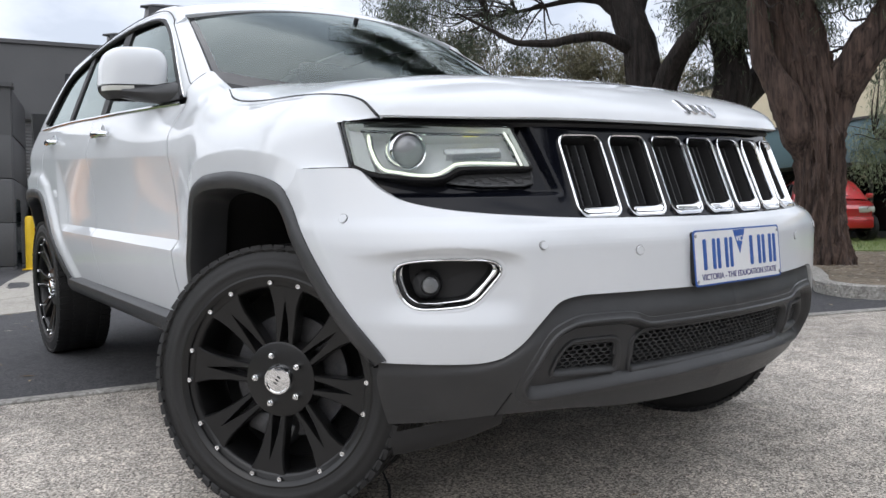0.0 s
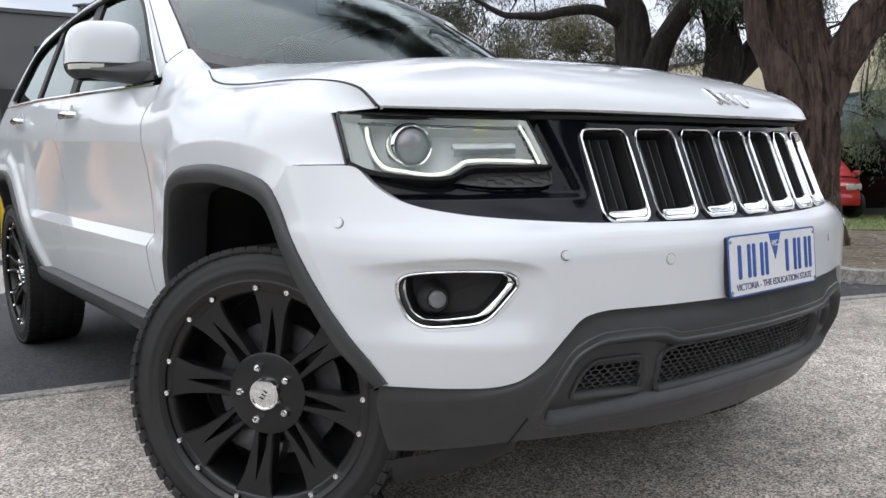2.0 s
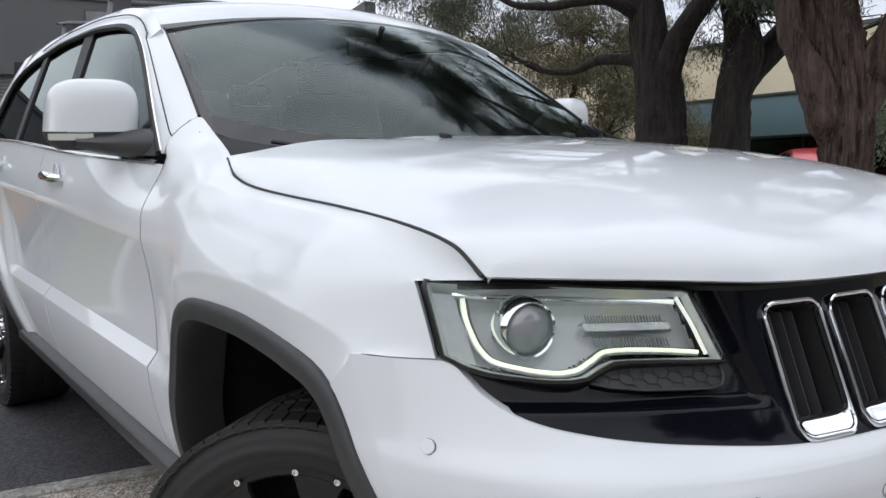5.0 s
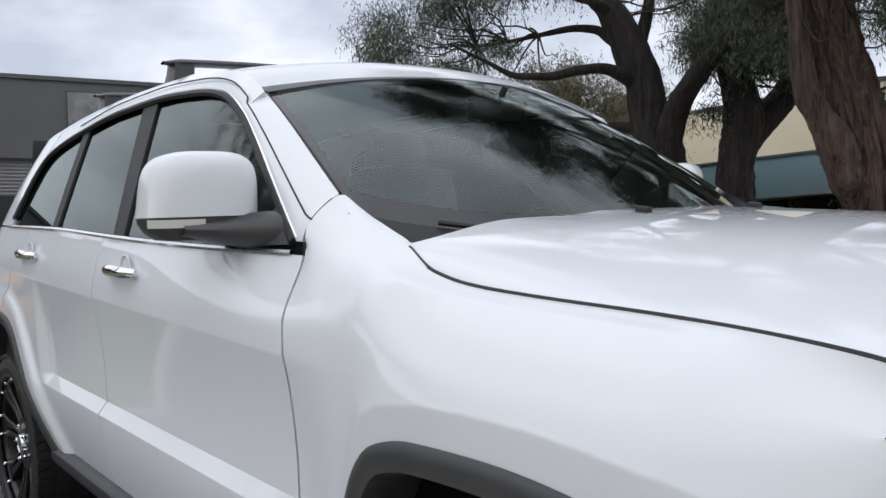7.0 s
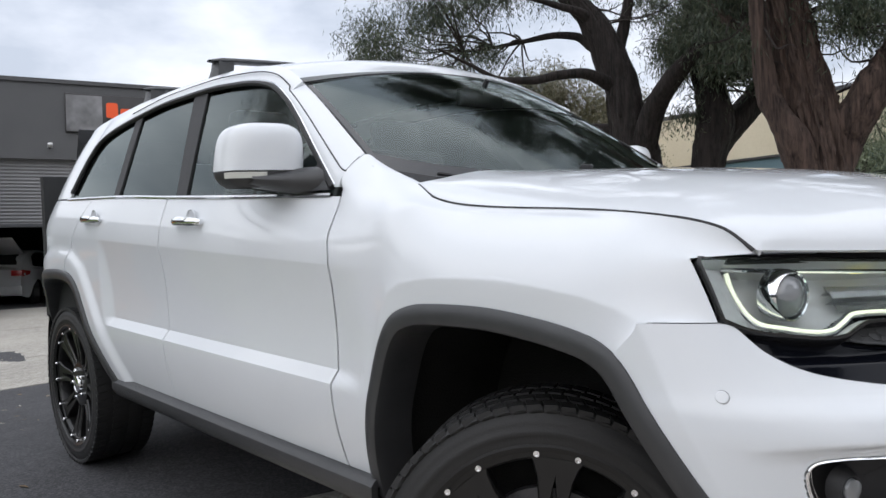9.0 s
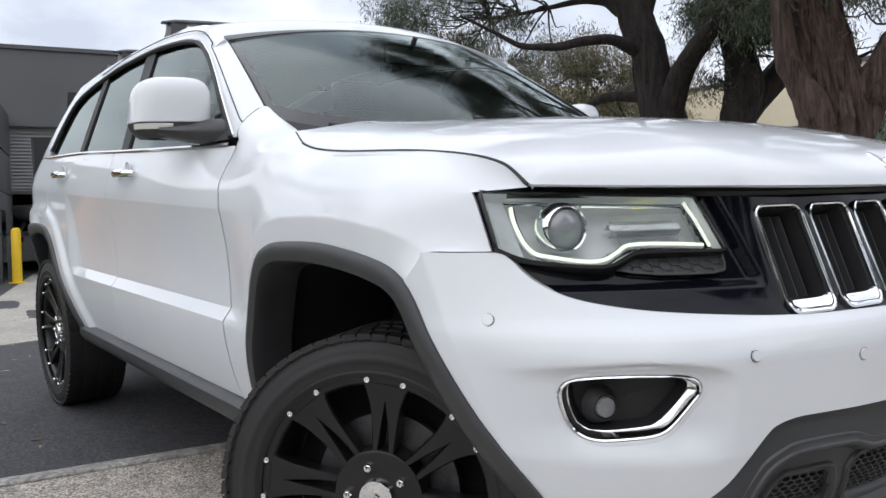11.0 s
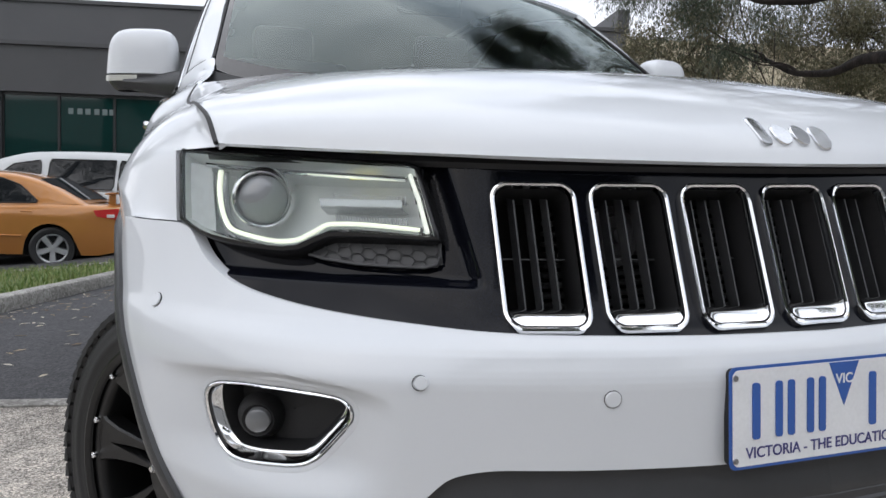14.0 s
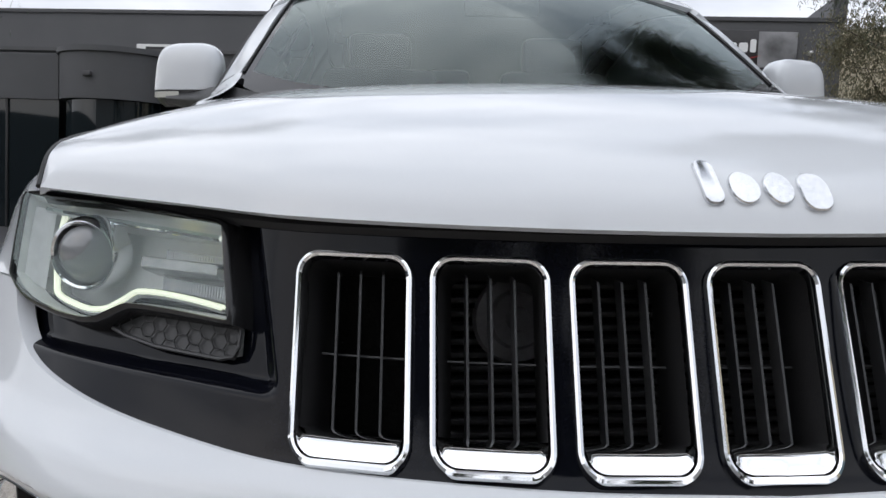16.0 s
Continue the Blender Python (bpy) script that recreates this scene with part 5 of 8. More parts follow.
# seam round the door frame and up the windscreen pillar
ys = np.linspace(1.21, 2.6, 70)
seam = np.concatenate([np.array([pillar_pt(t, 0.46) for t in np.linspace(0, 0.97, 30)]), side(ys, np.minimum(glass_top(ys + 0.0) + 0.045, rail_z(ys) - 0.012)) + (-0.0005, 0, 0)])
part("door_frame_seam", Geo().tube(seam, 0.0022, 5), PLASTIC_DARK, car)
foot_seam = np.array([pillar_pt(0.004, w) for w in np.linspace(0.46, 0.90, 10)])
part("pillar_seam", Geo().tube(foot_seam, 0.0012, 5), PLASTIC_DARK, car)
trim_line = side(np.linspace(0.80, 2.98, 110), glass_top(np.linspace(0.80, 2.98, 110)) + 0.014) + (-0.002, 0, 0)
part("window_trim", Geo().tube(trim_line, 0.0035, 5), SATIN, car)

# roof bars on black feet
for y, z in ((2.0, 1.768), (2.70, 1.745)):
    rows = []
    for u in np.linspace(-1, 1, 25):
        x, zz = u * 0.60, z + 0.022 * (1 - u * u)
        k = 1 - 0.55 * smooth(0.93, 1.0, abs(u))
        rows.append([(x, y + 0.040 * k * math.cos(a), zz + (0.014 if math.sin(a) > 0 else 0.010) * k * math.sin(a)) for a in np.linspace(0, 2 * math.pi, 14, endpoint=False)])
    bar = part("roof_bar", Geo().grid(np.array(rows), wrap_v=True), PLASTIC, car, "black aero roof bar")
    for sx in (-1, 1):
        rows = [[(sx * (0.545 + dx) + sx * ox, y + oy * w, zz) for ox, oy in ((-0.04, -0.8), (0.026, -0.8), (0.03, 0), (0.026, 0.8), (-0.04, 0.8))] for zz, w, dx in ((z + 0.006, 0.040, 0), (z - 0.03, 0.045, 0.004), (z - 0.07, 0.055, 0.015), (z - 0.12, 0.062, 0.028))]
        part("bar_foot", Geo().grid(np.array(rows), wrap_v=True), PLASTIC, bar)
# wipers and washer jets
for x0, x1, k in ((-0.10, -0.62, 0.10), (0.42, 0.02, 0.06)):
    us = np.linspace(0, 1, 16)
    blade = np.array([screen_pt(lerp(x0, x1, u) / 0.757, lerp(-0.12, -0.10, u)) + (0, -0.012, 0.006) for u in us])
    wp = part("wiper", Geo().tube(blade, 0.006, 6), PLASTIC_DARK, car)
    arm = np.array([screen_pt(lerp(x0 + 0.06, lerp(x0, x1, 0.55), u) / 0.757, lerp(-0.14, -0.11, u)) + (0, -0.02, 0.012) for u in us])
    part("wiper_arm", Geo().tube(arm, 0.008, 6, flat=0.6), PLASTIC_DARK, wp)
for x in (-0.235, 0.235):
    z = float(bonnet_z(x, 0.40))
    part("washer_jet", Geo().box((0.022, 0.034, 0.014), pose(x, 0.40, z + 0.004, 8, 0, 0), 0.005), PLASTIC_DARK, car)
cowl = np.array([[screen_pt(u, -0.16) + (0, dy, dz) for dy, dz in ((0.02, 0.02), (-0.005, 0.0), (-0.03, -0.018), (-0.06, -0.05))] for u in np.linspace(-1, 1, 41)])
part("scuttle_panel", Geo().grid(cowl), PLASTIC_DARK, car)

# cabin
cabin = part("cabin_floor", Geo().box((1.6, 2.9, 0.06), pose(0, 2.2, 0.62)).box((1.66, 0.05, 0.75), pose(0, 3.55, 1.0)).box((0.05, 2.8, 0.5), pose(-0.80, 2.2, 0.88)).box((0.05, 2.8, 0.5), pose(0.80, 2.2, 0.88)), CABIN, car)
part("headlining", Geo().grid(RP[2:-2, 2:] - (0, 0, 0.035)), noise_mat("headlining_cloth", (0.16, 0.16, 0.155), (0.22, 0.22, 0.21), 0.9, 30, 300, 0.1), car)
dash = np.array([[(x, y, z - 0.03 * (abs(x) / 0.7) ** 2) for y, z in ((0.60, 1.16), (0.72, 1.205), (0.92, 1.20), (1.05, 1.17), (1.10, 1.10), (1.08, 0.85))] for x in np.linspace(-0.74, 0.74, 24)])
part("dashboard", Geo().grid(dash), CABIN, car)
sw = Matrix.Translation((-0.37, 1.20, 1.115)) @ pose(0, 0, 0, 62, 0, 0)
rim_c = [(0.185 * math.cos(a), 0.185 * math.sin(a), 0) for a in np.linspace(0, 2 * math.pi, 40, endpoint=False)]
part("steering_wheel", Geo().tube([sw @ Vector(p) for p in rim_c], 0.014, 8, closed=True).lathe([(0.0005, 0.02), (0.06, 0.015), (0.07, -0.01)], 20, sw).box((0.34, 0.03, 0.015), sw, 0.005), LEATHER, car)
for sx in (-0.37, 0.37):
    seat = part("front_seat", Geo().box((0.50, 0.52, 0.16), pose(sx, 1.62, 0.80), 0.05).box((0.48, 0.14, 0.62), pose(sx, 1.92, 1.13, -14, 0, 0), 0.05), LEATHER, car)
    part("headrest", Geo().box((0.27, 0.10, 0.17), pose(sx, 2.02, 1.50, -10, 0, 0), 0.04), LEATHER, seat)
rs = part("rear_seat", Geo().box((1.30, 0.5, 0.16), pose(0, 2.55, 0.82), 0.05).box((1.32, 0.14, 0.60), pose(0, 2.85, 1.12, -14, 0, 0), 0.05), LEATHER, car)
for sx in (-0.42, 0, 0.42):
    part("headrest", Geo().box((0.24, 0.09, 0.14), pose(sx, 2.94, 1.46), 0.04), LEATHER, rs)
part("rear_view_mirror", Geo().box((0.23, 0.025, 0.065), pose(0.0, 1.06, 1.545), 0.011).tube([(0, 1.06, 1.56), (0, 1.02, 1.61)], 0.01, 8), PLASTIC_DARK, car)
part("tailgate_glass", Geo().grid(np.array([[(lerp(-0.62, 0.62, i / 10), 3.76 - 0.42 * (z - 1.2), z) for z in np.linspace(1.2, 1.64, 6)] for i in range(11)])), FRIT, car)

# ---- wheels ----
DISC_GREY = noise_mat("worn_brake_steel", (0.06, 0.06, 0.065), (0.14, 0.14, 0.145), 0.45, 40, 300, 0.05, 0.6)
def make_wheel(m, group_tread=66):
    tyre_prof = [(0.270, -0.118), (0.282, -0.130), (0.300, -0.128), (0.328, -0.128), (0.348, -0.124), (0.357, -0.117), (0.3605, -0.100), (0.362, -0.05), (0.3625, 0), (0.362, 0.05), (0.3605, 0.100), (0.357, 0.117), (0.348, 0.123), (0.342, 0.1245), (0.340, 0.126), (0.328, 0.1285), (0.318, 0.129), (0.316, 0.1305), (0.306, 0.1305), (0.304, 0.129), (0.294, 0.128), (0.282, 0.126), (0.270, 0.118)]
    tyre = part("wheel", Geo().lathe(tyre_prof, 96, m), RUBBER, car, "black alloy wheel with chunky all-terrain tyre")
    lug = Geo()
    for k in range(group_tread):
        a = 360 * k / group_tread
        for zc, shift, w in ((-0.102, 0, 0.052), (-0.035, 2.2, 0.048), (0.035, 0.8, 0.048), (0.102, 2.9, 0.052)):
            lug.box((0.014, 0.0285, w), m @ pose(0, 0, 0, 0, 0, a + shift) @ pose(0.3595, 0, zc, 9 if zc > 0 else -9, 0, 0))
        for zc in (-0.117, 0.117):
            lug.box((0.024, 0.026, 0.010), m @ pose(0, 0, 0, 0, 0, a + 1.4) @ pose(0.350, 0, zc, 0, -42 if zc > 0 else 42, 0))
    part("tread", lug, RUBBER, tyre, sharp=20)
    rim = part("rim", Geo().lathe([(0.276, -0.11), (0.259, -0.10), (0.246, -0.02), (0.246, 0.05), (0.250, 0.094), (0.254, 0.106), (0.260, 0.110), (0.278, 0.110), (0.284, 0.114), (0.2885, 0.122), (0.2875, 0.127), (0.282, 0.128), (0.272, 0.122)], 96, m), RIM, tyre, "matt black alloy rim")

    def spoke_z(r):
        return 0.088 + 0.020 * smooth(0.08, 0.24, r) - 0.006 * math.sin(min(max((r - 0.08) / 0.16, 0), 1) * math.pi)

    for k in range(8):
        g = Geo()
        for sgn in (1, -1):
            poly = np.array([(0.075, 0.010), (0.075, 0.0265), (0.115, 0.0275), (0.16, 0.031), (0.205, 0.037), (0.238, 0.047), (0.260, 0.060), (0.264, 0.03), (0.266, 0.0), (0.222, 0.0), (0.15, 0.0065), (0.098, 0.0110)])
            n = len(poly)
            t = np.roll(poly, -1, 0) - np.roll(poly, 1, 0)
            nn = np.stack([-t[:, 1], t[:, 0]], -1)
            nn /= np.linalg.norm(nn, axis=1, keepdims=True)
            inn = poly - nn * 0.0035
            inn[6:10, 0] = poly[6:10, 0]
            inn[8:10, 1] = 0
            loops = []
            for src, dz in ((poly, -0.040), (poly, -0.005), (inn, 0.0)):
                loops.append([(r, sgn * tt, spoke_z(r) + dz) for r, tt in src])
            g.add(sum(loops, []), [tuple(range(2 * n, 3 * n))] + [(l * n + i, l * n + (i + 1) % n, (l + 1) * n + (i + 1) % n, (l + 1) * n + i) for l in (0, 1) for i in range(n)])
        part("spoke", g.move(m @ pose(0, 0, 0, 0, 0, 45 * k - 6.5)), RIM, rim, sharp=25)
        for sgn in (-9, 9):
            b = m @ pose(0, 0, 0, 0, 0, 45 * k - 6.5 + sgn) @ pose(0.2655, 0, 0.1115)
            part("rim_bolt", Geo().lathe([(0.0078, -0.002), (0.0078, 0.0060), (0.0064, 0.0085), (0.0042, 0.0085), (0.0036, 0.0065), (0.0003, 0.0065)], 12, b), CHROME, rim)
    hub = part("hub", Geo().lathe([(0.0005, 0.086), (0.096, 0.0895), (0.102, 0.0875), (0.105, 0.078), (0.105, 0.03)], 48, m), RIM, rim)
    cap = part("centre_cap", Geo().lathe([(0.042, 0.082), (0.041, 0.100), (0.038, 0.1055), (0.034, 0.106), (0.032, 0.104), (0.016, 0.1055), (0.0005, 0.106)], 36, m), CHROME, hub, "polished chrome centre cap")
    for dx, dy, rz in ((-0.008, 0.006, 60), (0.0, 0.0, 60), (0.008, -0.005, 60)):
        part("cap_mark", Geo().box((0.011, 0.004, 0.0012), m @ pose(dx, dy, 0.1063, 0, 0, rz), 0.0005), PLASTIC_DARK, cap)
    for k in range(5):
        b = m @ pose(0, 0, 0, 0, 0, 72 * k + 16) @ pose(0.068, 0, 0.088)
        part("wheel_nut", Geo().lathe([(0.0105, 0.0), (0.0105, 0.012), (0.0085, 0.016), (0.0070, 0.016), (0.0066, 0.021), (0.0005, 0.0225)], 6, b), CHROME, hub, sharp=20)
    disc = part("brake_disc", Geo().lathe([(0.09, 0.012), (0.170, 0.012), (0.172, 0.0), (0.170, -0.012), (0.09, -0.012)], 48, m @ pose(0, 0, 0.012)), DISC_GREY, rim)
    part("brake_caliper", Geo().box((0.07, 0.15, 0.07), m @ pose(0, 0, 0, 0, 0, 160) @ pose(0.150, 0, 0.020), 0.02), DISC_GREY, disc)
    part("wheel_back", Geo().lathe([(0.0005, -0.03), (0.245, -0.03)], 32, m), WELL, rim)


make_wheel(pose(-0.785, 0.098, 0.378, 0, -87.2, 36))
make_wheel(pose(-0.790, 2.915, 0.363, 0, -90, 0))
make_wheel(pose(0.820, 0.0, 0.386, 0, 90, 35))
make_wheel(pose(0.790, 2.915, 0.363, 0, 90, 0))
for x in (-1, 1):
    part("axle_arm", Geo().tube([(x * 0.25, 0.05, 0.36), (x * 0.72, 0.07, 0.38)], 0.045, 10), WELL, car)
    part("axle_arm", Geo().tube([(x * 0.25, 2.9, 0.36), (x * 0.75, 2.9, 0.38)], 0.045, 10), WELL, car)

# ---- ground ----
def ground_z(x, y):
    """The crossover's slope under the car, easing to the level lot behind and the verge."""
    x, y = np.asarray(x, float), np.asarray(y, float)
    n = TILT.to_3x3() @ Vector((0, 0, 1))
    o = TILT @ Vector((0, 0, 0))
    xc, yc = np.clip(x, -2.2, 2.5), np.clip(y, -2.5, 2.9)
    near = o.z - (n.x * (xc - o.x) + n.y * (yc - o.y)) / n.z
    near = near + 0.02 * smooth(2.2, 0.5, y)
    return near + 0.11 * np.clip(x, -4.0, 0) * smooth(3.0, 10, y) + 0.007 * np.clip(x - 3, 0, 16)


def mixed_ground(name, dark, mid, light, scale, rough=0.85, bump=0.5, stain=0.25, pebble=0.0):
    """Stony ground: pebbles by cells, grain by noise, and large soft stains."""
    m = base_mat(name, mid, rough)
    n, l = m.node_tree.nodes, m.node_tree.links
    b = n["Principled BSDF"]
    tc = n.new("ShaderNodeTexCoord")
    vo, n1, n2, n3 = n.new("ShaderNodeTexVoronoi"), n.new("ShaderNodeTexNoise"), n.new("ShaderNodeTexNoise"), n.new("ShaderNodeTexNoise")
    vo.inputs["Scale"].default_value = scale
    n1.inputs["Scale"].default_value, n1.inputs["Detail"].default_value = scale * 1.6, 4
    n2.inputs["Scale"].default_value, n2.inputs["Detail"].default_value = 0.8, 6
    n3.inputs["Scale"].default_value, n3.inputs["Detail"].default_value = 9.0, 5
    for t in (vo, n1, n2, n3):
        l.new(tc.outputs["Object"], t.inputs["Vector"])
    sep = n.new("ShaderNodeSeparateColor")
    l.new(vo.outputs["Color"], sep.inputs["Color"])
    mx = n.new("ShaderNodeMix")
    mx.data_type = "FLOAT"
    mx.inputs["Factor"].default_value = 0.45
    l.new(sep.outputs["Red"], mx.inputs["A"])
    l.new(n1.outputs["Fac"], mx.inputs["B"])
    ramp = n.new("ShaderNodeValToRGB")
    ramp.color_ramp.elements[0].position, ramp.color_ramp.elements[0].color = 0.18, (*dark, 1)
    ramp.color_ramp.elements[1].position, ramp.color_ramp.elements[1].color = 0.88, (*light, 1)
    e = ramp.color_ramp.elements.new(0.5)
    e.color = (*mid, 1)
    l.new(mx.outputs["Result"], ramp.inputs["Fac"])
    add = n.new("ShaderNodeMath")
    add.operation = "ADD"
    l.new(n2.outputs["Fac"], add.inputs[0])
    l.new(n3.outputs["Fac"], add.inputs[1])
    mr = n.new("ShaderNodeMapRange")
    mr.inputs["From Min"].default_value, mr.inputs["From Max"].default_value = 0.7, 1.3
    mr.inputs["To Min"].default_value, mr.inputs["To Max"].default_value = 1 - stain, 1 + stain
    l.new(add.outputs["Value"], mr.inputs["Value"])
    hs = n.new("ShaderNodeHueSaturation")
    l.new(mr.outputs["Result"], hs.inputs["Value"])
    l.new(ramp.outputs["Color"], hs.inputs["Color"])
    l.new(hs.outputs["Color"], b.inputs["Base Color"])
    bp = n.new("ShaderNodeBump")
    bp.inputs["Strength"].default_value, bp.inputs["Distance"].default_value = bump, 0.006
    l.new(mx.outputs["Result"], bp.inputs["Height"])
    l.new(bp.outputs["Normal"], b.inputs["Normal"])
    return m


CONCRETE = mixed_ground("exposed_aggregate_concrete", (0.042, 0.035, 0.029), (0.365, 0.325, 0.283), (0.90, 0.84, 0.75), 190, 0.75, 1.0, 0.38)
ASPHALT = mixed_ground("weathered_asphalt", (0.018, 0.018, 0.021), (0.038, 0.038, 0.042), (0.09, 0.09, 0.095), 120, 0.82, 0.5, 0.2)
SMOOTH_CONC = mixed_ground("pale_driveway_concrete", (0.24, 0.225, 0.20), (0.34, 0.32, 0.28), (0.42, 0.40, 0.36), 60, 0.85, 0.2, 0.16)
KERB = mixed_ground("kerb_concrete", (0.16, 0.15, 0.135), (0.28, 0.27, 0.25), (0.40, 0.39, 0.36), 60, 0.85, 0.4, 0.25)
DIRT = mixed_ground("bare_earth", (0.06, 0.045, 0.03), (0.15, 0.12, 0.085), (0.28, 0.23, 0.17), 40, 0.95, 0.8, 0.35)
TURF = mixed_ground("turf_soil", (0.05, 0.075, 0.02), (0.10, 0.14, 0.035), (0.17, 0.20, 0.07), 30, 0.95, 0.8, 0.35)


def sheet(name, edge_a, edge_b, nu, nv, lift, material, label, category="ground"):
    """Ground between two edges (each a function of 0 to 1), draped on the slope with a turned-down rim."""
    P = np.zeros((nu, nv, 3))
    for i in range(nu):
        a, b = np.array(edge_a(i / (nu - 1))), np.array(edge_b(i / (nu - 1)))
        for j in range(nv):
            P[i, j, :2] = lerp(a, b, j / (nv - 1))
    P[:, :, 2] = ground_z(P[:, :, 0], P[:, :, 1]) + lift
    return tagged(part(name, Geo().panel(P, 0.06, inside=(0, 0, -50)), material), label, category, kind="structure")


def along(pts):
    p = np.array(pts, float)
    d = np.r_[0, np.cumsum(np.hypot(*np.diff(p, axis=0).T))] / np.hypot(*np.diff(p, axis=0).T).sum()
    fx, fy = pchip(d, p[:, 0]), pchip(d, p[:, 1])
    return lambda t: (float(fx(t)), float(fy(t)))


xs = np.r_[-600, -120, -40, -20, np.linspace(-10, 10, 61), 14, 18, 24, 40, 120, 600]
ys = np.r_[-600, -120, -40, -20, np.linspace(-8, 22, 91), 26, 40, 120, 600]
gx, gy = np.meshgrid(xs, ys, indexing="ij")
bed = 0.03 * smooth(0.0, 0.5, 1.43 - 0.23 * gx - gy) * smooth(4.4, 4.0, gx) * smooth(-14, -13, gx) * smooth(-9, -8.5, gy)
tagged(part("ground", Geo().grid(np.stack([gx, gy, ground_z(gx, gy) - bed], -1)), ASPHALT), "dark weathered asphalt of the parking lot", "ground", kind="structure")

joint = lambda x: 1.53 - 0.23 * x
sheet("crossover", lambda t: (lerp(-14, 4.4, t), -9.0), lambda t: (lerp(-14, 4.4, t), joint(lerp(-14, 4.4, t))), 60, 40, 0.004, CONCRETE, "pebbly exposed-aggregate concrete driveway crossover", "pavement")
cr = np.array([(-0.47, 0.16), (-0.51, 0.07), (-0.545, -0.01), (-0.60, -0.10), (-0.615, -0.17), (-0.65, -0.28), (-0.66, -0.36), (-0.72, -0.47)])
crack = np.stack([cr[:, 0], cr[:, 1], ground_z(cr[:, 0], cr[:, 1]) + 0.0055], -1)
tagged(part("concrete_crack", Geo().tube(crack, (0.001, 0.003, 0.005, 0.004, 0.005, 0.004, 0.003, 0.001), 5, flat=0.15), PLASTIC_DARK), "thin dark crack across the crossover", "crack", kind="structure")
xs = np.linspace(-14, 4.4, 60)
rows = [np.stack([xs, joint(xs) + dy, ground_z(xs, joint(xs)) + dz], -1) for dy, dz in ((-0.045, -0.02), (-0.045, 0.010), (-0.038, 0.015), (0.038, 0.015), (0.045, 0.010), (0.045, -0.02))]
tagged(part("pavement_edge", Geo().grid(np.array(rows)), KERB), "narrow pale concrete edging strip", "edging", kind="structure")
drive_a = lambda t: (lerp(-1.25, 12, t), 5.85 - 0.25 * lerp(-1.25, 12, t) - 0.15)
for k, (d0, d1) in enumerate(((0.0, 1.95), (1.98, 6.0), (6.03, 12.3))):
    sheet("driveway_slab", lambda t: (drive_a(t)[0] + 0.25 * d0, drive_a(t)[1] + d0), lambda t: (drive_a(t)[0] + 0.25 * d1, drive_a(t)[1] + d1), 30, 14, 0.006, SMOOTH_CONC, "pale concrete driveway slab with open joints", "pavement")


def kerb(name, pts, n, label, h=0.11, w=0.14):
    f = along(pts)
    c = np.array([f(t) for t in np.linspace(0, 1, n)])
    t = np.gradient(c, axis=0)
    t /= np.linalg.norm(t, axis=1, keepdims=True)
    nrm = np.stack([-t[:, 1], t[:, 0]], -1)
    z = ground_z(c[:, 0], c[:, 1])
    rng = np.random.default_rng(4)
    jit = rng.normal(0, 0.004, n)
    rows = []
    for off, dz in ((-w / 2, -0.05), (-w / 2, h * 0.6), (-w * 0.38, h * 0.92), (-w * 0.2, h), (w * 0.3, h), (w / 2, h * 0.9), (w / 2, -0.05)):
        q = c + nrm * (off + jit[:, None])
        rows.append(np.stack([q[:, 0], q[:, 1], z + dz], -1))
    return tagged(part(name, Geo().grid(np.array(rows)), KERB), label, "kerb", kind="structure")


K_LEFT = [(-3.2, 0.8), (-2.7, 2.2), (-2.25, 3.6), (-1.85, 4.9), (-1.45, 6.1), (-1.18, 7.0), (-1.2, 7.7), (-1.6, 8.2), (-2.6, 8.55), (-8, 9.9)]
K_RIGHT = [(13, -1.9), (8, -0.7), (5.9, 0.15), (4.95, 0.7), (4.62, 1.05), (4.75, 1.35), (5.4, 1.75), (6.3, 2.35), (7.2, 3.5), (7.9, 5.2), (8.4, 7.2), (8.7, 9)]
kerb("kerb_left", K_LEFT, 90, "worn grey concrete kerb round the grass island")
kerb("kerb_right", K_RIGHT, 90, "worn grey concrete kerb along the tree verge")
fl, fr2 = along(K_LEFT), along(K_RIGHT)
verge = sheet("lawn", lambda t: (fl(t)[0] - 0.06, fl(t)[1] + 0.02), lambda t: (-16 + 0.5 * t, lerp(0.5, 12, t)), 60, 30, 0.085, TURF, "green lawn island beside the driveway", "grass")
sheet("verge", lambda t: (fr2(t)[0] + 0.06, fr2(t)[1] - 0.0), lambda t: (lerp(16, 13, t), lerp(-2.2, 12, t)), 60, 40, 0.085, DIRT, "bare earth and leaf litter under the street trees", "ground")
sheet("nature_strip", lambda t: (lerp(10.6, 9.6, t), lerp(-2.5, 12, t)), lambda t: (26.0, lerp(-2.5, 12, t)), 40, 30, 0.096, TURF, "mown green nature strip beyond the trees", "grass")


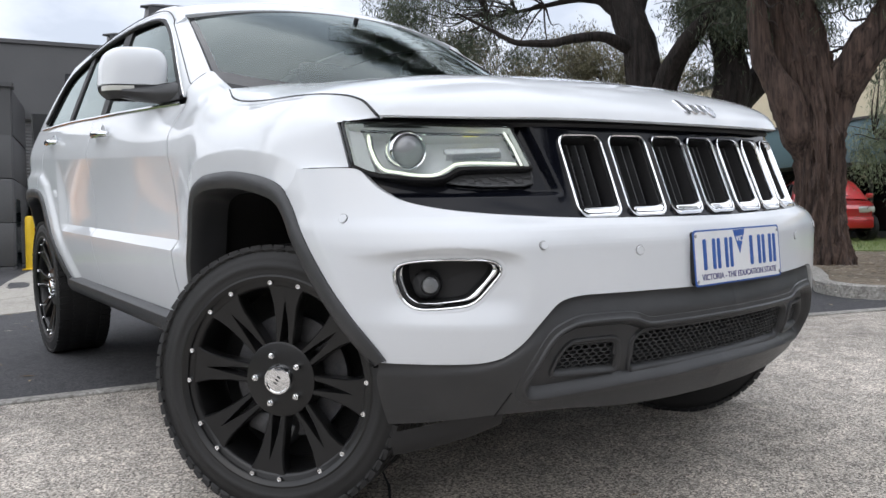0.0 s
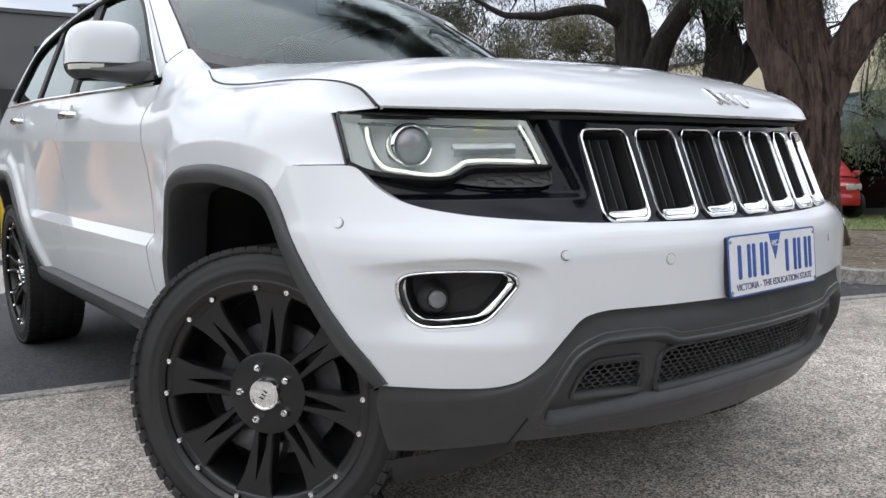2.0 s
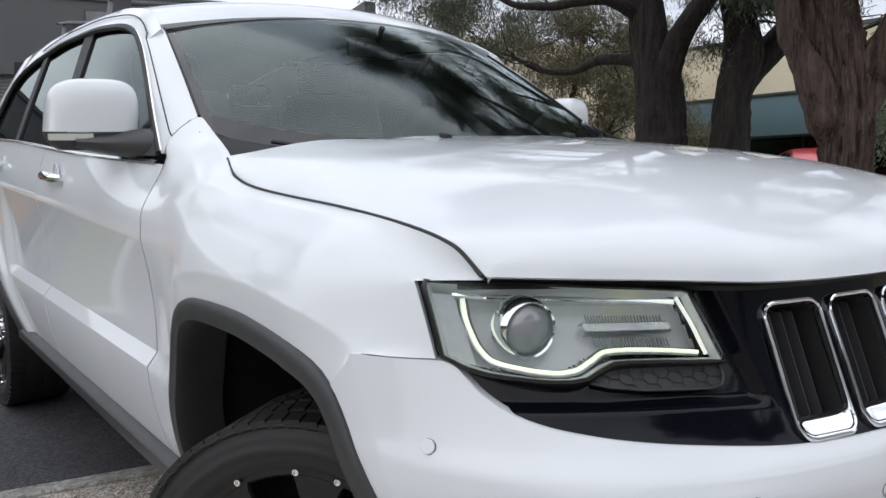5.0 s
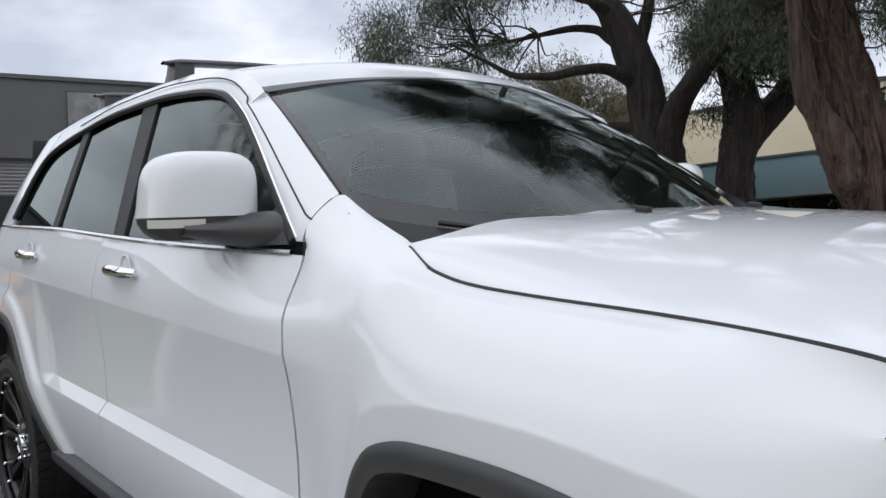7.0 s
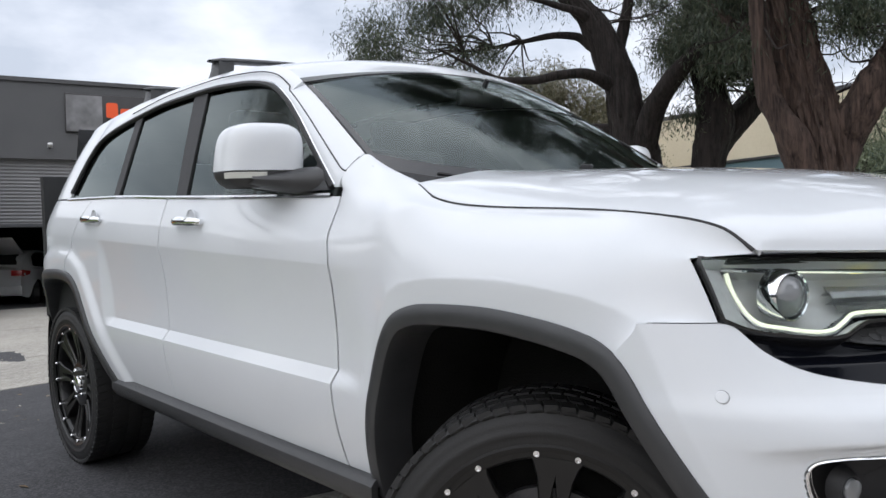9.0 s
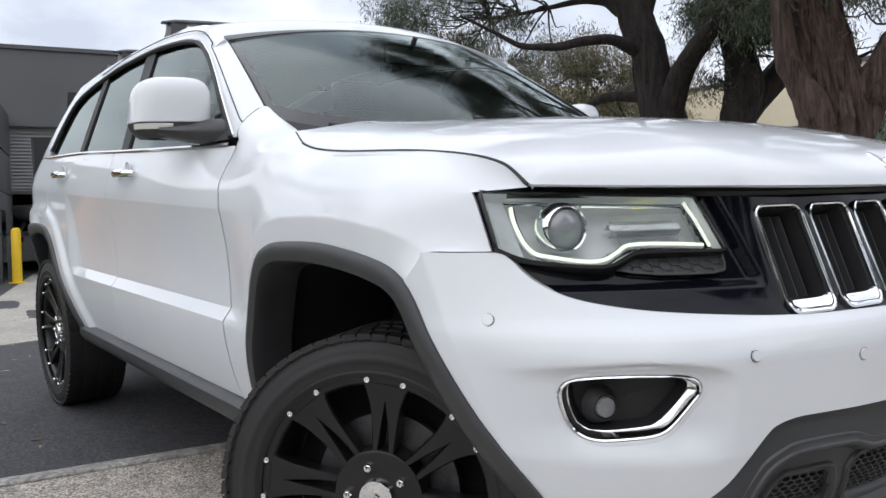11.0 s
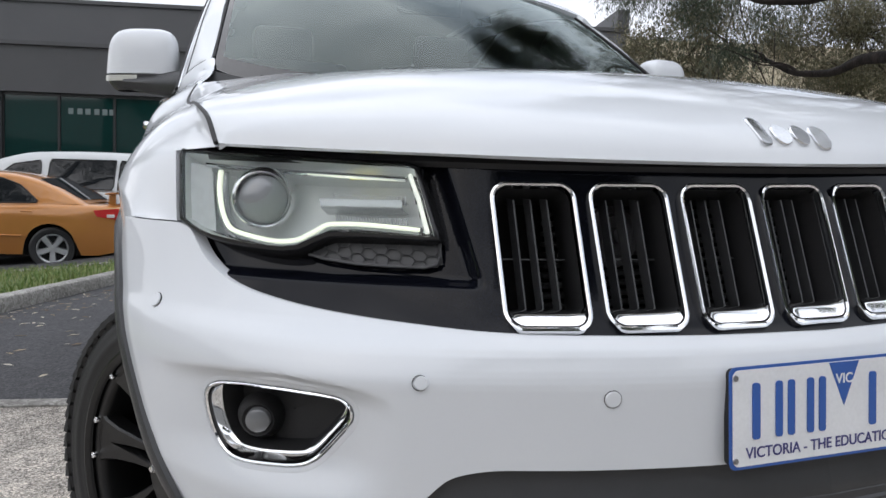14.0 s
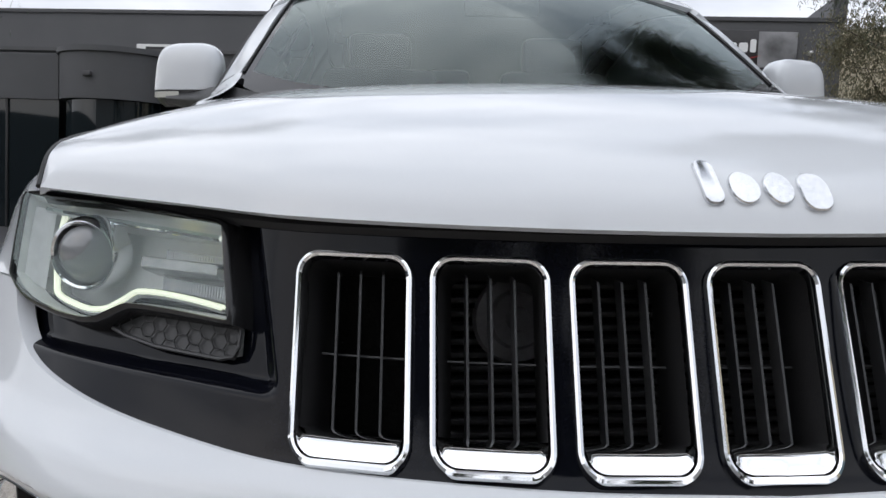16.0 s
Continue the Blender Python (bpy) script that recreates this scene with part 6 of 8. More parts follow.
def blades(name, label, count, place, seed, h0, h1, colors):
    rng = np.random.default_rng(seed)
    g = Geo()
    for _ in range(count):
        x, y = place(rng)
        z = float(ground_z(x, y)) + 0.08
        a, h = rng.uniform(0, 6.28), rng.uniform(h0, h1)
        lx, ly = rng.normal(0, 0.35, 2) * h
        w = rng.uniform(0.003, 0.006)
        dx, dy = math.cos(a) * w, math.sin(a) * w
        n = len(g.v)
        g.v += [(x - dx, y - dy, z), (x + dx, y + dy, z), (x + lx * 0.4 + dx * 0.7, y + ly * 0.4 + dy * 0.7, z + h * 0.6), (x + lx * 0.4 - dx * 0.7, y + ly * 0.4 - dy * 0.7, z + h * 0.6), (x + lx, y + ly, z + h)]
        g.f += [(n, n + 1, n + 2, n + 3), (n + 3, n + 2, n + 4)]
    return tagged(part(name, g, colors, sharp=0), label, "grass", kind="stuff")


def island_mat(name, stops, rough=0.6, translucent=0.0):
    m = base_mat(name, stops[0], rough)
    n, l = m.node_tree.nodes, m.node_tree.links
    ge, ra = n.new("ShaderNodeNewGeometry"), n.new("ShaderNodeValToRGB")
    while len(ra.color_ramp.elements) < len(stops):
        ra.color_ramp.elements.new(0.5)
    for k, (e, c) in enumerate(zip(ra.color_ramp.elements, stops)):
        e.position, e.color = k / (len(stops) - 1), (*c, 1)
    l.new(ge.outputs["Random Per Island"], ra.inputs["Fac"])
    l.new(ra.outputs["Color"], n["Principled BSDF"].inputs["Base Color"])
    return m


GRASS = island_mat("grass_blades", [(0.06, 0.11, 0.02), (0.11, 0.18, 0.035), (0.19, 0.24, 0.07), (0.26, 0.26, 0.12)])


def in_left(rng):
    while True:
        t, d = rng.uniform(0.12, 0.86), rng.uniform(0, 1) ** 1.3
        a = fl(t)
        x, y = a[0] - 0.10 - d * 5.0, a[1] + 0.03 + d * 0.8
        if y < 10.6:
            return x, y


blades("grass_tufts", "short green grass blades of the lawn", 16000, in_left, 5, 0.03, 0.09, GRASS)
blades("grass_tufts", "mown green grass blades of the nature strip", 9000, lambda r: (r.uniform(9.8, 20), r.uniform(0.5, 9.5)), 6, 0.03, 0.10, GRASS)
LITTER = island_mat("dry_leaves", [(0.10, 0.06, 0.03), (0.22, 0.15, 0.08), (0.42, 0.36, 0.27), (0.55, 0.52, 0.46)], 0.8)


def litter(name, label, count, place, seed, size, lift):
    rng = np.random.default_rng(seed)
    g = Geo()
    for _ in range(count):
        x, y = place(rng)
        z, a, s = float(ground_z(x, y)) + lift, rng.uniform(0, 6.28), rng.uniform(0.5, 1.2) * size
        c, d = math.cos(a), math.sin(a)
        n = len(g.v)
        for u, v, h in ((-1, 0, 0.0), (0, 0.30, 0.1), (1, 0, 0.0), (0, -0.30, 0.1)):
            g.v.append((x + s * (u * c - v * d), y + s * (u * d + v * c), z + 0.002 + h * s * rng.uniform(0.2, 1.0)))
        g.f.append((n, n + 1, n + 2, n + 3))
    return tagged(part(name, g, LITTER, sharp=0), label, "leaves", kind="stuff")


def on_lot(r):
    t, d = r.uniform(0.1, 0.62), abs(r.normal(0, 0.55))
    a = fl(t)
    return a[0] + 0.12 + d, a[1] - 0.05 * d


litter("leaf_litter", "pale dry leaves scattered along the kerb on asphalt", 420, on_lot, 7, 0.035, 0.0)
litter("leaf_litter", "brown leaf litter under the street trees", 2600, lambda r: (r.normal(7.4, 1.4), r.normal(2.6, 1.6)), 8, 0.045, 0.09)
litter("leaf_litter", "few fallen leaves on the concrete crossover", 60, lambda r: (r.uniform(-3, 3.5), r.uniform(-2.0, 1.3)), 9, 0.02, 0.006)

# ---- grey warehouse with office block ----
YARD = Matrix.Translation((0, 18.4, 0)) @ pose(0, 0, 0, 0, 0, -14)
WALL_GREY = noise_mat("dark_grey_cladding", (0.075, 0.076, 0.08), (0.098, 0.099, 0.103), 0.7, 0.8, 40, 0.08)
BAND_GREY = noise_mat("charcoal_panel", (0.055, 0.056, 0.06), (0.075, 0.076, 0.08), 0.65, 0.9, 50, 0.06)
CAP_GREY = noise_mat("parapet_cap", (0.05, 0.05, 0.053), (0.07, 0.07, 0.074), 0.5, 3, 60, 0.05)
SHUTTER = noise_mat("grey_shutter_steel", (0.16, 0.16, 0.165), (0.20, 0.20, 0.205), 0.45, 2, 80, 0.05)
TEAL = base_mat("teal_tinted_glass", (0.006, 0.030, 0.027), 0.04, 0.0, 0.0)
DARK_GLASS = base_mat("dark_shop_glass", (0.008, 0.012, 0.014), 0.04, 0.0, 0.0)
DARK_ROOM = noise_mat("unlit_workshop_wall", (0.03, 0.03, 0.03), (0.05, 0.05, 0.05), 0.9, 1, 20, 0.05)
FLOOR_IN = noise_mat("workshop_floor", (0.12, 0.12, 0.115), (0.18, 0.18, 0.17), 0.6, 1.2, 30, 0.05)
wh = thing("warehouse", "dark grey clad warehouse with half-open roller shutter", "warehouse", YARD)


def slab(name, x0, x1, y0, y1, z0, z1, material, parent, label="", bevel=0.0):
    return part(name, Geo().box((x1 - x0, y1 - y0, z1 - z0), pose((x0 + x1) / 2, (y0 + y1) / 2, (z0 + z1) / 2), bevel), material, parent, label)


slab("wall", -16, 1.35, 0, 0.25, -0.6, 5.08, WALL_GREY, wh)
slab("wall", 1.35, 6.2, 0, 0.25, 3.38, 5.08, WALL_GREY, wh)
slab("wall", 6.2, 10.28, 0, 0.25, -0.4, 5.08, WALL_GREY, wh)
slab("wall", 10.05, 10.28, 0.25, 14, -0.4, 5.05, WALL_GREY, wh)
slab("roof", -16, 10.0, 0.3, 14, 4.8, 4.95, CAP_GREY, wh)
slab("parapet_cap", -16, 10.34, -0.05, 0.32, 5.08, 5.17, CAP_GREY, wh)
for z in (1.25, 2.5, 3.75):
    slab("panel_joint", 6.25, 10.2, -0.006, 0.01, z, z + 0.012, CAP_GREY, wh)
slab("fin_wall", 10.0, 10.3, -0.1, 6.0, 5.17, 5.62, CAP_GREY, wh)
curtain = [[(x, 0.12 + 0.018 * (k % 2), 1.93 + 0.0385 * k) for x in (1.4, 3.0, 4.6, 6.15)] for k in range(39)]
sh = part("roller_shutter", Geo().grid(np.array(curtain)), SHUTTER, wh, "corrugated grey roller shutter, half raised", sharp=15)
slab("bottom_rail", 1.4, 6.15, 0.09, 0.17, 1.88, 1.95, CAP_GREY, sh)
slab("door_jamb", 1.35, 1.45, -0.02, 0.3, -0.2, 3.4, CAP_GREY, wh)
slab("door_jamb", 6.12, 6.22, -0.02, 0.3, -0.2, 3.4, CAP_GREY, wh)
slab("workshop_floor", 1.0, 9.9, 0.0, 13.8, -0.12, 0.03, FLOOR_IN, wh)
slab("workshop_wall", 1.0, 9.9, 13.6, 13.8, 0, 4.8, DARK_ROOM, wh)
slab("workshop_wall", 0.9, 1.0, 0.3, 13.8, 0, 4.8, DARK_ROOM, wh)
slab("workshop_ceiling", 1.0, 9.9, 0.3, 13.8, 4.6, 4.7, DARK_ROOM, wh)
# sign board
SIGN_DARK = noise_mat("sign_dark_panel", (0.018, 0.016, 0.017), (0.030, 0.028, 0.029), 0.35, 0.8, 8, 0.0)
SIGN_GREY = noise_mat("sign_grey_picture", (0.03, 0.03, 0.031), (0.30, 0.30, 0.31), 0.4, 1.1, 2.0, 0.0, spread=(0.35, 0.62))
ORANGE = base_mat("sign_orange", (0.85, 0.10, 0.02), 0.45)
SIGN_WHITE = base_mat("sign_white", (0.75, 0.75, 0.75), 0.45)
SIGN_RED = base_mat("sign_red", (0.55, 0.03, 0.03), 0.45)
sg2 = part("sign_board", Geo().box((5.84, 0.05, 0.88), pose(6.40, -0.03, 4.43), 0.01), SIGN_DARK, wh, "dark sign board with orange and white bars")
slab("sign_picture", 3.50, 4.25, -0.062, -0.05, 4.02, 4.84, SIGN_GREY, sg2)
slab("sign_picture", 8.45, 9.30, -0.062, -0.05, 4.02, 4.84, SIGN_GREY, sg2)
for x0, x1, z0, z1, mt in ((4.33, 4.58, 4.35, 4.70, ORANGE), (4.63, 4.88, 4.35, 4.58, ORANGE), (4.93, 5.18, 4.35, 4.58, ORANGE), (5.23, 5.31, 4.35, 4.70, ORANGE), (5.36, 5.60, 4.35, 4.58, ORANGE), (4.38, 5.62, 4.16, 4.27, SIGN_WHITE), (7.20, 7.42, 4.36, 4.70, SIGN_WHITE), (7.47, 7.53, 4.36, 4.68, SIGN_WHITE), (7.58, 7.70, 4.36, 4.58, SIGN_WHITE), (7.75, 7.97, 4.36, 4.58, SIGN_WHITE), (8.02, 8.22, 4.36, 4.58, SIGN_WHITE), (8.27, 8.40, 4.36, 4.66, SIGN_WHITE)):
    part("sign_bar", Geo().prism(rounded((x0 + x1) / 2, (z0 + z1) / 2, x1 - x0, z1 - z0, min(0.05, (x1 - x0) * 0.3), 5), 0.015, pose(0, -0.056, 0, 90, 0, 0)), mt, sg2)
swoosh = np.array([(lerp(7.1, 8.5, t), -0.066, 4.24 - 0.10 * math.sin(t * 2.6) + 0.10 * t * t) for t in np.linspace(0, 1, 16)])
part("sign_swoosh", Geo().tube(swoosh, 0.028 * np.sin(np.linspace(0.15, 3.0, 16)) + 0.004, 6, flat=0.4), SIGN_RED, sg2)
for x, z in ((3.16, 3.68), (9.58, 4.36)):
    lam = part("wall_lamp", Geo().box((0.10, 0.16, 0.05), pose(x, -0.10, z, -20, 0, 0), 0.015), SIGN_WHITE, wh)
    part("lamp_bracket", Geo().tube([(x, 0.0, z - 0.06), (x, -0.06, z - 0.02)], 0.02, 8), CAP_GREY, lam)

# office block in front of the shed
office = thing("office_block", "charcoal panelled office block with teal tinted windows", "office", Matrix.Translation((0, 15.5, 0)) @ pose(0, 0, 0, 0, 0, -14))
slab("fascia", -4.7, 0.75, 0, 0.25, 2.66, 3.60, BAND_GREY, office)
slab("fascia", -18, -8.1, 0, 0.25, 2.50, 3.52, BAND_GREY, office)
slab("fascia", -5.5, -4.7, 0, 0.25, 2.55, 3.60, BAND_GREY, office)
slab("fascia_cap", -18, 0.80, -0.06, 0.3, 3.60, 3.68, CAP_GREY, office)
slab("flat_roof", -18, 0.7, 0.25, 2.7, 3.3, 3.42, CAP_GREY, office)
for k in range(4):
    slab("wall_panel", -0.06, 0.75, 0.0, 0.24, -0.75 + 0.86 * k, 0.095 + 0.86 * k, WALL_GREY, office, bevel=0.006)
for k in range(4):
    slab("side_panel", 0.51, 0.75, 0.26, 2.75, -0.75 + 0.86 * k, 0.095 + 0.86 * k, WALL_GREY, office, bevel=0.006)
slab("side_fascia", 0.50, 0.76, 0.25, 2.76, 2.70, 3.60, BAND_GREY, office)
slab("side_doorway", 0.745, 0.762, 0.5, 1.3, -0.5, 1.45, DARK_GLASS, office)
slab("wall_panel", -5.0, -4.35, 0.0, 0.24, -0.8, 2.66, WALL_GREY, office)
slab("plinth", -4.35, -0.06, 0.02, 0.24, -0.8, 0.05, BAND_GREY, office)
FRAME = noise_mat("dark_window_frame", (0.012, 0.013, 0.014), (0.02, 0.02, 0.022), 0.4, 5, 60, 0.02)
xs = [-4.35, -3.24, -2.13, -1.10, -0.06]
for a, b in zip(xs[:-1], xs[1:]):
    w = part("window", Geo().box((b - a, 0.05, 0.05), pose((a + b) / 2, 0.12, 2.63)).box((0.05, 0.05, 2.6), pose(a + 0.02, 0.12, 1.34)).box((b - a, 0.05, 0.05), pose((a + b) / 2, 0.12, 0.07)), FRAME, office)
    slab("pane", a + 0.045, b - 0.01, 0.125, 0.14, 0.09, 2.61, TEAL, w)
# pale grey bars in place of unreadable reversed lettering on the pane
for x in (-3.04, -2.86, -2.70, -2.52, -2.36, -2.22):
    slab("window_mark", x, x + 0.10, 0.118, 0.124, 2.25, 2.37, noise_mat("window_mark_grey", (0.12, 0.16, 0.16), (0.18, 0.22, 0.22), 0.5, 4, 40), office)
slab("pane", -18, -8.15, 0.10, 0.12, -0.6, 2.5, DARK_GLASS, office)
for x in np.arange(-17, -8, 1.5):
    slab("mullion", float(x), float(x) + 0.06, 0.06, 0.14, -0.6, 2.5, FRAME, office)
part("entry_drum", Geo().lathe([(1.30, 2.48), (1.36, 2.48), (1.36, 3.50), (1.42, 3.50), (1.42, 3.62), (1.30, 3.62)], 48, pose(-6.8, 0.55, 0)), BAND_GREY, office, "curved charcoal entry canopy")
part("entry_glass", Geo().lathe([(1.22, -0.6), (1.22, 2.5)], 40, pose(-6.8, 0.55, 0)), DARK_GLASS, office)
part("drum_soffit", Geo().lathe([(0.01, 2.49), (1.34, 2.49)], 40, pose(-6.8, 0.55, 0)), CAP_GREY, office)
part("wall_light", Geo().box((0.20, 0.10, 0.10), pose(-6.8, -0.86, 3.0), 0.02), CAP_GREY, office)
ac = thing("air_conditioner", "white rooftop air conditioner box with dark grille", "air conditioner", office.matrix_basis @ pose(-6.15, 0.9, 3.42))
AC_WHITE = noise_mat("enamelled_steel", (0.55, 0.55, 0.54), (0.68, 0.68, 0.67), 0.4, 4, 60)
part("casing", Geo().box((0.85, 0.45, 0.48), pose(0, 0, 0.26), 0.02), AC_WHITE, ac)
part("fan_grille", Geo().box((0.48, 0.02, 0.34), pose(0.06, -0.228, 0.27), 0.005), PLASTIC_DARK, ac)
for x in (-0.3, 0.3):
    part("foot", Geo().box((0.06, 0.4, 0.03), pose(x, 0, 0.015)), CAP_GREY, ac)
bol = thing("bollard", "bright yellow steel bollard beside the office corner", "bollard", office.matrix_basis @ pose(1.05, -0.25, 0) @ pose(0, 0, float(ground_z(1.0, 15.2)) + 0.0))
YELLOW = noise_mat("safety_yellow", (0.62, 0.40, 0.01), (0.78, 0.52, 0.02), 0.45, 6, 80, 0.02)
part("post", Geo().lathe([(0.085, 0.0), (0.085, 0.98), (0.075, 1.02), (0.04, 1.04), (0.001, 1.045)], 24), YELLOW, bol)
part("base_ring", Geo().lathe([(0.15, 0.0), (0.15, 0.02), (0.085, 0.03)], 24), YELLOW, bol)

# ---- cream factory and blue-fronted unit beyond the trees ----
CREAM = noise_mat("cream_tilt_slab", (0.56, 0.49, 0.35), (0.66, 0.59, 0.44), 0.8, 0.7, 30, 0.05)
BLUE = noise_mat("blue_grey_fascia", (0.10, 0.17, 0.20), (0.13, 0.21, 0.245), 0.6, 1.0, 30, 0.03)
factory = thing("cream_factory", "cream painted concrete factory wall behind the trees", "factory")
part("wall", Geo().box((16, 0.3, 6.0), Matrix.Translation((18.4, 16.0, 2.4)) @ pose(0, 0, 0, 0, 0, -16)), CREAM, factory)
for k in range(5):
    part("panel_joint", Geo().box((0.03, 0.02, 6.0), Matrix.Translation((18.4, 16.0, 2.4)) @ pose(0, 0, 0, 0, 0, -16) @ pose(-6 + 3 * k, -0.155, 0)), noise_mat("joint_sealant", (0.40, 0.35, 0.25), (0.46, 0.40, 0.30), 0.8), factory)
part("wall", Geo().box((0.3, 34, 5.4), pose(21.5, 0, 2.6)), CREAM, factory)
part("parapet_cap", Geo().box((0.4, 34, 0.12), pose(21.5, 0, 5.34)), CAP_GREY, factory)
unit = thing("blue_fronted_unit", "low blue-grey fronted shop with dark glass", "shop")
part("fascia", Geo().box((1.8, 26, 1.0), pose(18.2, -0.3, 2.62), 0.02), BLUE, unit)
part("fascia_cap", Geo().box((1.9, 26.1, 0.06), pose(18.2, -0.3, 3.15)), CAP_GREY, unit)
part("shopfront", Geo().box((0.1, 25.8, 2.0), pose(18.6, -0.3, 1.15)), DARK_GLASS, unit)
for y in np.arange(-12, 12.5, 1.6):
    part("mullion", Geo().box((0.08, 0.07, 2.0), pose(18.52, float(y), 1.15)), FRAME, unit)
part("plinth", Geo().box((0.2, 25.8, 0.3), pose(18.55, -0.3, 0.32)), BAND_GREY, unit)
# unseen walls closing the street behind the camera; pale one added for bounce light
PALE_WALL = noise_mat("pale_bounce_grey", (0.36, 0.355, 0.34), (0.44, 0.435, 0.42), 0.85, 0.6, 30, 0.05)
tagged(part("street_bounce_wall", Geo().box((60, 0.4, 7.0), pose(-4, -18, 3.05)), PALE_WALL), "unseen pale wall across the street, added to bounce light onto the car", "wall", kind="structure")
tagged(part("wall_west", Geo().box((0.4, 60, 3.6), pose(-22, 0, 1.4)), WALL_GREY), "unseen plain grey wall beside the lot", "wall", kind="structure")

# ---- parked vehicles further off ----
def car_paint(name, dark, light, metal=0.3):
    return noise_mat(name, dark, light, 0.3, 2.0, 500, 0, metal, 1.0)


GOLD = car_paint("burnt_gold_paint", (0.42, 0.17, 0.035), (0.50, 0.21, 0.05))
SILVER_PAINT = car_paint("silver_paint", (0.42, 0.44, 0.45), (0.50, 0.52, 0.53))
WHITE_PAINT = car_paint("white_enamel", (0.68, 0.69, 0.70), (0.75, 0.76, 0.77), 0.0)
GREY_PAINT = car_paint("grey_paint", (0.16, 0.17, 0.18), (0.22, 0.23, 0.24))
RED_PAINT = car_paint("red_paint", (0.42, 0.012, 0.012), (0.55, 0.02, 0.02), 0.1)
CAR_GLASS = base_mat("dark_car_glass", (0.012, 0.014, 0.016), 0.03)
LAMP_RED = base_mat("red_lamp_plastic", (0.55, 0.03, 0.03), 0.15, 0, 1.0)
LAMP_CLEAR = base_mat("clear_lamp_plastic", (0.62, 0.60, 0.58), 0.12, 0, 1.0)
ALLOY = noise_mat("silver_alloy", (0.52, 0.53, 0.54), (0.64, 0.65, 0.66), 0.3, 20, 200, 0, 0.8)


def far_car(name, label, m, paint, length, half, sill, deck, roof, panes, yf, yr, wr, rear_glass, screen_glass, spoiler=False, open_gate=False, tall_lamp=False):
    """A parked car: y runs from nose to tail, its middle at the origin, standing on z 0."""
    c = thing(name, label, "car", m)
    top, rf = pchip(*zip(*deck)), pchip(*zip(*roof))
    ya, yb = roof[0][0], roof[-1][0]
    L = length / 2

    def plan(y):
        return half * (1 - 0.20 * smooth(L - 0.75, L + 0.05, abs(y)) ** 1.5 - 0.03 * (y / L) ** 2)

    def bottom(y):
        b = sill
        for yw in (yf, yr):
            d = abs(y - yw)
            R = wr + 0.055
            if d < R:
                b = max(b, wr + math.sqrt(R * R - d * d))
        return b + 0.06 * smooth(L - 0.35, L, abs(y))

    rows = []
    for y in np.linspace(-L, L, 76):
        w, t, b = plan(y), float(top(y)), bottom(y)
        lo = b + (t - b) * 0.0
        bow = 0.05 * (1 - smooth(L - 0.3, L, abs(y)))
        ys = y + 0
        sec = []
        for v in np.linspace(0, 1, 9):
            z = lerp(lo, t - 0.07, v)
            k = (z - 0.62) / 0.40
            sec.append((w - bow * k * k - 0.012 * smooth(0.80, 0.72, z / t), ys + (0.0 if abs(y) < L - 0.02 else -0.03 * np.sign(y) * k * k), z))
        x0 = sec[-1][0]
        sec += [(x0 - 0.02, ys, t - 0.035), (x0 - 0.07, ys, t - 0.008), (x0 * 0.55, ys, t + 0.012), (0, ys, t + 0.018)]
        rows.append(sec + [(-x, yy, z) for x, yy, z in sec[-2::-1]])
    body = Geo().grid(np.array(rows))
    n = len(rows[0])
    body.f += [tuple(range(n)), tuple(range(75 * n, 76 * n))[::-1]]
    part("body", body, paint, c)
    belt_z = lambda y: float(top(y)) - 0.02

    def cab_x(y, z):
        return plan(y) - 0.075 - 0.36 * max(z - float(top(y)), 0) - 0.06 * max(z - float(top(y)), 0) ** 2

    rows = []
    for y in np.linspace(ya, yb, 40):
        zr = float(rf(y))
        bz = belt_z(y)
        sec = [(cab_x(y, lerp(bz, zr - 0.05, v)), y, lerp(bz, max(zr - 0.05, bz), v)) for v in np.linspace(0, 1, 6)]
        xe = sec[-1][0]
        sec += [(xe - 0.025, y, max(zr - 0.02, bz)), (xe - 0.08, y, max(zr, bz)), (xe * 0.5, y, max(zr, bz) + 0.02), (0, y, max(zr, bz) + 0.03)]
        rows.append(sec + [(-x, yy, z) for x, yy, z in sec[-2::-1]])
    part("cabin", Geo().grid(np.array(rows)), paint, c)
    for pane in panes:
        pts = dense(pane, 36)
        for sx in (1, -1):
            P = [(sx * (cab_x(y, z) + 0.004), y, z) for y, z in pts]
            part("side_window", Geo().add(P + [(sx * (cab_x(*np.mean(pts, 0)) + 0.004), *np.mean(pts, 0))], [(i, (i + 1) % 36, 36) for i in range(36)]), CAR_GLASS, c)
            rim = np.array(P) + (sx * 0.001, 0, 0)
            part("window_surround", Geo().tube(rim, 0.011, 5, closed=True), PLASTIC_DARK, c)
    for (p0, p1), sgn in ((screen_glass, -1), (rear_glass, 1)):
        G = []
        for u in np.linspace(-1, 1, 15):
            row = []
            for v in np.linspace(0, 1, 6):
                y, z = lerp(p0[0], p1[0], v), lerp(p0[1], p1[1], v)
                row.append((u * (cab_x(min(max(y, ya), yb), z) - 0.07), y + sgn * (0.012 - 0.05 * u * u), z + 0.012 + 0.02 * (1 - u * u)))
            G.append(row)
        part("windscreen" if sgn < 0 else "rear_window", Geo().grid(np.array(G)), CAR_GLASS, c)
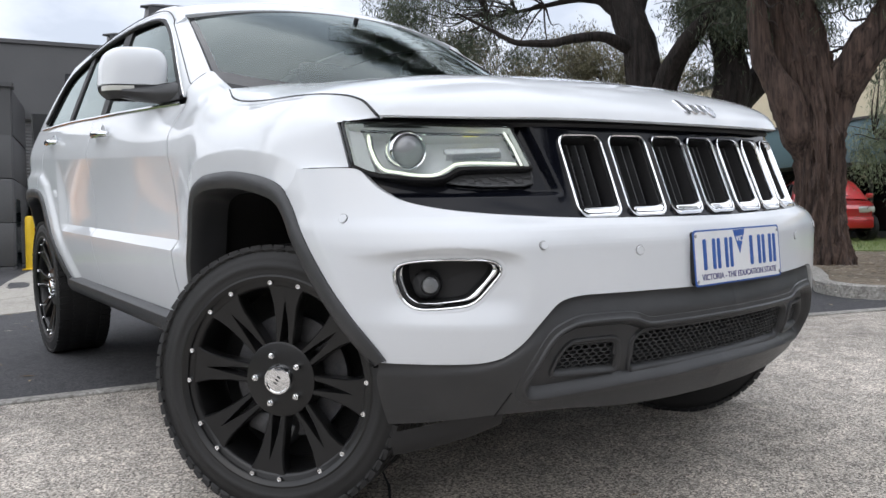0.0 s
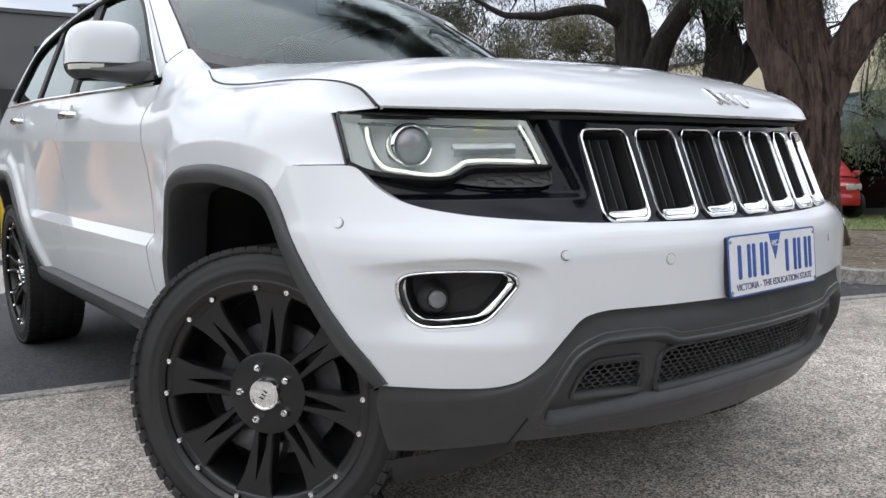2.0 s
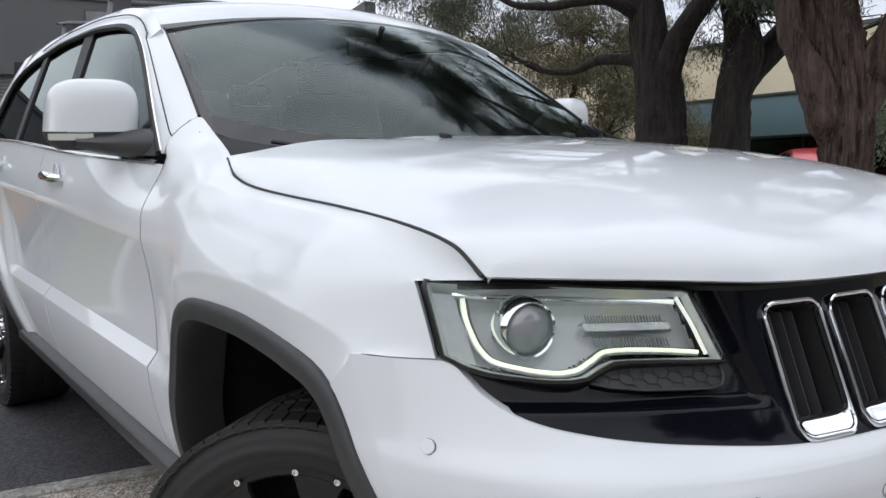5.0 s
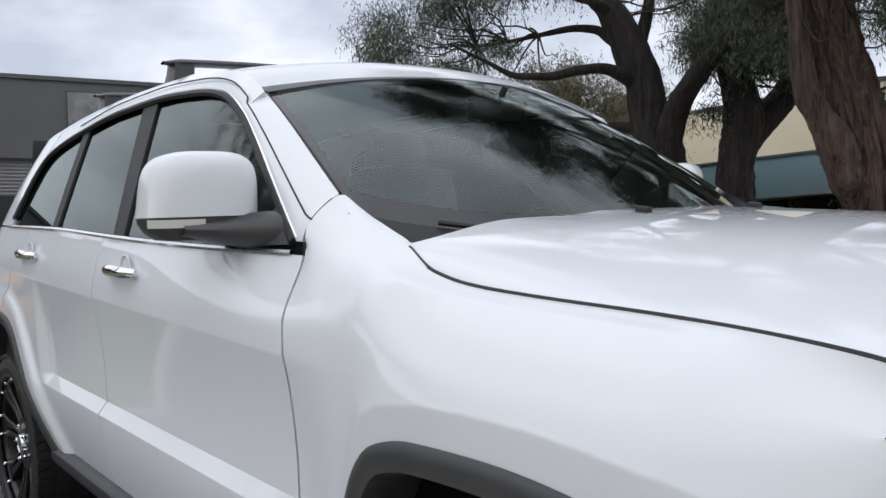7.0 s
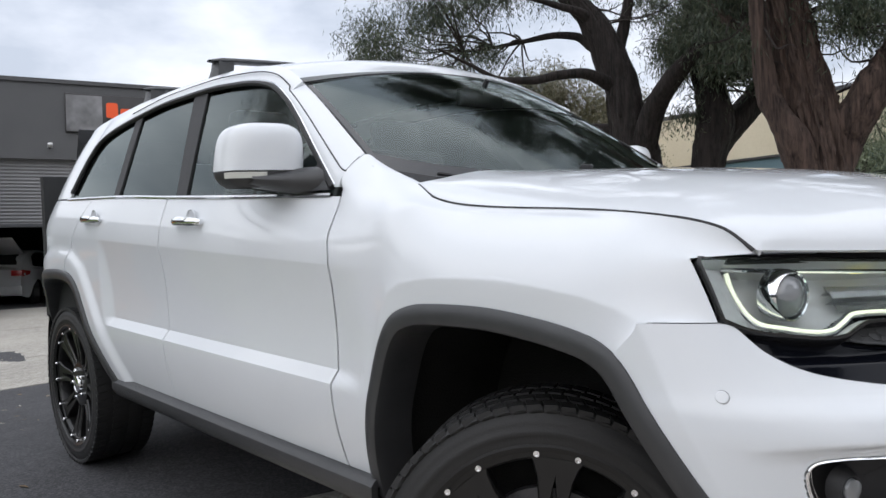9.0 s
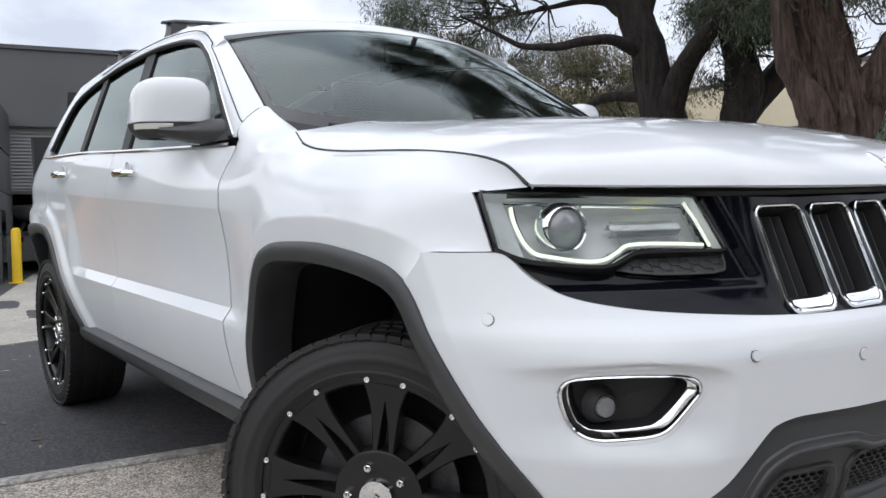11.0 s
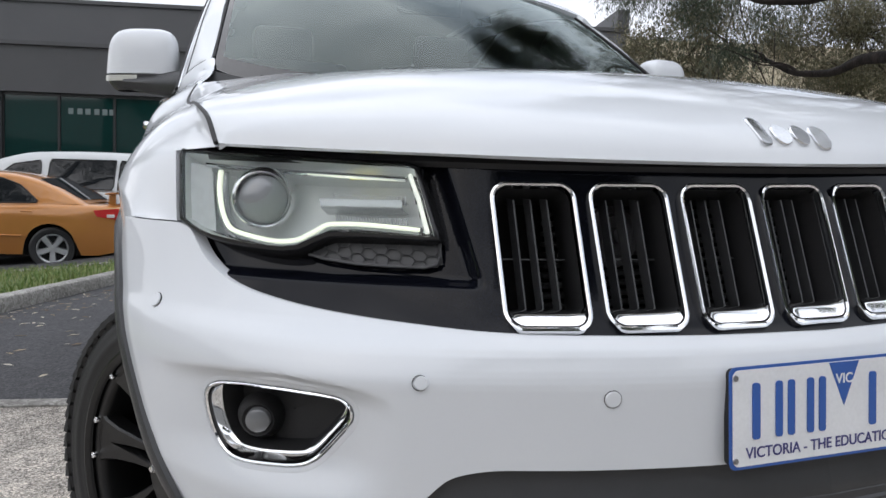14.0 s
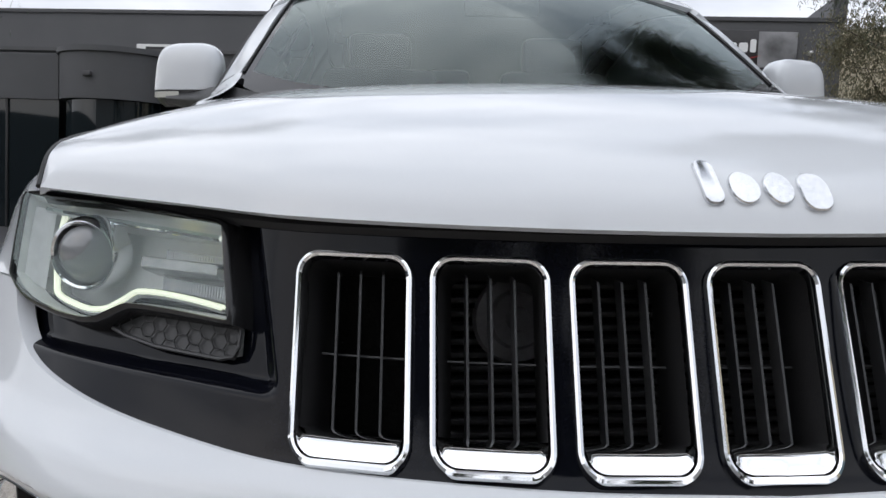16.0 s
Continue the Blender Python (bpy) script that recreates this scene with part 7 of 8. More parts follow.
    for sx in (1, -1):
        for yw in (yf, yr):
            wm = pose(sx * (half - 0.13), yw, wr, 0, 90 * sx, 20)
            wt = part("wheel", Geo().lathe([(wr * 0.66, -0.08), (wr * 0.75, -0.105), (wr * 0.93, -0.105), (wr, -0.08), (wr, 0.08), (wr * 0.93, 0.105), (wr * 0.75, 0.105), (wr * 0.66, 0.085)], 40, wm), RUBBER, c)
            rim = part("rim", Geo().lathe([(wr * 0.69, 0.095), (wr * 0.66, 0.105), (wr * 0.62, 0.095), (wr * 0.60, 0.02), (0.001, 0.0)], 40, wm), ALLOY, wt)
            part("wheel_shadow_disc", Geo().lathe([(wr * 0.61, 0.03), (0.001, 0.03)], 32, wm), WELL, rim)
            for k in range(5):
                g = Geo().add([(0.03, -0.032, 0.085), (0.03, 0.032, 0.085), (wr * 0.64, 0.038, 0.10), (wr * 0.64, -0.038, 0.10), (0.03, -0.04, 0.03), (0.03, 0.04, 0.03), (wr * 0.64, 0.05, 0.04), (wr * 0.64, -0.05, 0.04)], [(0, 1, 2, 3), (0, 3, 7, 4), (1, 5, 6, 2), (4, 5, 1, 0)])
                part("spoke", g.move(wm @ pose(0, 0, 0, 0, 0, 72 * k)), ALLOY, rim)
            part("hub", Geo().lathe([(0.001, 0.095), (0.055, 0.09), (0.06, 0.03)], 20, wm), ALLOY, rim)
            arch = np.array([(sx * (half - 0.30 + 0.0), yw + (wr + 0.06) * math.cos(a), wr + (wr + 0.06) * math.sin(a)) for a in np.linspace(-0.3, math.pi + 0.3, 24)])
            out = arch + (sx * 0.26, 0, 0)
            part("wheel_well", Geo().grid(np.array([arch, out])).add(arch.tolist(), [tuple(range(24))]), WELL, c)
        zt = float(top(L - 0.15))
        if tall_lamp:
            lamp = [(L - 0.30, zt - 0.30), (L - 0.06, zt - 0.36), (L - 0.03, zt - 0.02), (L - 0.14, zt + 0.04)]
        else:
            lamp = [(L - 0.36, zt - 0.08), (L - 0.32, zt - 0.17), (L - 0.04, zt - 0.22), (L - 0.03, zt - 0.05)]
        P = np.array([[(sx * (plan(y) - 0.01 + 0.012), y, z) for y, z in (p, q)] for p, q in ((lamp[0], lamp[1]), (np.mean([lamp[0], lamp[3]], 0), np.mean([lamp[1], lamp[2]], 0)), (lamp[3], lamp[2]))])
        tl = part("tail_lamp", Geo().panel(P, 0.02, inside=(0, 0, 0.6)), LAMP_RED, c)
        back = Geo().box((0.24, 0.03, 0.14), pose(sx * (half * 0.80 - 0.13), L - 0.002, zt - 0.13, 0, 0, -8 * sx), 0.012)
        part("tail_lamp", back, LAMP_RED, c)
        part("lamp_band", Geo().box((0.015, 0.20, 0.05), pose(sx * (plan(L - 0.18) - 0.002), L - 0.18, zt - 0.16), 0.006), LAMP_CLEAR, tl)
        hz = float(top(-L + 0.2)) - 0.12
        part("headlamp", Geo().box((0.32, 0.10, 0.14), pose(sx * (half * 0.80 - 0.12), -L + 0.03, hz, 0, 0, 16 * sx), 0.03), LAMP_CLEAR, c)
        for y in [p[0] for p in (panes[0][-1], panes[min(1, len(panes) - 1)][-1])]:
            part("door_handle", Geo().box((0.025, 0.17, 0.03), pose(sx * (plan(y) - 0.02), y - 0.16, float(top(y)) - 0.12), 0.01), paint, c)
        mirror = Geo().box((0.16, 0.09, 0.12), pose(sx * (half + 0.05), panes[0][0][0] + 0.05, float(top(panes[0][0][0])) + 0.06), 0.035)
        part("door_mirror", mirror, paint, c)
        strip = np.array([(sx * (plan(y) + 0.004 - 0.0), y, 0.50) for y in np.linspace(yf + wr + 0.08, yr - wr - 0.08, 12)])
        part("rub_strip", Geo().tube(strip, 0.014, 6), paint, c)
    part("rear_bumper", Geo().box((half * 1.62, 0.10, 0.24), pose(0, L - 0.005, 0.42), 0.04), paint, c)
    part("front_bumper", Geo().box((half * 1.62, 0.10, 0.26), pose(0, -L + 0.005, 0.40), 0.04), paint, c)
    part("number_plate", Geo().box((0.37, 0.012, 0.12), pose(0, L + 0.05, float(top(L - 0.1)) - 0.26), 0.004), PLATE_WHITE, c)
    if spoiler:
        sp = part("spoiler", Geo().box((half * 1.55, 0.16, 0.025), pose(0, L - 0.16, float(top(L - 0.2)) + 0.17, 6, 0, 0), 0.01), paint, c)
        for sx in (-0.5, 0.5):
            part("spoiler_foot", Geo().box((0.05, 0.10, 0.17), pose(sx, L - 0.18, float(top(L - 0.2)) + 0.08), 0.01), paint, sp)
    if open_gate:
        yh, zh = roof[-2][0], roof[-2][1]
        gate = part("tailgate", Geo().box((half * 1.5, 0.95, 0.07), pose(0, yh + 0.50, zh + 0.20, 22, 0, 0), 0.03), paint, c, "raised tailgate")
        part("tailgate_glass", Geo().box((half * 1.3, 0.45, 0.02), pose(0, yh + 0.36, zh + 0.19, 22, 0, 0), 0.008), CAR_GLASS, gate)
    return c


def stand(x, y, rz, lift=0.0):
    return pose(x, y, float(ground_z(x, y)) + lift, 0, 0, rz)


far_car("sedan", "burnt-gold metallic sedan parked nose-in beside the lawn", stand(-3.6, 12.2, -104), GOLD, 4.46, 0.87, 0.22,
        [(-2.3, 0.62), (-2.15, 0.72), (-1.3, 0.90), (-0.85, 0.95), (0.6, 0.96), (1.4, 0.985), (2.0, 0.98), (2.2, 0.95), (2.3, 0.90)],
        [(-1.15, 0.93), (-0.35, 1.36), (0.1, 1.43), (0.6, 1.41), (1.0, 1.33), (1.75, 0.985)],
        [[(-0.75, 0.97), (-0.30, 1.30), (-0.02, 1.35), (0.0, 0.97)], [(0.06, 0.97), (0.05, 1.35), (0.55, 1.33), (0.80, 1.24), (1.10, 0.99)]],
        -1.27, 1.27, 0.315, ((1.68, 1.02), (1.08, 1.33)), ((-1.05, 0.98), (-0.42, 1.33)), spoiler=True)
far_car("people_mover", "silver people mover with dark side windows", stand(-2.75, 14.05, -104), SILVER_PAINT, 4.85, 0.93, 0.24,
        [(-2.45, 0.70), (-2.2, 0.85), (-1.5, 1.02), (-1.0, 1.06), (2.2, 1.10), (2.45, 1.08)],
        [(-1.75, 1.0), (-0.75, 1.60), (-0.2, 1.72), (0.8, 1.75), (1.9, 1.72), (2.25, 1.60), (2.43, 1.12)],
        [[(-1.0, 1.09), (-0.55, 1.50), (-0.10, 1.58), (-0.05, 1.09)], [(0.05, 1.09), (0.05, 1.60), (1.15, 1.61), (1.15, 1.10)], [(1.22, 1.10), (1.22, 1.61), (1.98, 1.57), (2.18, 1.12)]],
        -1.52, 1.48, 0.335, ((2.40, 1.14), (2.27, 1.58)), ((-1.55, 1.08), (-0.80, 1.57)), tall_lamp=True)
HATCH_DECK = [(-2.05, 0.64), (-1.9, 0.76), (-1.2, 0.90), (-0.8, 0.95), (1.6, 1.0), (1.95, 0.97), (2.05, 0.92)]
HATCH_ROOF = [(-1.2, 0.92), (-0.4, 1.38), (0.1, 1.46), (1.1, 1.44), (1.65, 1.32), (1.96, 0.98)]
HATCH_PANES = [[(-0.75, 0.98), (-0.30, 1.33), (0.08, 1.38), (0.10, 0.98)], [(0.17, 0.98), (0.16, 1.385), (0.85, 1.37), (1.25, 1.27), (1.42, 1.02)]]
RG, SG = ((1.95, 1.04), (1.70, 1.32)), ((-1.10, 0.98), (-0.45, 1.35))
far_car("hatchback", "white hatchback with raised tailgate inside the workshop", pose(3.55, 22.6, 0.03, 0, 0, 150), WHITE_PAINT, 4.1, 0.86, 0.22, HATCH_DECK, HATCH_ROOF, HATCH_PANES, -1.25, 1.25, 0.31, RG, SG, open_gate=True)
far_car("hatchback", "dark grey hatchback standing deep inside the workshop", pose(6.2, 26.0, 0.03, 0, 0, 165), GREY_PAINT, 4.1, 0.86, 0.22, HATCH_DECK, HATCH_ROOF, HATCH_PANES, -1.25, 1.25, 0.31, RG, SG)
far_car("hatchback", "bright red hatchback parked before the blue shop", stand(16.8, 7.6, -53, 0.095), RED_PAINT, 4.0, 0.85, 0.22, HATCH_DECK, HATCH_ROOF, HATCH_PANES, -1.25, 1.25, 0.30, RG, SG)

# ---- trees ----
def bark_mat(name, dark, light, stretch=(1, 1, 0.16), bump=1.0, scale=16):
    m = noise_mat(name, dark, light, 0.95, scale, scale * 3, 0.0, spread=(0.34, 0.66), stretch=stretch)
    n, l = m.node_tree.nodes, m.node_tree.links
    bp = n.new("ShaderNodeBump")
    bp.inputs["Strength"].default_value, bp.inputs["Distance"].default_value = bump, 0.03
    mix = [k for k in n if k.type == "MIX"][0]
    l.new(mix.outputs["Result"], bp.inputs["Height"])
    l.new(bp.outputs["Normal"], n["Principled BSDF"].inputs["Normal"])
    return m


BARK = bark_mat("furrowed_brown_bark", (0.009, 0.0055, 0.0045), (0.125, 0.084, 0.067), (1, 1, 0.07), 1.0, 15)
BARK_DARK = bark_mat("dark_bark", (0.005, 0.004, 0.0035), (0.036, 0.028, 0.025), (1, 1, 0.08), 1.0, 16)
TWIG = bark_mat("twig_bark", (0.018, 0.014, 0.013), (0.055, 0.043, 0.038), scale=30)
GUM_LEAVES = island_mat("gum_leaves", [(0.025, 0.042, 0.022), (0.042, 0.062, 0.034), (0.068, 0.086, 0.050), (0.10, 0.105, 0.062)], 0.55)
OLIVE_LEAVES = island_mat("olive_brown_leaves", [(0.07, 0.072, 0.035), (0.11, 0.105, 0.055), (0.15, 0.135, 0.075), (0.17, 0.14, 0.085)], 0.6)
PALE_LEAVES = island_mat("pale_shrub_leaves", [(0.12, 0.15, 0.085), (0.18, 0.21, 0.13), (0.25, 0.28, 0.19)], 0.6)


def ridged(u, v, cells, rng):
    """Ridges of value noise that closes round u = 0 to 1."""
    rows = int(np.ceil(v.max() - v.min())) + 3
    table = rng.uniform(0, 1, (rows, cells))
    x, y = (u % 1.0) * cells, v - v.min()
    i, j = np.floor(x).astype(int), np.floor(y).astype(int)
    fx, fy = x - i, y - j
    fx, fy = fx * fx * (3 - 2 * fx), fy * fy * (3 - 2 * fy)
    i0, i1 = i % cells, (i + 1) % cells
    val = lerp(lerp(table[j, i0], table[j, i1], fx), lerp(table[j + 1, i0], table[j + 1, i1], fx), fy)
    return 1 - np.abs(2 * val - 1)


def bough(pts, radii, seed, n=18, ridge=0.06, steps=10):
    """A tapered, furrowed limb through a few points."""
    pts, radii = np.array(pts, float), np.array(radii, float)
    d = np.r_[0, np.cumsum(np.linalg.norm(np.diff(pts, axis=0), axis=1))]
    t = np.linspace(0, d[-1], steps * (len(pts) - 1) + 1)
    c = np.stack([pchip(d, pts[:, k])(t) for k in range(3)], -1)
    # a gentler curve than the joints alone would give
    for _ in range(6):
        c[1:-1] = 0.5 * c[1:-1] + 0.25 * (c[:-2] + c[2:])
    r = pchip(d, radii)(t)
    rng = np.random.default_rng(seed)
    k = len(t)
    tan = np.gradient(c, axis=0)
    tan /= np.linalg.norm(tan, axis=1, keepdims=True)
    ref = np.array([0.9, 0.35, 0.1])
    side_v = np.cross(tan, ref)
    side_v /= np.linalg.norm(side_v, axis=1, keepdims=True)
    top_v = np.cross(side_v, tan)
    a = np.linspace(0, 2 * np.pi, n, endpoint=False)
    ph = rng.uniform(0, 6.28, 5)
    A, T = np.meshgrid(a, t)
    turn = (A + 0.25 * T + 0.3 * np.sin(T * 1.3 + ph[0])) / (2 * np.pi)
    around = max(int(n / 5), 5)
    f = 0.55 * ridged(turn, T * 2.2, around, rng) + 0.30 * ridged(turn, T * 5.0, around * 2, rng) + 0.15 * ridged(turn, T * 9.0, around * 2, rng)
    f = 1 + ridge * (f - 0.55) * 2 + 0.07 * np.sin(2 * A + 1.7 * T + ph[3]) + 0.05 * np.sin(A - 2.9 * T + ph[4])
    P = c[:, None] + (r[:, None] * f)[:, :, None] * (np.cos(A)[:, :, None] * side_v[:, None] + np.sin(A)[:, :, None] * top_v[:, None])
    g = Geo().grid(P, wrap_v=True)
    g.f.append(tuple(range(len(g.v) - n, len(g.v))))
    return g


def leaf_cloud(rng, clumps, size=(0.10, 0.014), hang=0.45, spread=0.05):
    """Hanging sprays of narrow leaves inside rough ellipsoids; returns vertices, faces and the sprays' lines."""
    V, twigs = [], []
    for cx, cy, cz, rx, ry, rz, count in clumps:
        per = 16
        n = max(int(count * 1.7 / per), 1)
        u = rng.normal(0, 1, (n, 3))
        u /= np.linalg.norm(u, axis=1, keepdims=True)
        rad = rng.uniform(0, 1, n) ** 0.42
        p = np.array((cx, cy, cz)) + u * rad[:, None] * np.array((rx, ry, rz)) * rng.uniform(0.75, 1.2, (n, 1))
        # uneven outline: sprays gather round a few knots
        knots = np.array((cx, cy, cz)) + rng.normal(0, 0.55, (max(n // 14, 2), 3)) * np.array((rx, ry, rz))
        near = knots[rng.integers(0, len(knots), n)]
        p = lerp(p, near, rng.uniform(0.15, 0.75, (n, 1)))
        out = np.stack([rng.normal(0, 1, n), rng.normal(0, 1, n), np.zeros(n)], -1) * 0.22
        ln = hang * rng.uniform(0.5, 1.3, n)
        for k in range(per):
            s = (k + rng.uniform(0, 1, n)) / per
            c = p + out * s[:, None] + np.stack([0 * s, 0 * s, 0.08 * s - s * s * ln], -1)
            c += rng.normal(0, spread, (n, 3))
            d = np.stack([rng.normal(0, 0.45, n), rng.normal(0, 0.45, n), -rng.uniform(0.35, 1.1, n)], -1)
            d /= np.linalg.norm(d, axis=1, keepdims=True)
            w = np.cross(d, rng.normal(0, 1, (n, 3)))
            w /= np.linalg.norm(w, axis=1, keepdims=True) + 1e-9
            lg = size[0] * rng.uniform(0.6, 1.3, (n, 1))
            wd = size[1] * rng.uniform(0.7, 1.3, (n, 1)) * 0.5
            V.append(np.stack([c, c + d * lg * 0.45 + w * wd, c + d * lg, c + d * lg * 0.45 - w * wd], 1).reshape(-1, 3))
        m = rng.choice(n, max(n // 5, 1), replace=False)
        for i in m:
            twigs.append([p[i], p[i] + out[i] * 0.5 + (0, 0, 0.04 - 0.25 * ln[i]), p[i] + out[i] + (0, 0, 0.08 - ln[i])])
    V = np.concatenate(V)
    g = Geo()
    g.v = list(map(tuple, V.tolist()))
    g.f = [(i, i + 1, i + 2, i + 3) for i in range(0, len(V), 4)]
    return g, twigs


def tree(name, label, base, udir, boughs, clumps, seed, bark, leaves, size=(0.10, 0.014), hang=0.45, ridge=0.15, trunk_n=84):
    """boughs: lists of (u, z, radius[, depth]) in a plane through the base; the first is the trunk."""
    rng = np.random.default_rng(seed)
    b = Vector((base[0], base[1], float(ground_z(*base)) + 0.08))
    t = thing(name, label, "shrub" if name == "shrub" else "tree", Matrix.Translation(b), "gum trees by the driveway" if name == "gum_tree" else "tea trees by the factory" if name == "tea_tree" else "")
    ux, nx = np.array((udir[0], udir[1], 0)), np.array((-udir[1], udir[0], 0))
    place = lambda u, d, z: ux * u + nx * d + np.array((0, 0, z - b.z))
    ends = []
    for k, pts in enumerate(boughs):
        drift = rng.uniform(-0.25, 0.25) if k else 0
        P = [place(p[0], (p[3] if len(p) > 3 else drift * i), p[1]) for i, p in enumerate(pts)]
        R = [p[2] for p in pts]
        g = bough(P, R, seed + k, trunk_n if k == 0 else 14 if R[0] < 0.10 else trunk_n - 24 if R[0] > 0.15 else 36, ridge if k == 0 else ridge * 0.8, steps=10 if R[0] < 0.12 else 22)
        part("trunk" if k == 0 else "limb", g, bark, t)
        ends += P[len(P) // 2:]
    cl = [(*place(c[0], c[1], c[2]), *c[3:]) for c in clumps]
    g, twigs = leaf_cloud(rng, cl, size, hang)
    crown = part("crown", g, leaves, t, sharp=0)
    crown["kind"] = "stuff"
    tw = Geo()
    for line_pts in twigs:
        tw.tube(line_pts, (0.004, 0.003, 0.0015), 3)
    # boughs that carry each clump
    ends = np.array(ends)
    for c in cl:
        c = np.array(c[:3])
        for _ in range(7):
            e = ends[np.argsort(np.linalg.norm(ends - c, axis=1))[rng.integers(0, min(3, len(ends)))]]
            q = c + rng.normal(0, 0.45, 3) * np.array((0.9, 0.9, 0.6))
            mid = lerp(e, q, 0.5) + rng.normal(0, 0.16, 3)
            pt = np.array([lerp(lerp(e, mid, s), lerp(mid, q, s), s) + (0, 0, 0.05 * math.sin(9 * s)) for s in np.linspace(0, 1, 9)])
            tw.tube(pt, np.linspace(0.020, 0.004, 9), 5)
    twg = part("fine_branching", tw, TWIG, t)
    twg["kind"] = "stuff"
    return t


def root(u, z0, r, first):
    """Trunk points from the flared foot up to the first known one."""
    return [(u, z0 - 0.15, r * 1.45), (u, z0 + 0.12, r * 1.18), (lerp(u, first[0], 0.4), lerp(z0, first[1], 0.4), r)]


L_TRUNK = [(0.05, 2.4, 0.356), (-0.11, 3.01, 0.309), (-0.18, 3.58, 0.279), (-0.34, 4.1, 0.248), (-0.54, 4.56, 0.217), (-0.77, 4.91, 0.168), (-1.02, 5.19, 0.153), (-1.5, 6.2, 0.11), (-1.7, 7.4, 0.05)]
tree("gum_tree", "leaning dark-barked gum tree with airy hanging foliage", (8.8, 6.3), (0.553, -0.833), [
    root(0.15, 0.1, 0.37, L_TRUNK[0]) + L_TRUNK,
    [(0.08, 2.2, 0.20), (0.14, 2.55, 0.194), (0.31, 3.1, 0.169), (0.5, 3.38, 0.151), (0.75, 3.65, 0.138), (1.05, 3.9, 0.112), (1.5, 4.6, 0.08), (1.7, 5.6, 0.03)],
    [(-0.30, 3.95, 0.11), (-0.21, 4.21, 0.099), (-0.07, 4.7, 0.084), (0, 5.07, 0.074), (0.2, 6.2, 0.05), (0.3, 7.4, 0.02)],
    [(-0.5, 4.2, 0.10), (-0.67, 4.32, 0.086), (-0.85, 4.5, 0.067), (-1.29, 4.58, 0.05), (-1.81, 4.54, 0.037), (-2.34, 4.5, 0.027), (-2.88, 4.49, 0.017)],
    [(-0.2, 3.5, 0.12), (-0.42, 3.63, 0.099), (-0.76, 3.75, 0.079), (-1.14, 3.7, 0.069), (-1.52, 3.6, 0.063), (-1.91, 3.59, 0.05), (-2.37, 3.81, 0.03), (-2.83, 4.05, 0.017)],
    [(-0.60, 4.65, 0.10), (-0.72, 4.77, 0.081), (-1.15, 4.92, 0.054), (-1.66, 5.08, 0.041), (-2.18, 5.15, 0.027), (-3.1, 5.3, 0.012)],
    [(-0.05, 2.75, 0.12), (-0.35, 2.92, 0.10), (-0.9, 2.98, 0.085), (-1.4, 2.85, 0.06), (-1.9, 2.9, 0.045), (-2.5, 3.2, 0.03), (-3.2, 3.5, 0.015)],
], [(-4.3, 0.0, 4.65, 0.75, 0.9, 0.75, 4200), (-3.4, 0.5, 5.2, 0.9, 1.0, 0.6, 3600), (-2.3, -0.3, 5.35, 0.9, 1.0, 0.5, 3200), (-3.3, 0.2, 4.0, 0.7, 0.8, 0.5, 1600), (-2.5, 0.3, 4.55, 0.7, 0.6, 0.4, 900),
    (-2.1, 0.2, 3.75, 0.6, 0.6, 0.35, 600), (-1.1, 0.6, 5.7, 0.9, 1.2, 0.5, 2800), (0.35, 0.2, 5.0, 0.45, 0.6, 0.6, 1500), (-1.9, 0, 6.8, 1.6, 1.6, 0.9, 5200), (-3.6, 0, 6.4, 1.2, 1.2, 0.8, 3600), (0.4, 0, 6.9, 1.4, 1.6, 1.0, 4200), (-1.0, 0, 8.2, 1.5, 1.5, 0.8, 3000), (-2.9, 0.6, 3.35, 0.5, 0.6, 0.3, 700)],
    11, BARK_DARK, GUM_LEAVES)
M_TRUNK = [(-0.06, 1.87, 0.27), (0.02, 2.47, 0.271), (0.12, 2.88, 0.292), (0.05, 3.37, 0.228), (-0.09, 4, 0.198), (-0.12, 4.8, 0.167), (-0.1, 6.2, 0.09), (0.0, 7.2, 0.03)]
tree("gum_tree", "dark-barked gum tree with dense drooping foliage", (9.36, 5.3), (0.476, -0.879), [
    root(-0.1, 0.1, 0.29, M_TRUNK[0]) + M_TRUNK,
    [(0.05, 2.3, 0.20), (0.16, 2.52, 0.194), (0.49, 2.97, 0.214), (0.78, 3.36, 0.196), (1.02, 3.86, 0.165), (1.3, 4.9, 0.10), (1.4, 6.0, 0.03)],
], [(0.1, -0.5, 4.3, 0.85, 0.5, 0.75, 11000), (0.95, -0.3, 4.2, 0.65, 0.6, 0.7, 8000), (-0.45, 0, 4.1, 0.45, 0.6, 0.6, 3000), (0.55, -0.3, 3.8, 0.45, 0.5, 0.4, 2400), (0.2, -0.5, 5.2, 0.9, 0.8, 0.5, 4000), (1.3, -0.2, 3.6, 0.3, 0.4, 0.4, 900), (-0.3, -0.1, 3.2, 0.3, 0.4, 0.3, 500), (0.2, 0, 6.0, 1.5, 1.5, 0.9, 6000), (0.2, 0, 7.3, 1.3, 1.4, 0.8, 3000)],
    21, BARK_DARK, GUM_LEAVES)
R_TRUNK = [(0.08, 1.40, 0.245), (0.02, 1.90, 0.265), (-0.06, 2.41, 0.245), (-0.13, 2.85, 0.215), (-0.21, 3.38, 0.195), (-0.27, 3.74, 0.185), (-0.35, 5.0, 0.14), (-0.4, 6.5, 0.05)]
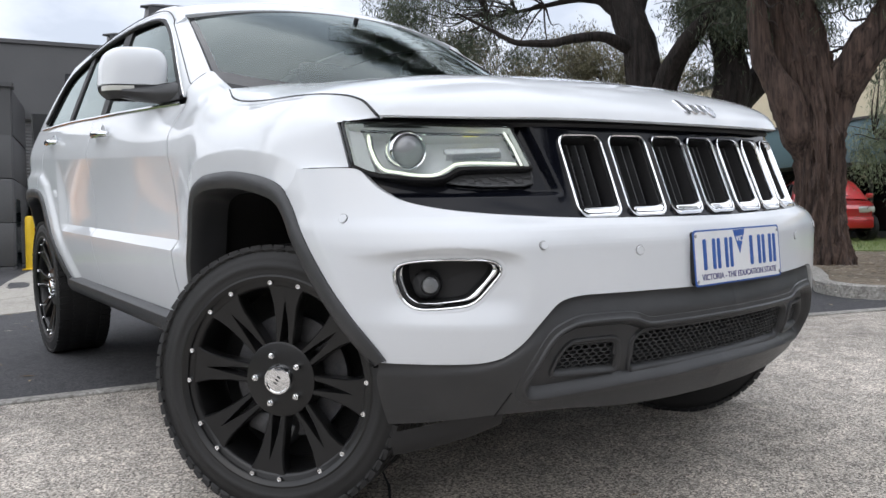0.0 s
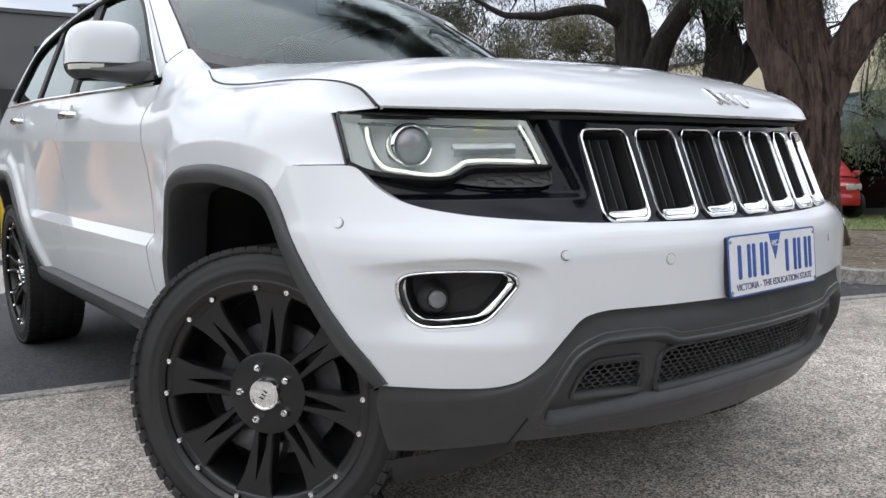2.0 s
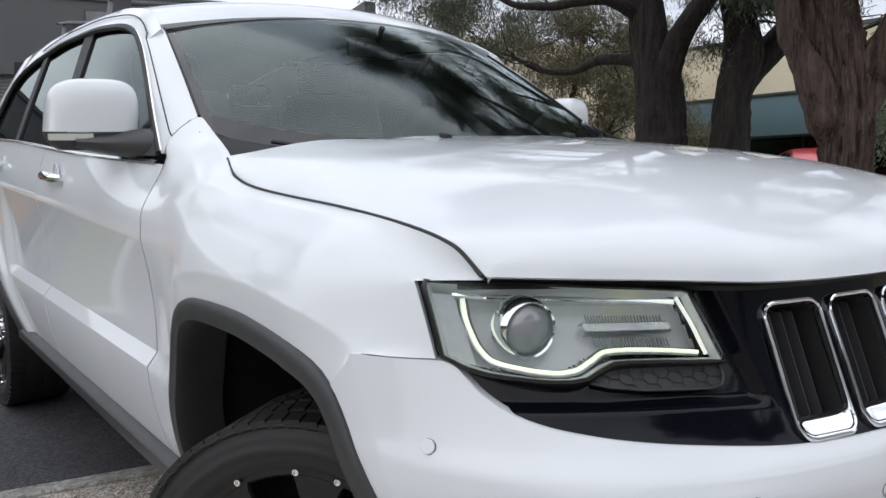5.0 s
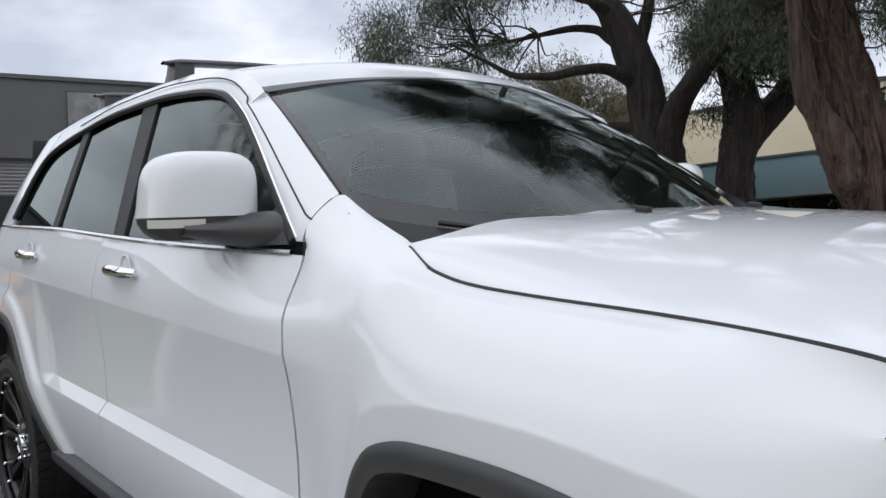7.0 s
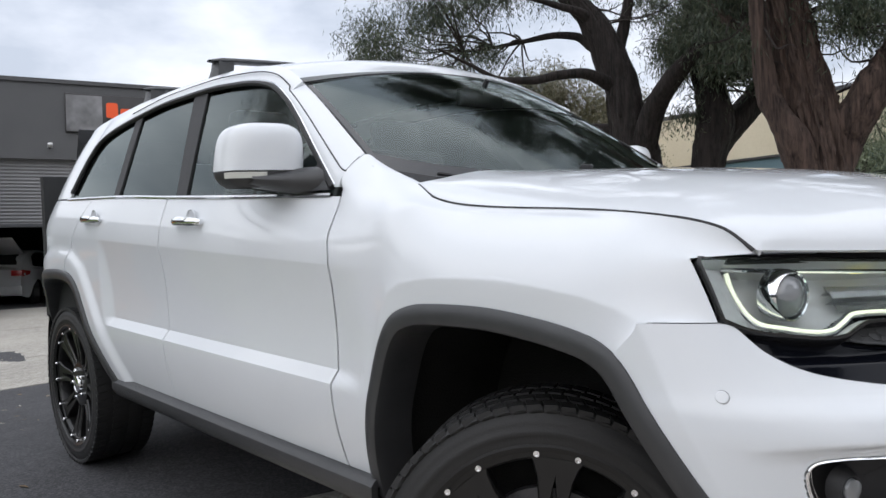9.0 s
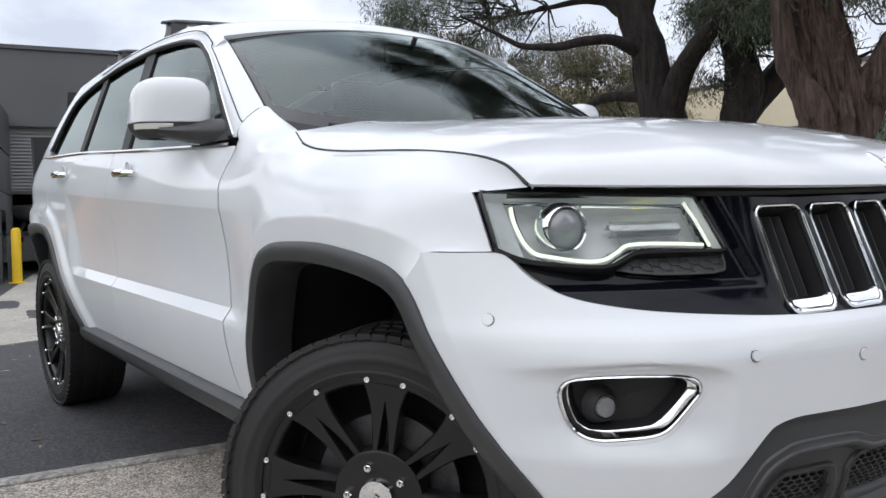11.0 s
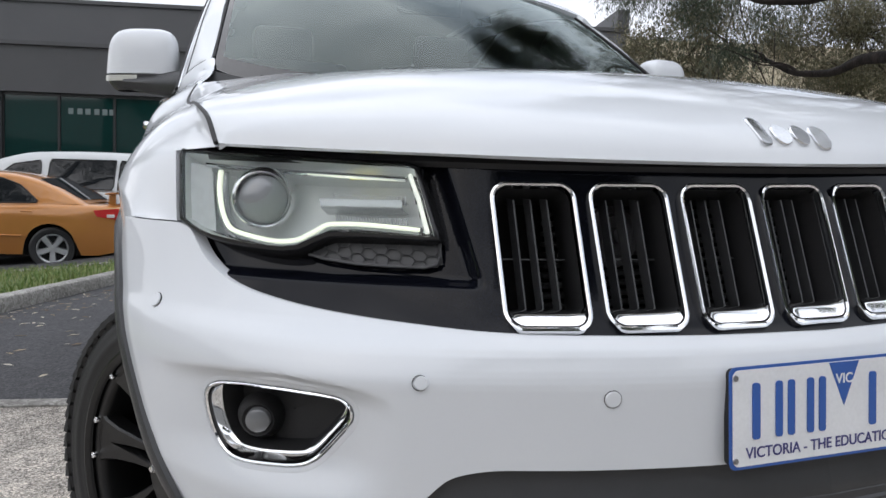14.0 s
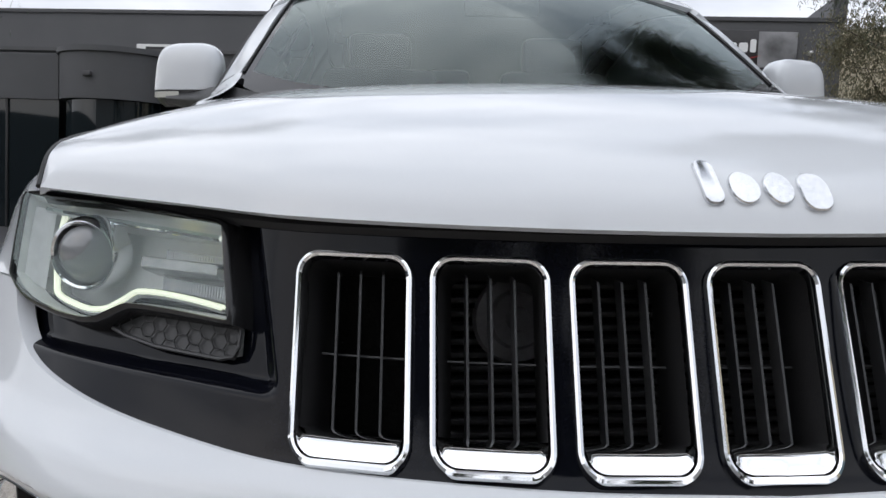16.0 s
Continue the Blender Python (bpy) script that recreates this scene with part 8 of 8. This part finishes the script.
tree("gum_tree", "thick furrowed gum tree with forked brown trunk", (6.95, 2.65), (0.362, -0.932), [
    root(0.12, 0.12, 0.235, R_TRUNK[0]) + R_TRUNK,
    [(0.10, 1.05, 0.10, 0.0), (0.03, 1.40, 0.16, -0.05), (-0.10, 1.68, 0.185, -0.14), (-0.17, 1.91, 0.185, -0.22), (-0.35, 2.27, 0.149, -0.3), (-0.48, 2.59, 0.125, -0.3), (-0.52, 2.95, 0.117, -0.3), (-0.53, 3.34, 0.098, -0.3), (-0.6, 4.4, 0.06, -0.3)],
    [(-0.3, 3.8, 0.13), (-0.8, 4.9, 0.10, -0.8), (-1.4, 5.8, 0.06, -2.0), (-1.9, 6.3, 0.02, -3.2)],
    [(-0.32, 4.2, 0.12), (0.6, 5.2, 0.08, -1.0), (1.8, 6.5, 0.03, -2.6)],
    [(0.10, 1.10, 0.12, 0.03), (0.13, 1.55, 0.19, 0.06), (0.22, 2.00, 0.200, 0.06), (0.42, 2.35, 0.19), (0.72, 2.75, 0.17), (1.15, 3.5, 0.13), (1.7, 5.0, 0.07)],
    [(-0.15, 2.95, 0.11), (-0.28, 3.09, 0.097), (-0.51, 3.3, 0.069), (-0.78, 3.52, 0.059), (-1.03, 3.74, 0.05), (-1.11, 3.89, 0.045), (-1.5, 4.8, 0.02)],
], [(0.45, -0.3, 3.5, 0.45, 0.4, 0.5, 2200), (0.9, 0.4, 3.4, 0.5, 0.5, 0.6, 2600), (-0.9, 0.5, 3.9, 0.5, 0.5, 0.5, 2200), (0.75, 0.4, 2.75, 0.3, 0.4, 0.5, 700), (-0.75, -0.2, 3.25, 0.25, 0.3, 0.35, 450), (-0.1, 0, 4.9, 1.6, 1.7, 0.7, 5200), (-1.7, -0.3, 5.2, 1.2, 1.3, 0.7, 3400), (1.3, 0.2, 4.7, 1.2, 1.3, 0.8, 3800), (0, 0, 6.4, 2.0, 2.0, 1.0, 6000), (-2.1, -3.85, 6.3, 0.9, 0.9, 0.5, 6500), (-1.2, -3.1, 6.1, 1.0, 1.0, 0.6, 8500), (-3.0, -2.4, 6.4, 1.0, 1.0, 0.6, 8500), (-1.7, -1.7, 6.2, 1.1, 1.1, 0.6, 9000), (-3.2, -1.3, 6.7, 1.0, 1.0, 0.6, 8000), (-0.45, -4.0, 6.1, 0.8, 0.8, 0.5, 4500), (0.05, -2.5, 6.2, 1.0, 1.0, 0.6, 6500), (2.6, -1.6, 6.6, 1.4, 1.4, 0.8, 6500), (0.93, -1.6, 6.3, 1.0, 1.0, 0.5, 6500), (1.6, -0.7, 5.9, 0.9, 0.9, 0.5, 5500), (1.3, -2.4, 6.6, 1.0, 1.0, 0.5, 6000), (0.3, -0.9, 6.0, 0.8, 0.8, 0.5, 5000)],
    31, BARK, GUM_LEAVES, ridge=0.30, trunk_n=150)
# tea trees and shrubs before the cream wall
tree("tea_tree", "bushy olive-brown tea tree before the cream wall", (12.3, 11.3), (0.75, -0.66), [
    [(0, 0.0, 0.16), (0.1, 1.0, 0.13), (-0.1, 2.2, 0.09), (0.2, 3.4, 0.05), (0.3, 4.4, 0.02)], [(0.05, 0.6, 0.09), (-0.6, 1.7, 0.06), (-1.2, 2.8, 0.03)], [(0.05, 0.8, 0.08), (0.8, 1.9, 0.05), (1.4, 3.0, 0.02)]],
    [(0, 0, 4.9, 1.4, 1.2, 0.8, 5500), (1.3, 0, 4.4, 1.1, 1.0, 0.8, 4500), (-1.2, 0, 4.3, 1.1, 1.0, 0.8, 4500), (0, 0, 3.6, 1.3, 1.2, 0.9, 6500), (-1.3, 0.2, 2.7, 0.9, 0.9, 0.9, 4500), (1.2, 0, 2.9, 1.0, 1.0, 0.9, 5000), (0.2, -0.3, 1.7, 1.4, 0.9, 0.8, 4500), (0.2, 0, 4.6, 0.7, 0.8, 0.5, 1500)], 41, TWIG, OLIVE_LEAVES, (0.075, 0.020), 0.35)
tree("tea_tree", "spreading olive tea tree beside the factory", (14.9, 10.9), (0.75, -0.66), [
    [(0, 0.0, 0.14), (-0.1, 1.2, 0.11), (0.1, 2.4, 0.07), (0.1, 3.9, 0.02)], [(-0.05, 0.7, 0.08), (-0.8, 1.8, 0.05), (-1.3, 2.8, 0.02)]],
    [(0.2, 0, 4.5, 1.3, 1.2, 0.8, 5000), (-1.1, 0, 4.0, 1.0, 1.0, 0.8, 3800), (0, 0, 3.3, 1.2, 1.2, 0.9, 5500), (-1.2, 0, 2.3, 0.9, 0.9, 0.9, 3800), (0.9, 0, 2.2, 1.0, 1.0, 1.0, 3800)], 43, TWIG, OLIVE_LEAVES, (0.075, 0.020), 0.35)
tree("tea_tree", "twiggy olive tea tree behind the gums", (9.4, 12.0), (0.75, -0.66), [
    [(0, 0.0, 0.15), (0.1, 1.2, 0.12), (-0.1, 2.4, 0.08), (0.1, 4.2, 0.02)], [(0, 0.7, 0.08), (0.8, 1.8, 0.05), (1.3, 3.0, 0.02)]],
    [(0, 0, 4.6, 1.3, 1.2, 0.8, 5000), (-1.2, 0, 4.0, 1.0, 1.0, 0.8, 4000), (0, 0, 3.5, 1.2, 1.2, 0.9, 5500), (-1.0, 0, 2.6, 0.9, 0.9, 0.9, 3800), (1.0, 0, 2.5, 1.0, 1.0, 1.0, 3800), (0, 0, 1.5, 1.3, 1.0, 0.7, 3000)], 47, TWIG, OLIVE_LEAVES, (0.075, 0.020), 0.35)
tree("weeping_tree", "pale weeping tree before the blue shop", (15.2, 5.1), (0.35, -0.94), [
    [(0, 0.0, 0.10), (0.05, 1.0, 0.08), (0.0, 2.2, 0.06), (0.1, 3.6, 0.02)], [(0.02, 1.6, 0.04), (0.6, 2.6, 0.02)], [(0.02, 1.5, 0.04), (-0.5, 2.5, 0.02)]],
    [(0.1, 0, 2.9, 0.9, 0.9, 0.7, 3600), (0.7, 0, 2.2, 0.6, 0.7, 0.7, 2400), (-0.5, 0, 2.3, 0.5, 0.6, 0.7, 1800), (0.1, 0, 3.8, 0.8, 0.8, 0.5, 1600)], 57, TWIG, PALE_LEAVES, (0.09, 0.014), 0.7)
tree("shrub", "pale grey-green shrub on the verge", (10.6, 8.2), (0.7, -0.7), [
    [(0, 0.0, 0.05), (0.1, 0.7, 0.04), (0.0, 1.5, 0.015)], [(0, 0.2, 0.04), (-0.5, 1.2, 0.015)]],
    [(0, 0, 1.25, 0.75, 0.7, 0.6, 3600), (-0.6, 0, 0.9, 0.5, 0.5, 0.5, 1600)], 45, TWIG, PALE_LEAVES, (0.06, 0.020), 0.18)
tree("gum_tree", "slender gum tree on the lawn with hanging clumps", (-6.5, 9.5), (0.97, -0.24), [
    [(0, -0.2, 0.24), (0, 0.3, 0.19), (0.1, 1.6, 0.16), (0.2, 3.2, 0.13), (0.5, 5.0, 0.09), (0.8, 7.0, 0.03)],
    [(0.2, 2.9, 0.08), (0.7, 3.5, 0.06), (1.5, 3.9, 0.03, -0.6), (2.2, 3.8, 0.012, -0.9)], [(0.4, 4.4, 0.07), (1.6, 5.2, 0.05), (3.0, 5.9, 0.03, -0.8), (4.3, 6.2, 0.012, -1.2)]],
    [(1.5, -1.1, 3.0, 0.35, 0.4, 0.45, 1500), (1.0, -1.0, 3.4, 0.5, 0.5, 0.4, 1700), (0.6, -0.6, 4.0, 0.8, 0.8, 0.6, 2600), (3.6, -1.0, 6.0, 1.4, 1.4, 0.7, 4200), (1.0, 0, 6.2, 1.6, 1.6, 1.0, 5500), (-1.0, 0, 4.8, 1.3, 1.3, 0.9, 3600)],
    51, BARK_DARK, GUM_LEAVES)
# unseen tree behind the camera, added so the gloss grille panel reflects dark
tree("gum_tree", "unseen tall broad gum tree across the street, added to darken grille reflections", (-0.8, -11.5), (1.0, 0.0), [
    [(0, -0.2, 0.34), (0, 0.4, 0.27), (0.1, 2.2, 0.23), (0.0, 4.2, 0.19), (-0.3, 6.5, 0.12), (-0.4, 9.0, 0.04)],
    [(0.05, 3.2, 0.12), (1.2, 4.8, 0.09), (2.8, 6.4, 0.04)], [(0.0, 3.8, 0.12), (-1.4, 5.4, 0.08), (-3.0, 6.8, 0.03)], [(0, 4.6, 0.10), (0.8, 6.8, 0.06), (1.2, 9.2, 0.02)]],
    [(0, 0, 8.6, 2.2, 1.6, 1.4, 5200), (-2.3, 0, 7.4, 1.8, 1.5, 1.3, 4600), (2.3, 0, 7.3, 1.8, 1.5, 1.3, 4600), (0.2, 0, 6.6, 1.6, 1.4, 1.0, 3600), (-3.4, 0, 5.9, 1.3, 1.2, 1.0, 2600), (3.4, 0, 6.0, 1.3, 1.2, 1.0, 2600), (0.5, 0, 10.2, 1.6, 1.4, 0.9, 2600)],
    61, BARK_DARK, GUM_LEAVES, (0.22, 0.05), 0.6)
